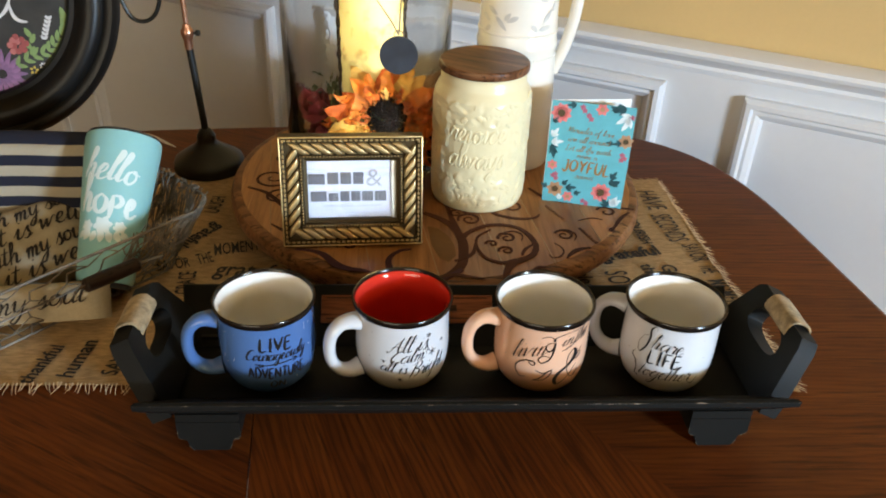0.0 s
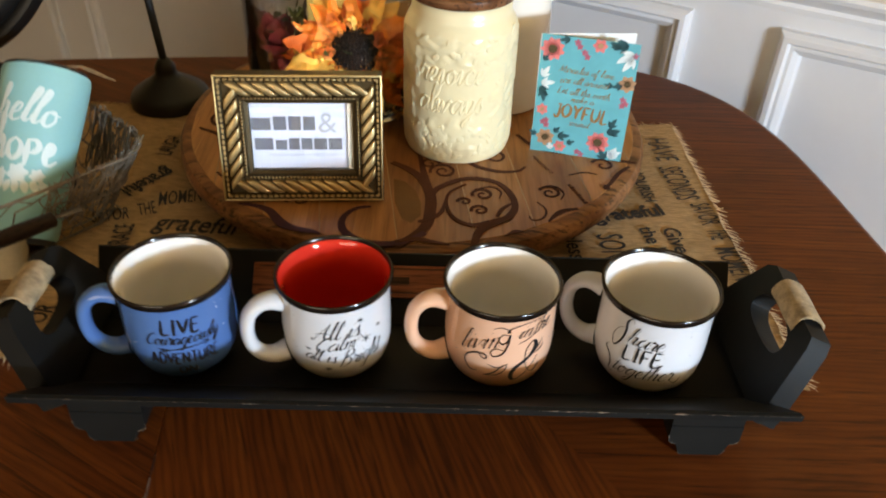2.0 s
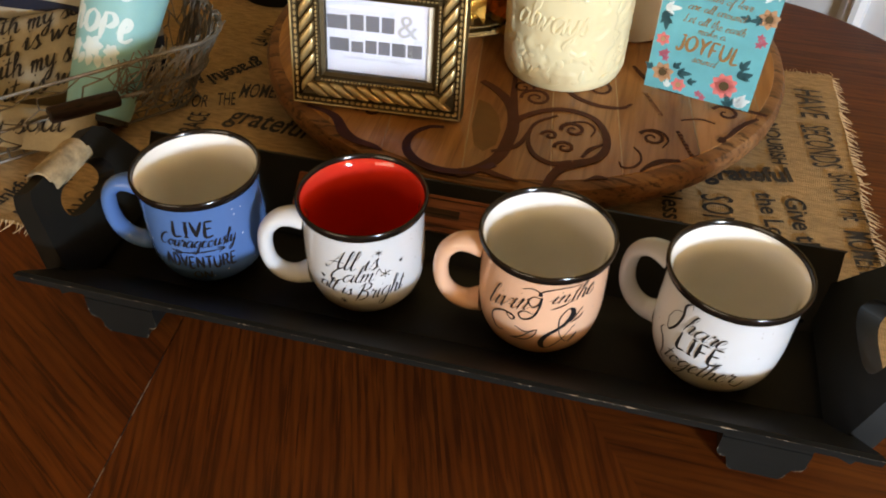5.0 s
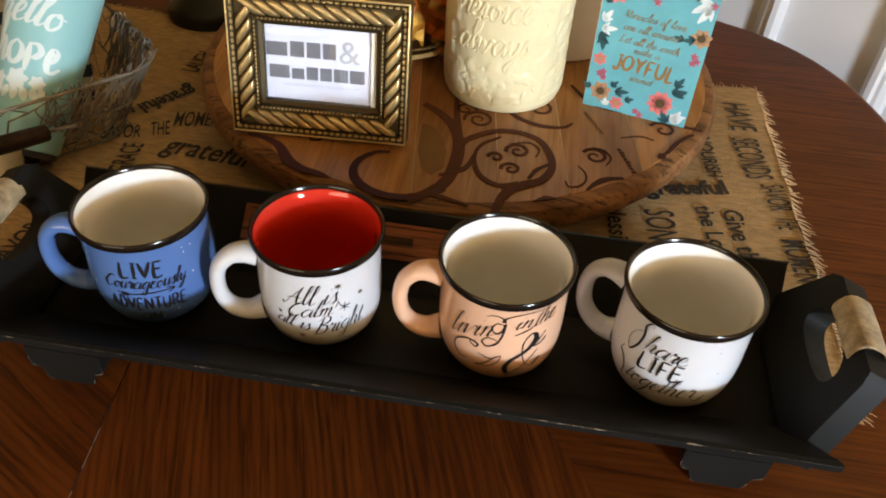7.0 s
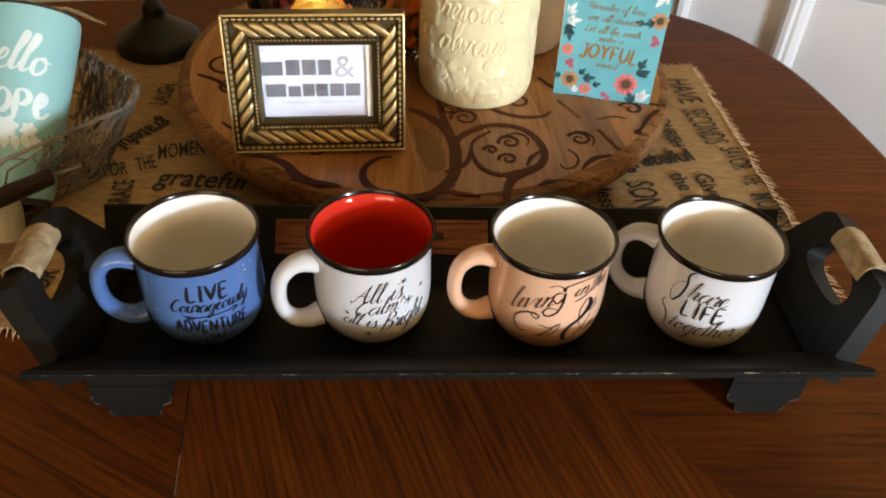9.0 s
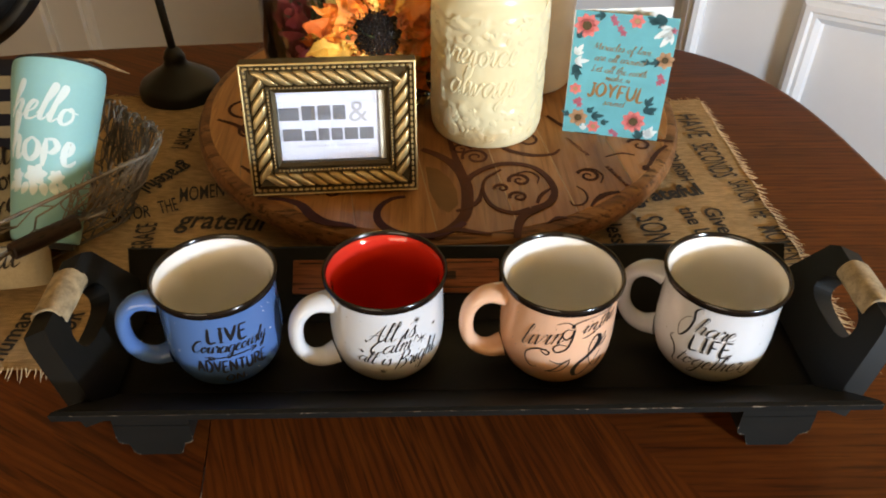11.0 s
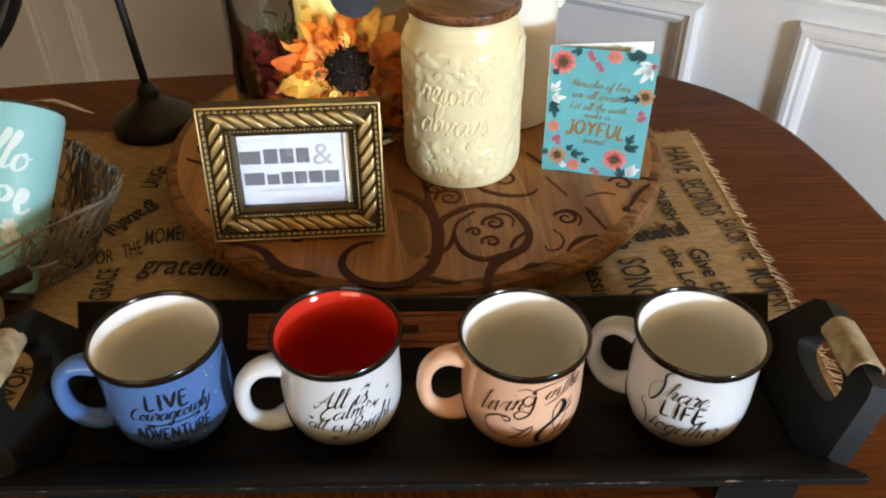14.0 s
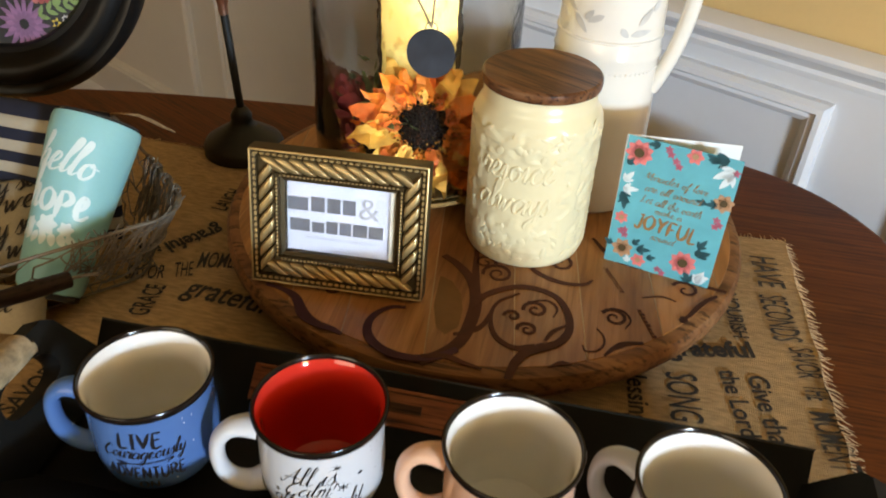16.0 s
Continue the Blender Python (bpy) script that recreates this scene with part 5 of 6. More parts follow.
part("backing", box(-FW / 2 + 0.01, FW / 2 - 0.01, 0.0065, 0.0085, 0.01, FH - 0.01), dark_wood, pic)
leaf_paper = part("printed_insert", box(-ow / 2 - 0.002, ow / 2 + 0.002, 0.0035, 0.0045, FB - 0.002, FH - FB + 0.002), paper, pic, "white card printed grey")
part("mount_edge", box(ow / 2 - 0.0045, ow / 2 + 0.001, 0.0005, 0.0035, FB - 0.001, FH - FB + 0.001), mount, pic)
zc = FH / 2
marks = bmesh.new()
# two rows of word-shaped bars
for x0, x1, z0, z1 in ((-0.0360, -0.0225, 0.003, 0.0095), (-0.0205, -0.0115, 0.003, 0.0105), (-0.0098, -0.0010, 0.003, 0.0105), (0.0006, 0.0090, 0.003, 0.0105),
                       (-0.0345, -0.0215, -0.0115, -0.0030), (-0.0198, -0.0118, -0.0115, -0.0045), (-0.0103, -0.0028, -0.0115, -0.0030), (-0.0014, 0.0062, -0.0115, -0.0030),
                       (0.0076, 0.0168, -0.0115, -0.0030), (0.0180, 0.0275, -0.0115, -0.0030)):
    box(x0 * 1.24 + 0.0005, x1 * 1.24 + 0.0005, 0.0030, 0.0034, zc + z0 * 1.25 + 0.001, zc + z1 * (1.55 if z0 > 0 else 1.25) + 0.001, 0, marks)
part("print_bars", marks, grey_ink, leaf_paper, "dark grey printed bars")
part("lettering", letters("&", 0.0265, 0, 0.0165, 0.0, 0.0), pale_ink, leaf_paper, "pale grey ampersand", mv(0.0225, 0.0032, zc + 0.0105) @ rx(90))
for words, x, w in (("INDEPENDENT", -0.0145, 0.0315), ("CONSULTANT", 0.0165, 0.0270)):
    part("lettering", letters(words, 0.0033, 0, w, 0.0, 0.0), pale_ink, leaf_paper, "pale grey small capitals", mv(x, 0.0032, zc - 0.0185) @ rx(90))
easel = part("easel_leg", box(-0.018, 0.018, -0.0015, 0.0015, 0, 0.085, 0.001), dark_wood, pic, m=mv(0, 0.0085, 0.082) @ rx(204))
cover = part("pane", box(-ow / 2 - 0.001, ow / 2 + 0.001, -0.0002, 0.0004, FB - 0.001, FH - FB + 0.001), pane_glass, pic)
cover.visible_shadow = False

# ---- cream canister ----
can = thing("canister", "cream ceramic canister with raised lettering and wooden lid", "canister", mv(0.0775, 0.8580, S))
CAN = [(0.0, 0.0), (0.048, 0.0), (0.0515, 0.0015), (0.0530, 0.006), (0.0535, 0.02), (0.0535, 0.118), (0.0530, 0.128), (0.0505, 0.1345), (0.0478, 0.138), (0.0468, 0.142), (0.0468, 0.1500), (0.045, 0.1515)]
shape = profile_radius(CAN[1:])
dense = [CAN[0], CAN[1], CAN[2]] + [(shape(0.003 + 0.131 * i / 88), 0.003 + 0.131 * i / 88) for i in range(89)] + CAN[8:]
bm = lathe(dense + [(0.043, 0.146), (0.042, 0.13), (0.0, 0.13)], 180)
for v in bm.verts:                           # softly moulded foliage all over the side
    z, r = v.co.z, math.hypot(v.co.x, v.co.y)
    if 0.003 < z < 0.134 and r > 0.045:
        u = math.atan2(v.co.y, v.co.x) * 0.0535
        q = noise.noise(Vector((v.co.x, v.co.y, z)) * 95) + 0.6 * noise.noise(Vector((v.co.x, v.co.y, z)) * 190)
        words = abs(u + 0.090) < 0.036 and 0.050 < z < 0.104
        up = min(1.0, max(0.0, (q + 0.15) * 3.0)) * (0.0003 if words else 0.0012) * min(1.0, (z - 0.003) / 0.01, (0.134 - z) / 0.008)
        v.co.x, v.co.y = v.co.x * (r + up) / r, v.co.y * (r + up) / r
part("body", bm, cream, can, sharp=60)
LIDZ = 0.1520
part("lid", lathe([(0.0, LIDZ), (0.0465, LIDZ), (0.0488, LIDZ + 0.0012), (0.0494, LIDZ + 0.005), (0.0488, LIDZ + 0.0085), (0.0472, LIDZ + 0.0098), (0.0, LIDZ + 0.0100)], 80), walnut, can, "dark walnut disc lid")
can_r = lambda z: 0.0535 if z < 0.12 else 0.0525
rnd = random.Random(11)
for words, z, size, width, face in (("rejoice", 0.086, 0.0138, 0.064, -7), ("always", 0.056, 0.0138, 0.064, -7)):
    b = bmesh.new()
    for run in pen_runs(words, size, width, 0.12):
        tube(smooth_path(run, 4), 0.0020, 8, bm=b)
    part("relief_lettering", wrap(b, can_r, z, radians(face), -0.0008), cream, can, sharp=80)
for i in range(190):
    a = rnd.uniform(0, 2 * math.pi)
    front = abs((a + math.pi / 2 + math.pi) % (2 * math.pi) - math.pi) < 0.75
    z = rnd.choice((rnd.uniform(0.012, 0.026), rnd.uniform(0.026, 0.040), rnd.uniform(0.108, 0.128))) if front else rnd.uniform(0.012, 0.128)
    m = rz(math.degrees(a)) @ mv(0.0536 if z < 0.125 else 0.0530, 0, z) @ rx(rnd.uniform(0, 360)) @ ry(0)
    bm = blob(0.0010, rnd.uniform(0.004, 0.0075), rnd.uniform(0.0020, 0.0036), m, None, 10, 6)
    if i % 3 == 0:
        blob(0.0010, 0.0026, 0.006, m @ mv(0, 0.003, 0), bm, 10, 6)
    part("relief_leaf", bm, cream, can)

# ---- pitcher ----
pit = thing("pitcher", "tall ivory stoneware pitcher with grey brushed sprigs", "pitcher", mv(0.1235, 0.9620, S) @ rz(-8))
PIT = [(0.0, 0.0), (0.047, 0.0), (0.0500, 0.002), (0.0512, 0.010), (0.0500, 0.08), (0.0478, 0.135), (0.0470, 0.148), (0.0482, 0.151), (0.0480, 0.155), (0.0466, 0.158), (0.0455, 0.19), (0.0450, 0.22), (0.0490, 0.25), (0.053, 0.275), (0.0535, 0.277), (0.051, 0.277), (0.046, 0.25), (0.045, 0.22), (0.046, 0.05), (0.0, 0.03)]
part("body", lathe(PIT, 80), ivory, pit)
hp = smooth_path([(0.043, 0, 0.245), (0.053, 0, 0.252), (0.063, 0, 0.242), (0.067, 0, 0.215), (0.065, 0, 0.185), (0.059, 0, 0.155), (0.052, 0, 0.133), (0.046, 0, 0.118)], 8)
part("handle", tube(hp, [0.0070] * len(hp), 12, squash=1.25, up=(0, 0, 1)), ivory, pit)
bm = bmesh.new()
for i in range(64):
    blob(0.0011, 0.0014, 0.0014, rz(360 * i / 64) @ mv(0.0474, 0, 0.141), bm, 6, 4)
part("beading", bm, ivory, pit, "row of raised dots")
part("band", lathe([(0.0460, 0.1665), (0.0474, 0.1675), (0.0474, 0.169), (0.0460, 0.170)], 80), ivory, pit)
pit_r = profile_radius(PIT[:13])
rnd = random.Random(5)
for k in range(26):
    a, z = rnd.uniform(-150, -20), rnd.uniform(0.172, 0.25)
    b = leaf(rnd.uniform(0.010, 0.020), 0.005, None, None, 0, 0.0003, 5)
    bmesh.ops.rotate(b, cent=(0, 0, 0), matrix=Matrix.Rotation(rnd.uniform(0, 6.3), 3, "Z"), verts=b.verts)
    for v in b.verts:
        x, y, t = v.co
        r = pit_r(z + y) + 0.0004 + t
        w = radians(a) + x / r
        v.co = Vector((r * math.cos(w), r * math.sin(w), z + y))
    part("brushed_leaf", b, ivory_grey, pit)

# ---- greeting card ----
cardm = mv(0.1530, 0.8430, S) @ rz(-12)
card = thing("greeting_card", "standing turquoise greeting card printed with flowers and verse", "card", cardm)
CW, CH = 0.0910, 0.1215
front = part("front_leaf", box(0, CW, -0.0002, 0.0002, 0, CH), card_blue, card, "turquoise printed face", rx(-2))
back = part("back_leaf", box(0, CW, -0.0002, 0.0002, 0, CH), card_white, card, "blank white leaf", mv(0, 0.0006, 0) @ rz(17) @ rx(-2))


def on_card(bm, x, z, turn, material, name, label="", lift=0.0004):
    part(name, bm, material, front, label, mv(x, -lift, z) @ rx(90) @ rz(turn))


def card_flower(x, z, r, material, heart, petals=8):
    bm = bmesh.new()
    for i in range(petals):
        leaf(r, r * 0.62, rz(360 * i / petals), bm, 0, 0.0001, 5)
    on_card(bm, x, z, rnd.uniform(0, 40), material, "printed_flower")
    on_card(lathe([(0, 0.0002), (r * 0.36, 0.0002), (r * 0.36, 0.0)], 14), x, z, 0, heart, "flower_heart", "", 0.0005)


for x, z, r, mat_, h, n in ((0.011, 0.108, 0.0115, coral, brown_print, 9), (0.066, 0.018, 0.0115, coral, brown_print, 9), (0.0135, 0.0165, 0.0095, tan_print, brown_print, 7),
                            (0.0845, 0.082, 0.0085, tan_print, brown_print, 7), (0.0545, 0.116, 0.0070, coral, tan_print, 6), (0.0075, 0.046, 0.0060, coral, tan_print, 6), (0.029, 0.0085, 0.0065, coral, tan_print, 6)):
    card_flower(x, z, r, mat_, h, n)
for x, z, turn, l, mat_ in ((0.074, 0.1165, 160, 0.012, teal_print), (0.080, 0.119, 190, 0.016, teal_print), (0.0865, 0.112, 215, 0.018, leaf_white), (0.0890, 0.108, 240, 0.016, leaf_white),
                            (0.0040, 0.080, 60, 0.012, leaf_white), (0.0030, 0.073, 10, 0.013, leaf_white), (0.0020, 0.070, 300, 0.012, teal_print), (0.006, 0.066, 280, 0.012, teal_print),
                            (0.071, 0.078, 170, 0.008, teal_print), (0.080, 0.080, 195, 0.010, teal_print), (0.075, 0.036, 60, 0.011, teal_print), (0.078, 0.028, 40, 0.010, teal_print), (0.0735, 0.030, 20, 0.012, teal_print),
                            (0.075, 0.001, 120, 0.013, teal_print), (0.080, 0.002, 70, 0.014, leaf_white), (0.078, 0.006, 20, 0.013, leaf_white), (0.026, 0.019, 10, 0.012, teal_print), (0.022, 0.023, 50, 0.008, teal_print),
                            (0.036, 0.013, 20, 0.008, teal_print), (0.003, 0.018, 150, 0.008, teal_print), (0.020, 0.004, 100, 0.008, leaf_white), (0.003, 0.096, 60, 0.008, teal_print), (0.026, 0.119, 190, 0.010, teal_print)):
    bm = leaf(l, l * 0.32, None, None, 0, 0.0001, 5)
    if mat_ is teal_print or mat_ is leaf_white:
        leaf(l * 0.65, l * 0.20, rz(38), bm, 0, 0.0001, 4)
        leaf(l * 0.65, l * 0.20, rz(-38), bm, 0, 0.0001, 4)
    on_card(bm, min(CW - 0.005, max(0.004, x)), z, turn, mat_, "printed_leaf")
for x, z in ((0.036, 0.113), (0.041, 0.108), (0.044, 0.104), (0.0335, 0.117), (0.083, 0.066), (0.086, 0.062), (0.083, 0.060), (0.0095, 0.033), (0.013, 0.030), (0.0125, 0.035), (0.047, 0.005), (0.051, 0.0025), (0.0875, 0.110)):
    bm = bmesh.new()
    for i in range(5):
        leaf(0.0034, 0.0012, rz(72 * i), bm, 0, 0.0001, 3)
    on_card(bm, x, z, 20, mauve_print, "printed_berry")
for words, z, high, width, caps in (("Miracles of love", 0.0860, 0.0036, 0.053, False), ("are all around", 0.0755, 0.0036, 0.047, False), ("Let all the earth", 0.0645, 0.0036, 0.051, False),
                                    ("make a", 0.0570, 0.0033, 0.023, False), ("JOYFUL", 0.0398, 0.0138, 0.052, True), ("sound", 0.0320, 0.0036, 0.022, False)):
    on_card(handwriting(words, high, width, 0.10 if caps else 0.20, 0.20 if caps else 0.18, caps, 0.06, 0.4, 0.0001), 0.0455, z, -2, bronze_print, "lettering", "bronze printed words")

# ---- glass jar with candle and flowers ----
GX, GY, GR = -0.0546, 0.9590, 0.0996
jar = thing("glass_jar", "large clear hammered glass jar tied with a slate tag", "glass jar", mv(GX, GY, S))
GO = [(0.0, 0.002), (GR - 0.012, 0.0), (GR - 0.003, 0.004), (GR, 0.014), (GR, 0.255), (GR - 0.006, 0.28), (0.066, 0.305), (0.062, 0.315), (0.062, 0.345), (0.065, 0.35)]
GI = [(0.061, 0.35), (0.058, 0.345), (0.058, 0.312), (0.062, 0.302), (GR - 0.010, 0.278), (GR - 0.0020, 0.254), (GR - 0.0020, 0.016), (GR - 0.010, 0.008), (0.0, 0.008)]
shell = part("glass_shell", lathe(GO + GI, 96), glass, jar, "clear wavy glass", sharp=60)
shell.visible_shadow = False
tag_y = -0.1045
part("slate_tag", lathe([(0, -0.0015), (0.0203, -0.0015), (0.0206, 0), (0.0203, 0.0015), (0, 0.0015)], 48), slate, jar, "round dark slate tag", mv(0.0396, tag_y, 0.1640) @ rx(88))
bm = bmesh.new()
tube(smooth_path([(0.0396, tag_y, 0.1855), (0.030, tag_y + 0.002, 0.202), (0.010, -0.099, 0.228), (-0.022, -0.092, 0.262), (-0.04, -0.055, 0.308)], 6), 0.0009, 5, bm=bm)
tube(smooth_path([(0.0396, tag_y, 0.1855), (0.041, tag_y + 0.003, 0.21), (0.043, -0.094, 0.25), (0.035, -0.06, 0.308)], 6), 0.0009, 5, bm=bm)
tube([(0.064 * math.cos(2 * math.pi * i / 40), 0.064 * math.sin(2 * math.pi * i / 40), 0.312 + 0.001 * math.sin(i)) for i in range(40)], 0.0014, 6, True, bm)
tube([(0.0396 + 0.005 * math.cos(2 * math.pi * i / 14), tag_y, 0.1855 + 0.005 * math.sin(2 * math.pi * i / 14)) for i in range(14)], 0.0006, 5, True, bm)
part("twine_tie", bm, twine, jar)

candle = thing("candle", "lit pale yellow pillar candle with dried bark strips", "candle", mv(GX + 0.006, GY - 0.006, S + 0.0085))
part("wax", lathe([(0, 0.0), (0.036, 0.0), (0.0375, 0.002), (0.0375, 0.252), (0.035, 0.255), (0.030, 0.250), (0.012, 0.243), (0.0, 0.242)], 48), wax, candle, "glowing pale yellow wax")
part("wick", tube([(0, 0, 0.2425), (0.001, 0, 0.250), (0.003, 0, 0.256)], 0.0009, 6), seed_dark, candle)
rnd = random.Random(9)
for a in (-168, -12):
    k = [(0.0395 * math.cos(radians(a)) + rnd.uniform(-0.0012, 0.0012), 0.0395 * math.sin(radians(a)) + rnd.uniform(-0.0012, 0.0012), 0.003 + 0.245 * i / 16) for i in range(17)]
    part("bark_strip", tube(smooth_path(k, 3), [rnd.uniform(0.0016, 0.0034) for _ in range(49)], 7), bark, candle)


def sunflower(x, y, z, aim, tilt, size, petals, label, seedling):
    fl = thing("silk_sunflower", label, "flower", mv(x, y, z) @ rz(aim) @ rx(tilt), "flowers in the jar")
    r_ = random.Random(seedling)
    for ring_, (count, long, lift) in enumerate(((petals, 1.0, 0.15), (petals, 0.86, 0.5), (petals - 3, 0.66, 0.9), (petals - 6, 0.46, 1.3))):
        for i in range(count):
            a = 360 * (i + 0.5 * ring_) / count + r_.uniform(-8, 8)
            l = size * long * r_.uniform(0.8, 1.1)
            b = leaf(l, l * r_.uniform(0.34, 0.52), None, None, lift * r_.uniform(-0.2, 1.4) - 0.05, 0, 10, r_.uniform(-0.3, 0.9))
            for v in b.verts:
                o = noise.noise_vector(v.co * 120 + Vector((i * 3.1, ring_ * 7, seedling)))
                v.co += Vector((o.x * 0.004, o.y * 0.004, o.z * 0.010)) * min(1.0, v.co.x / 0.012)
            part("petal", b, r_.choice((petal_orange, petal_gold, petal_orange, petal_deep)), fl, m=rz(a) @ mv(size * 0.38, 0, 0.002 * ring_))
    b = blob(size * 0.50, size * 0.50, size * 0.12, mv(0, 0, 0.003), None, 20, 10)
    rr = size * 0.46
    for i in range(110):
        q, w = rr * math.sqrt(i / 110), i * 2.399
        blob(0.0013, 0.0013, r_.uniform(0.0016, 0.0034), mv(q * math.cos(w), q * math.sin(w), 0.004 + size * 0.10 * math.sqrt(max(0, 1 - (q / (size * 0.50)) ** 2))), b, 5, 4)
    part("seed_head", b, seed_dark, fl, "dark brown seed centre")
    b = bmesh.new()
    for i in range(120):
        w = i * 2.399 + r_.uniform(-0.2, 0.2)
        q = size * r_.uniform(0.36, 0.68)
        blob(0.0012, 0.0012, 0.0030, mv(q * math.cos(w), q * math.sin(w), 0.005 + r_.uniform(0.001, 0.006)), b, 5, 4)
    tagged(part("stamens", b, amber, fl, "glossy amber stamens"), kind="stuff")
    part("stem", tube([(0, 0, -0.002), (0, 0.004, -0.012), (0, 0.012, -0.02)], 0.003, 6), leaf_green, fl)
    return fl


sunflower(-0.029, 0.897, S + 0.072, 4, 66, 0.050, 15, "orange silk sunflower with dark centre behind glass", 3)
sunflower(0.000, 0.915, S + 0.044, 30, 60, 0.036, 12, "small orange silk sunflower beside candle base", 6)
sunflower(-0.078, 0.903, S + 0.040, -30, 62, 0.034, 12, "golden silk sunflower low in the jar", 8)
for x, y, z, s in ((-0.118, 0.930, S + 0.056, 0.027), (-0.108, 0.910, S + 0.030, 0.022)):
    ro = thing("silk_rose", "dark burgundy silk rose bloom in the jar", "flower", mv(x, y, z), "roses in the jar")
    r_ = random.Random(int(s * 1e4))
    for i in range(16):
        t = i / 15
        b = leaf(s * (0.7 + 0.6 * t), s * (0.7 + 0.5 * t), None, None, 0.9 - 0.4 * t, 0, 6, 0.5)
        part("petal", b, rose_red, ro, m=rz(137.5 * i) @ mv(s * 0.35 * t, 0, -s * 0.3 * t) @ ry(-75 + 55 * t))
    part("stem", tube([(0, 0, -0.002), (0.004, 0.01, -(z - S) + 0.011)], 0.002, 6), leaf_green, ro)
moss = thing("greenery", "olive dried leaves and moss filling the jar base", "greenery", mv(GX, GY, S + 0.0085), kind="stuff")
r_ = random.Random(21)
bm = bmesh.new()
for i in range(420):
    a, q = r_.uniform(0, 6.283), math.sqrt(r_.uniform(0.17, 0.86)) * (GR - 0.006)
    h = r_.uniform(0.001, 0.060) * (1.2 if math.cos(a + 2.4) > 0.2 else 0.8)
    leaf(r_.uniform(0.010, 0.024), r_.uniform(0.004, 0.009), mv(q * math.cos(a) * 0.84, q * math.sin(a) * 0.84, h) @ rz(r_.uniform(0, 360)) @ ry(-r_.uniform(-10, 80)), bm, r_.uniform(-0.3, 0.4), 0, 4, 0.3)
part("leaves", bm, leaf_green, moss)

# ---- wire basket and what lies in it ----
BU, BV = Vector((-0.648, -0.762, 0)).normalized(), Vector((-0.762, 0.648, 0)).normalized()
BL, BW, BZ0, BZ1 = 0.30, 0.24, T + 0.007, T + 0.080
corner = Vector((-0.200, 0.765, 0))
mid_b = corner + BU * BL / 2 + BV * BW / 2
BASK = mv(mid_b.x, mid_b.y, 0) @ Matrix.Rotation(math.atan2(BU.y, BU.x), 4, "Z")   # local x along the front side, -y outwards
basket = thing("wire_basket", "rusty chicken wire basket with a wooden handle grip", "basket", BASK)


def rounded_rect(hx, hy, r, z, n=7):
    out = []
    for cx, cy, a0 in ((hx - r, hy - r, 0), (-hx + r, hy - r, 90), (-hx + r, -hy + r, 180), (hx - r, -hy + r, 270)):
        out += [(cx + r * math.cos(radians(a0 + 90 * i / n)), cy + r * math.sin(radians(a0 + 90 * i / n)), z) for i in range(n + 1)]
    return out


part("rim_wire", tube(rounded_rect(BL / 2, BW / 2, 0.035, BZ1), 0.0016, 8, True), wire, basket)
part("base_wire", tube(rounded_rect(BL / 2 - 0.03, BW / 2 - 0.03, 0.03, BZ0), 0.0014, 6, True), wire, basket)
part("belt_wire", tube(rounded_rect(BL / 2 - 0.014, BW / 2 - 0.014, 0.033, (BZ0 + BZ1) / 2), 0.0009, 6, True), wire, basket)
rnd = random.Random(2)


def wall_point(s, h):
    """A place on the basket's side: s round it (0..1), h up it (0..1)."""
    per = rounded_rect(BL / 2 - 0.03 * (1 - h), BW / 2 - 0.03 * (1 - h), 0.033, BZ0 + (BZ1 - BZ0) * h, 7)
    n = len(per)
    lens = [math.dist(per[i], per[(i + 1) % n]) for i in range(n)]
    t = (s % 1.0) * sum(lens)
    for i in range(n):
        if t <= lens[i]:
            a, b = Vector(per[i]), Vector(per[(i + 1) % n])
            return a + (b - a) * (t / lens[i])
        t -= lens[i]
    return Vector(per[0])


bm = bmesh.new()
COLS, ROWS_H = 27, 3
jit = {}


def node(i, j):
    key = (i % (2 * COLS), j)
    if key not in jit:
        jit[key] = wall_point((i + rnd.uniform(-0.18, 0.18)) / (2 * COLS), min(1, max(0, j / (2 * ROWS_H) + rnd.uniform(-0.03, 0.03))))
    return jit[key]


for j in range(2 * ROWS_H):
    for i in range(2 * COLS):
        if (i + j) % 2 == 0:
            if j % 2 == 0:
                tube([node(i, j), node(i, j + 1)], 0.0008, 5, bm=bm)
            else:
                tube([node(i, j), node(i + 1, j + 1)], 0.0006, 5, bm=bm)
                tube([node(i, j), node(i - 1, j + 1)], 0.0006, 5, bm=bm)
for i in range(0, 2 * COLS, 2):
    for j in (1, 3, 5):
        if (i + j) % 2 == 1:
            tube([node(i, j), node(i + 1, j)], 0.0008, 5, bm=bm)
part("wire_mesh", bm, wire, basket, "thin twisted hexagonal wire")
for k in range(-6, 7):
    part("floor_wire", tube([(k * 0.02, -BW / 2 + 0.03, BZ0), (k * 0.02, BW / 2 - 0.03, BZ0)], 0.0007, 5), wire, basket)
for k in range(-4, 5):
    part("floor_wire", tube([(-BL / 2 + 0.03, k * 0.02, BZ0 + 0.0014), (BL / 2 - 0.03, k * 0.02, BZ0 + 0.0014)], 0.0007, 5), wire, basket)
# tangled loose wire ends at the corner
bm = bmesh.new()
for k in range(70):
    s = rnd.uniform(0.21, 0.40)
    p = [wall_point(s + rnd.uniform(-0.02, 0.02), rnd.uniform(0.15, 1.0)) for _ in range(3)] + [wall_point(s, 1.0) + Vector((rnd.uniform(-0.004, 0.004), rnd.uniform(-0.004, 0.004), rnd.uniform(0.0, 0.008)))]
    tube(smooth_path(p, 4), 0.0006, 5, bm=bm)
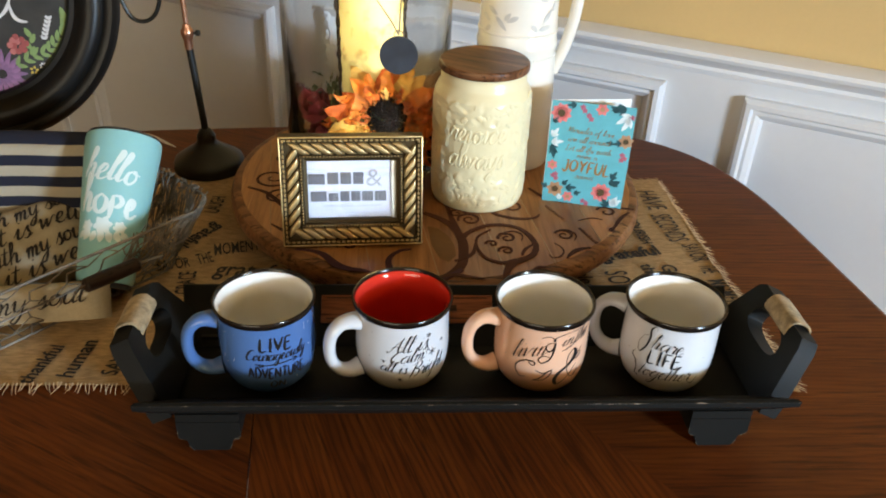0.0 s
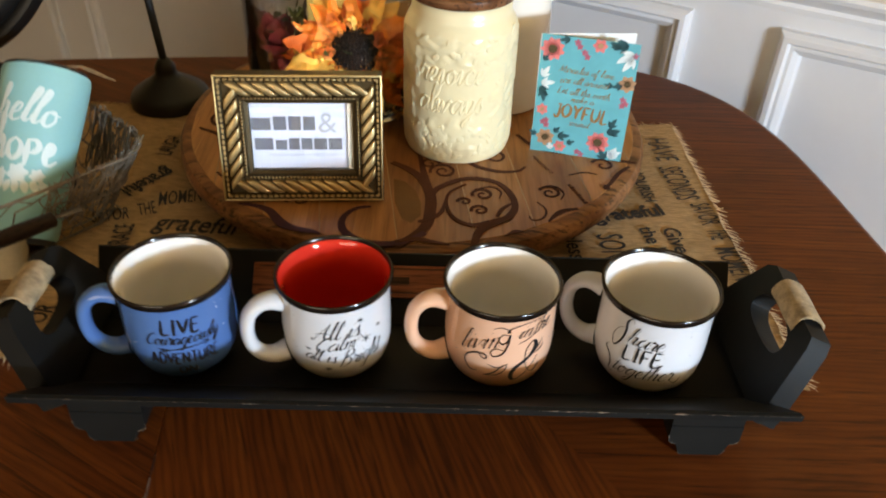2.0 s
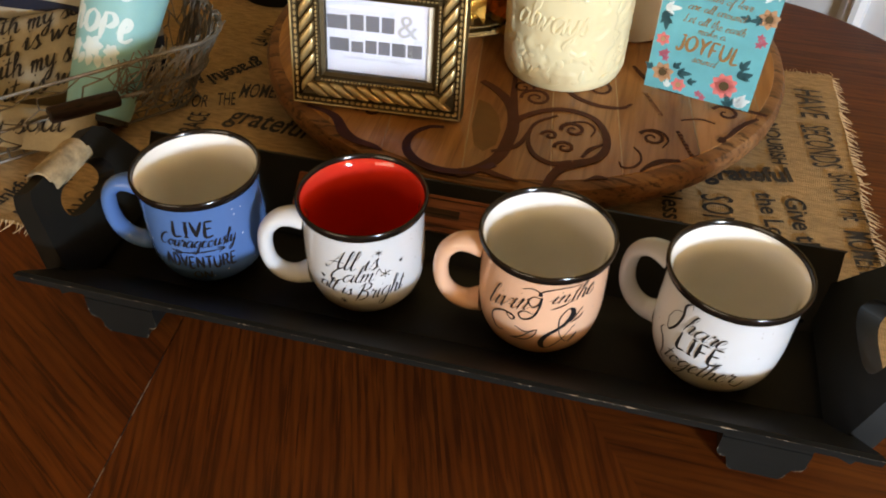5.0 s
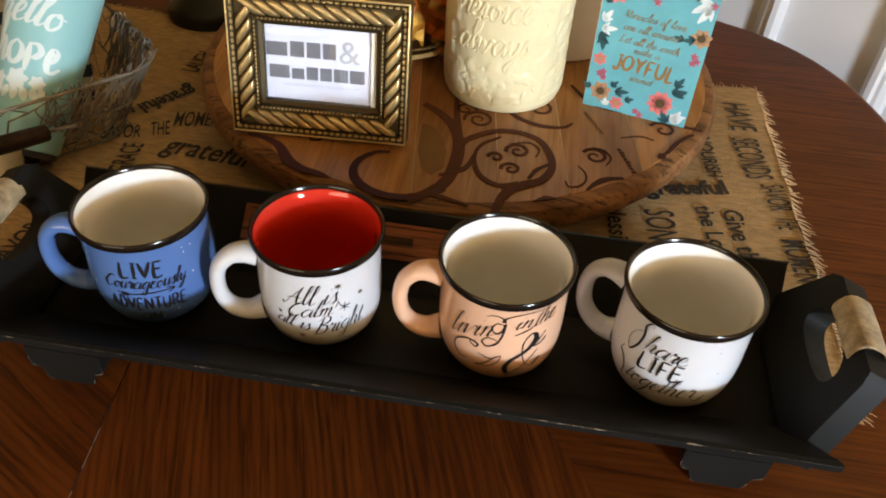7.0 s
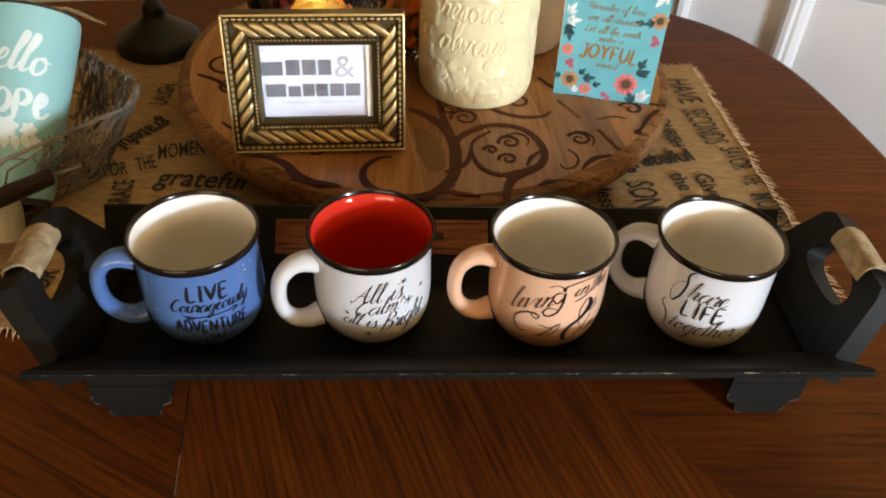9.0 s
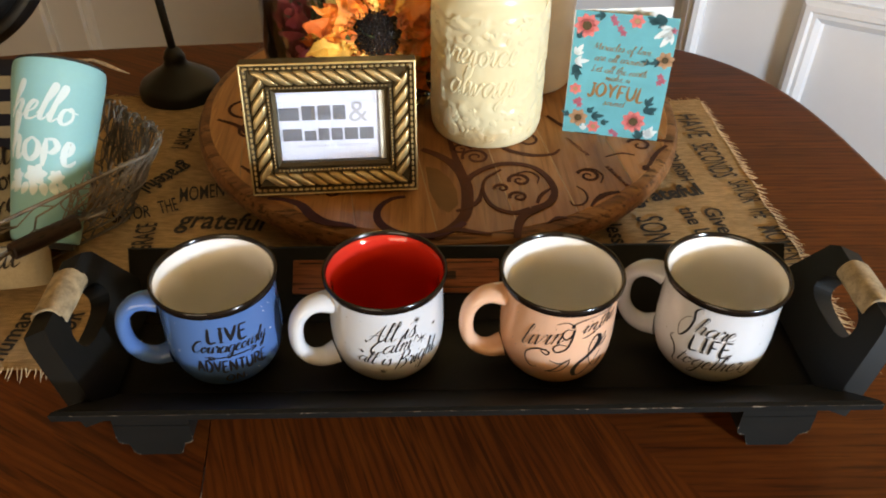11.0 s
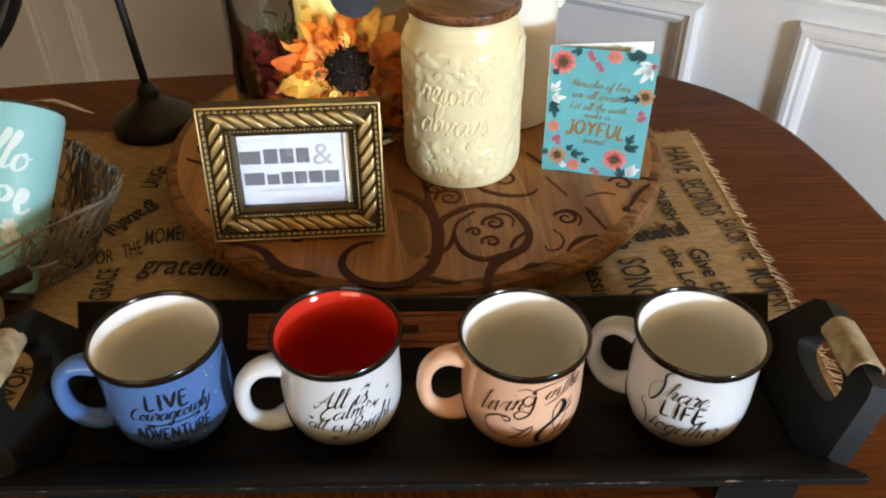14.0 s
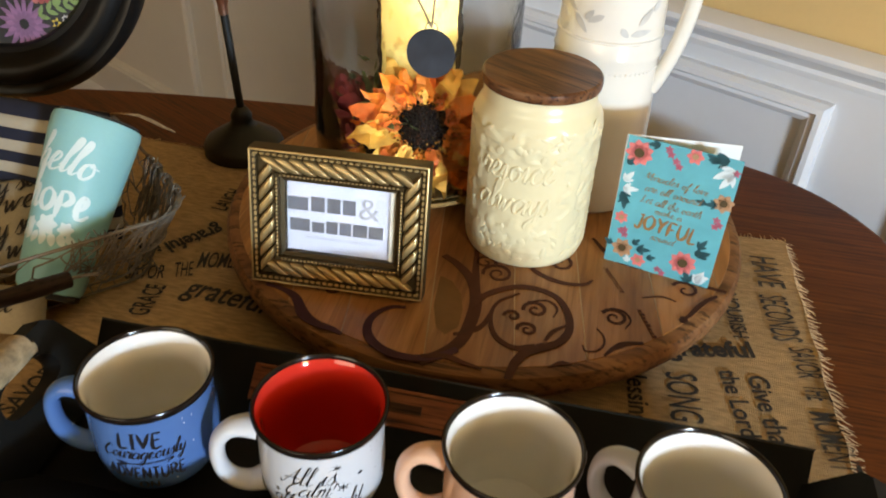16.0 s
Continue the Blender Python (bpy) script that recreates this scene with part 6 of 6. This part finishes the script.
tagged(part("wire_tangle", bm, wire, basket, "loose tangled wire ends"), kind="stuff")
# small coils that bind the mesh to the rim by the corner
for k in range(3):
    part("binding_coil", tube([(-BL / 2 + 0.0045 * math.cos(1.05 * i), BW / 2 - 0.045 - 0.022 * k + 0.0012 * i, BZ1 + 0.0045 * math.sin(1.05 * i)) for i in range(9)], 0.0009, 5), wire, basket)
inv = BASK.inverted()
h0, h1 = inv @ Vector((-0.2590, 0.6710, 0.8110)), inv @ Vector((-0.2910, 0.6260, 0.8160))
hd = (h1 - h0).normalized()
grip = part("handle_grip", tube([h0, h0 + hd * 0.001, h0 + (h1 - h0) * 0.5, h1 - hd * 0.001, h1], [0.0058, 0.0068, 0.0072, 0.0068, 0.0058], 14), grip_wood, basket, "dark turned wooden grip")
part("handle_wire", tube(smooth_path([h0 + (h0 - h1) * 0.35 + Vector((0, 0.018, 0.010)), h0 - hd * 0.006, h0, h1, h1 + hd * 0.006, h1 + (h1 - h0) * 0.35 + Vector((0, 0.018, 0.008))], 5), 0.0014, 6), wire, basket)

# tumbler lying back against the towels
b0, b1 = Vector((-0.3030, 0.692, 0.7750)), Vector((-0.2965, 0.790, 0.8810))
ax = (b1 - b0).normalized()
TUM = Matrix.Translation(b0) @ ax.to_track_quat("Z", "Y").to_matrix().to_4x4() @ rz(0)
tum = thing("tumbler", "mint green steel tumbler lettered white, leaning in the basket", "tumbler", TUM)
HT = (b1 - b0).length + 0.004
TP = [(0.0, -0.002), (0.0250, -0.002), (0.0265, 0.0), (0.0272, 0.004), (0.0368, HT - 0.016), (0.0371, HT - 0.004), (0.0363, HT)]
part("body", lathe(TP + [(0.0350, HT), (0.0345, HT - 0.004), (0, HT - 0.004)], 72), mint, tum)
part("base_ring", lathe([(0, -0.0075), (0.0250, -0.0075), (0.0258, -0.006), (0.0258, -0.0022), (0, -0.0022)], 48), smoke_lid, tum, "dark rubber foot")
part("lid", lathe([(0, HT + 0.003), (0.0320, HT + 0.001), (0.0337, HT + 0.0028), (0.0352, HT + 0.0028), (0.0357, HT + 0.001), (0.0353, HT + 0.0003), (0, HT + 0.0003)], 64), smoke_lid, tum, "dark smoked lid")
tum_r = profile_radius(TP[2:])
# the side of the tumbler that faces up and towards the room
eye_dir = TUM.to_3x3().inverted() @ Vector((0.34, -0.70, 0.40))
FACE = math.degrees(math.atan2(eye_dir.y, eye_dir.x)) + 77
for words, z, size, width, shift, caps in (("hello", 0.097, 0.0150, 0.058, -0.003, False), ("hOPe", 0.064, 0.0185, 0.057, -0.002, True)):
    b = handwriting(words, size, width, 0.28 if not caps else 0.10, 0.27, caps, 0.04, 0.45, 0.00012, 4)
    for v in b.verts:
        v.co.x += shift
        v.co.y += z - v.co.x * 0.10
    part("lettering", wrap(b, tum_r, 0.0, radians(FACE)), letter_white, tum, "white brushed words")
rnd = random.Random(3)
for cx, cz, r in ((-0.004, 0.052, 0.0095), (0.012, 0.051, 0.0065), (-0.020, 0.051, 0.0065)):
    bm = bmesh.new()
    for i in range(6):
        leaf(r, r * 0.7, mv(cx, cz - 0.05, 0) @ rz(60 * i + 10), bm, 0, 0.0001, 5)
    part("printed_blossom", wrap(bm, tum_r, 0.05, radians(FACE)), letter_white, tum, "white printed blossom")
for i in range(7):
    bm = leaf(0.011, 0.006, mv(-0.022 + 0.006 * i, -0.004, 0) @ rz(-150 + 18 * i), None, 0, 0.0001, 5)
    part("printed_leaf", wrap(bm, tum_r, 0.05, radians(FACE)), letter_white, tum)


# striped towel standing folded at the back of the basket
ST = mv(-0.4175, 0.790, T + 0.012) @ rz(2) @ rx(-10)
stripe_cloth = thing("striped_towel", "folded navy and cream striped towel standing in basket", "towel", ST)


def cloth_sheet(w, h, thick, bow, z0=0.0, z1=None, seedling=0):
    """A standing fold of cloth, w wide, from height z0 to z1, softly bowed."""
    bm = bmesh.new()
    z1 = h if z1 is None else z1
    nx, nz = 30, max(2, int((z1 - z0) / 0.006))
    sides = []
    for sgn in (-1, 1):
        rows = []
        for j in range(nz + 1):
            z = z0 + (z1 - z0) * j / nz
            row = []
            for i in range(nx + 1):
                x = -w / 2 + w * i / nx
                d = bow * math.sin(x * 18 + seedling) * 0.4 + bow * noise.noise(Vector((x * 16, z * 12, seedling)))
                edge = math.sqrt(max(0.02, 1 - (abs(x) / (w / 2)) ** 6)) * math.sqrt(max(0.02, 1 - (z / h) ** 10))
                row.append(bm.verts.new((x, d + sgn * thick / 2 * edge, z)))
            rows.append(row)
        sides.append(rows)
    for s_, rows in enumerate(sides):
        for j in range(nz):
            for i in range(nx):
                f = (rows[j][i], rows[j][i + 1], rows[j + 1][i + 1], rows[j + 1][i])
                bm.faces.new(f if s_ == 0 else f[::-1])
    a, b = sides
    for j in range(nz):
        bm.faces.new((a[j][0], a[j + 1][0], b[j + 1][0], b[j][0]))
        bm.faces.new((a[j + 1][nx], a[j][nx], b[j][nx], b[j + 1][nx]))
    for i in range(nx):
        bm.faces.new((a[nz][i], a[nz][i + 1], b[nz][i + 1], b[nz][i]))
        bm.faces.new((a[0][i + 1], a[0][i], b[0][i], b[0][i + 1]))
    bmesh.ops.recalc_face_normals(bm, faces=bm.faces)
    return bm


H = 0.124
step = H / 11
for k in range(11):
    part("stripe", cloth_sheet(0.240, H, 0.030, 0.006, step * k, step * (k + 1), 3), navy if k % 2 == 0 else cream_cloth, stripe_cloth, "navy stripe" if k % 2 == 0 else "cream stripe", sharp=80)


def scripted(th, lines, w, h, thick, bow, seedling, size):
    """Script printed on the front of a standing cloth."""
    for words, z, width, x0 in lines:
        b = handwriting(words, size, width, 0.16, 0.21, False, 0.14, 0.35, 0.0001, len(words))
        for v in b.verts:
            x, zz = v.co.x + x0, z + v.co.y + v.co.x * 0.10
            d = bow * math.sin(x * 18 + seedling) * 0.4 + bow * noise.noise(Vector((x * 16, zz * 12, seedling)))
            edge = math.sqrt(max(0.02, 1 - (abs(x) / (w / 2)) ** 6)) * math.sqrt(max(0.02, 1 - (min(zz, h) / h) ** 10))
            v.co = Vector((x, d - thick / 2 * edge - 0.0012, zz))
        part("lettering", b, ink, th, "black script words")


# the folded towel lies on a slope, its lines of script running up towards the corner of the basket
tx = Vector((0.850, 0.515, 0.090)).normalized()
tz = Vector((-0.30, 0.86, 0.45))
tz = (tz - tx * tz.dot(tx)).normalized()
ty = tz.cross(tx)
TW = Matrix((tx, ty, tz)).transposed().to_4x4()
TW.translation = Vector((-0.364, 0.788, 0.8155)) - tx * 0.050 - tz * 0.082 + ty * 0.021
script_cloth = thing("script_towel", "folded cream cotton towel printed with black script", "towel", TW)
part("folded_fabric", cloth_sheet(0.128, 0.102, 0.042, 0.003, seedling=7), script_cotton, script_cloth, sharp=80)
scripted(script_cloth, [("with my soul", 0.0770, 0.112, 0.006), ("it is well", 0.0540, 0.094, 0.010), ("with my soul", 0.0290, 0.106, 0.004), ("it is well", 0.0050, 0.092, 0.010)], 0.128, 0.102, 0.042, 0.003, 7, 0.0130)
RL = mv(-0.372, 0.645, T + 0.009) @ rz(8) @ rx(-30)
roll_cloth = thing("script_towel", "rolled cream cotton towel printed with black script", "towel", RL)
part("folded_fabric", cloth_sheet(0.17, 0.036, 0.034, 0.004, seedling=2), script_cotton, roll_cloth, sharp=80)
scripted(roll_cloth, [("with my soul", 0.011, 0.14, 0.0)], 0.17, 0.036, 0.034, 0.004, 2, 0.0105)

# slim wooden spreader laid over the striped towel, its tip past the tumbler
spread = thing("wooden_spreader", "slim pale wooden spreader resting on striped towel", "utensil")
part("blade", tube([(-0.291, 0.842, 0.8705), (-0.283, 0.848, 0.8635), (-0.275, 0.855, 0.8545), (-0.267, 0.862, 0.8465)], [0.0016, 0.0020, 0.0016, 0.0005], 10, squash=0.5, up=(0, 0, 1)), spreader_wood, spread)
part("handle", tube(smooth_path([(-0.291, 0.842, 0.8702), (-0.305, 0.832, 0.8740), (-0.322, 0.815, 0.8755)], 6), 0.0014, 8), spreader_wood, spread)

# ---- iron stand ----
stand = thing("display_stand", "black iron display stand with round foot and copper rod", "stand", mv(-0.2720, 1.0060, T))
part("foot", lathe([(0, 0), (0.0435, 0), (0.0460, 0.003), (0.0462, 0.012), (0.0440, 0.017), (0.0400, 0.020), (0.0300, 0.027), (0.0190, 0.034), (0.0135, 0.039), (0.0120, 0.044), (0.0125, 0.048), (0.0100, 0.053), (0.0065, 0.058), (0, 0.060)], 56), iron, stand)
part("pole", tube([(0, 0, 0.056), (-0.0065, 0, 0.166)], 0.0045, 14), iron, stand)
part("collar", lathe([(0, 0.164), (0.0047, 0.164), (0.0052, 0.168), (0.0050, 0.174), (0.0068, 0.180), (0.0080, 0.184), (0.0076, 0.188), (0.0050, 0.191), (0.0042, 0.195), (0, 0.196)], 28), copper, stand, "copper coloured collar", mv(-0.0068, 0, 0))
part("thumb_screw", tube([(0.005, -0.001, 0.184), (0.011, -0.002, 0.185), (0.0115, -0.002, 0.185), (0.0155, -0.0026, 0.1855)], [0.0014, 0.0014, 0.0038, 0.0036], 10), iron, stand, "small black thumb screw", mv(-0.0068, 0, 0))
part("rod", tube([(-0.0068, 0, 0.19), (-0.0080, 0, 0.40)], 0.0030, 12), copper, stand, "slender copper rod")
hook = smooth_path([(0, 0, 0.37), (-0.02, 0.0, 0.365), (-0.024, 0, 0.30), (-0.026, 0, 0.236), (-0.034, 0, 0.208), (-0.050, 0, 0.197), (-0.066, 0, 0.204), (-0.076, 0, 0.235), (-0.078, 0, 0.26), (-0.07, 0, 0.28)], 8)
part("hook", tube(hook, 0.0026, 8), iron, stand, "black wire hook", mv(-0.0070, 0, 0))

# ---- round chalkboard ----
PR = 0.176
CB = mv(-0.526, 0.984, 0.982) @ rz(6) @ rx(-12)
board = thing("chalkboard_sign", "round black framed chalkboard drawn with coloured flowers", "sign", CB)
plate = lathe([(0, 0.004), (PR * 0.70, 0.004), (PR * 0.70, -0.006), (0, -0.006)], 80)
bmesh.ops.transform(plate, matrix=rx(90), verts=plate.verts)
slate_disc = part("chalk_face", plate, chalk_board, board, "grey-black chalk surface")
RP = [(PR * 0.665, -0.006), (PR * 0.665, 0.009), (PR * 0.685, 0.012), (PR * 0.715, 0.011), (PR * 0.735, 0.0145), (PR * 0.79, 0.021), (PR * 0.85, 0.023), (PR * 0.89, 0.018), (PR * 0.905, 0.014), (PR * 0.925, 0.0175), (PR * 0.965, 0.017), (PR * 0.985, 0.012), (PR, 0.004), (PR * 0.985, -0.008)]
ringm = lathe(RP, 112, closed=True)
bmesh.ops.transform(ringm, matrix=rx(90), verts=ringm.verts)
part("frame_ring", ringm, frame_black, board, "moulded black round frame", sharp=50)


def chalk(bm, x, z, turn, material, lift=0.0045):
    part("chalk_drawing", bm, material, slate_disc, "", mv(x, -lift, z) @ rx(90) @ rz(turn))


def chalk_flower(x, z, r, n, material, heart):
    for i in range(n):
        chalk(leaf(r, r * 0.34, None, None, 0, 0.0002, 6), x, z, 8 + 360 * i / n, material)
    bm = tube([(r * 0.2 * math.cos(i * 0.5236), r * 0.2 * math.sin(i * 0.5236), 0.0003) for i in range(12)], 0.0012, 5, True)
    chalk(bm, x, z, 0, heart, 0.0050)


def petal_flower(x, z, r, n, turn=0):
    """A full chalk bloom of rounded, hooked petals drawn in outline and fill."""
    for ring_, (k, q) in enumerate(((1.0, 0.15), (0.74, 0.15), (0.48, 0.16))):
        for i in range(n - 2 * ring_):
            t = turn + 360 * (i + 0.5 * ring_) / (n - 2 * ring_)
            chalk(leaf(r * k * 0.62, r * q, None, None, 0, 0.0002, 7), x + r * k * 0.36 * math.cos(radians(t)), z + r * k * 0.36 * math.sin(radians(t)), t, purple_chalk if ring_ != 1 else plum_chalk, 0.0045 + 0.0002 * ring_)


petal_flower(0.030, -0.094, 0.030, 17)
chalk_flower(0.067, -0.090, 0.0055, 5, yellow_chalk, slate)
chalk_flower(0.078, -0.085, 0.0045, 7, white_chalk, slate)
for i in range(14):                          # a rose of overlapping petals
    q = 0.0095 * math.sqrt(i / 14)
    chalk(leaf(0.0075, 0.0062, None, None, 0, 0.0002, 5), 0.053 + q * math.cos(i * 2.4), -0.060 + q * math.sin(i * 2.4), 137 * i + 90, red_chalk if i % 3 else rose_chalk, 0.0045 + 0.00012 * i)
stem = smooth_path([(0.048, -0.084), (0.068, -0.073), (0.086, -0.067), (0.098, -0.055), (0.109, -0.044), (0.112, -0.034)], 2)
for i, p in enumerate(stem[:-1]):
    d = math.degrees(math.atan2(stem[i + 1].y - p.y, stem[i + 1].x - p.x))
    for t in (38, -38):
        chalk(leaf(0.0125, 0.0044, None, None, 0, 0.0002, 6), p.x, p.y, d + t, green_chalk, 0.0045 + 0.0001 * (i % 3))
chalk(leaf(0.0200, 0.0070, None, None, 0, 0.0002, 6), 0.112, -0.036, 105, green_chalk)
for i in range(4):
    chalk(leaf(0.0120, 0.0056, None, None, 0, 0.0002, 6), 0.066 + 0.001 * i, -0.072 + 0.007 * i, 118 if i % 2 else 62, green_chalk, 0.0048)
for i in range(6):
    for t in (50, 125):
        chalk(leaf(0.0058, 0.0028, None, None, 0, 0.0002, 4), 0.084 + 0.0016 * i, -0.054 + 0.0046 * i, t, white_chalk)
bm = bmesh.new()
for knots in ([(0.036, -0.030), (0.046, -0.020), (0.052, -0.008)], [(0.050, -0.012), (0.053, -0.026), (0.059, -0.032), (0.068, -0.034)]):
    pts = smooth_path(knots, 8)
    pen_stroke(bm, pts, [0.0042 * (0.35 + 0.65 * math.sin(math.pi * (i + 0.5) / len(pts))) for i in range(len(pts))], 0, 0.0003)
bmesh.ops.recalc_face_normals(bm, faces=bm.faces)
chalk(bm, 0, 0, 0, white_chalk)
# wire easel that carries the sign
easel2 = thing("plate_easel", "bent brass wire easel under the round sign", "easel", mv(-0.655, 1.010, T))
bm = bmesh.new()
for s in (-1, 1):
    tube(smooth_path([(s * 0.06, -0.040, 0.080), (s * 0.06, -0.045, 0.062), (s * 0.06, -0.03, 0.052), (s * 0.06, 0.0, 0.050), (s * 0.06, 0.03, 0.002), (s * 0.045, 0.10, 0.002), (s * 0.03, 0.06, 0.16)], 6), 0.0025, 8, bm=bm)
tube([(-0.06, 0.03, 0.004), (0.06, 0.03, 0.004)], 0.0022, 8, bm=bm)
part("wire_frame", bm, plain("brass_wire", (0.36, 0.24, 0.08), 0.35, 0.9, vary=0.2), easel2)
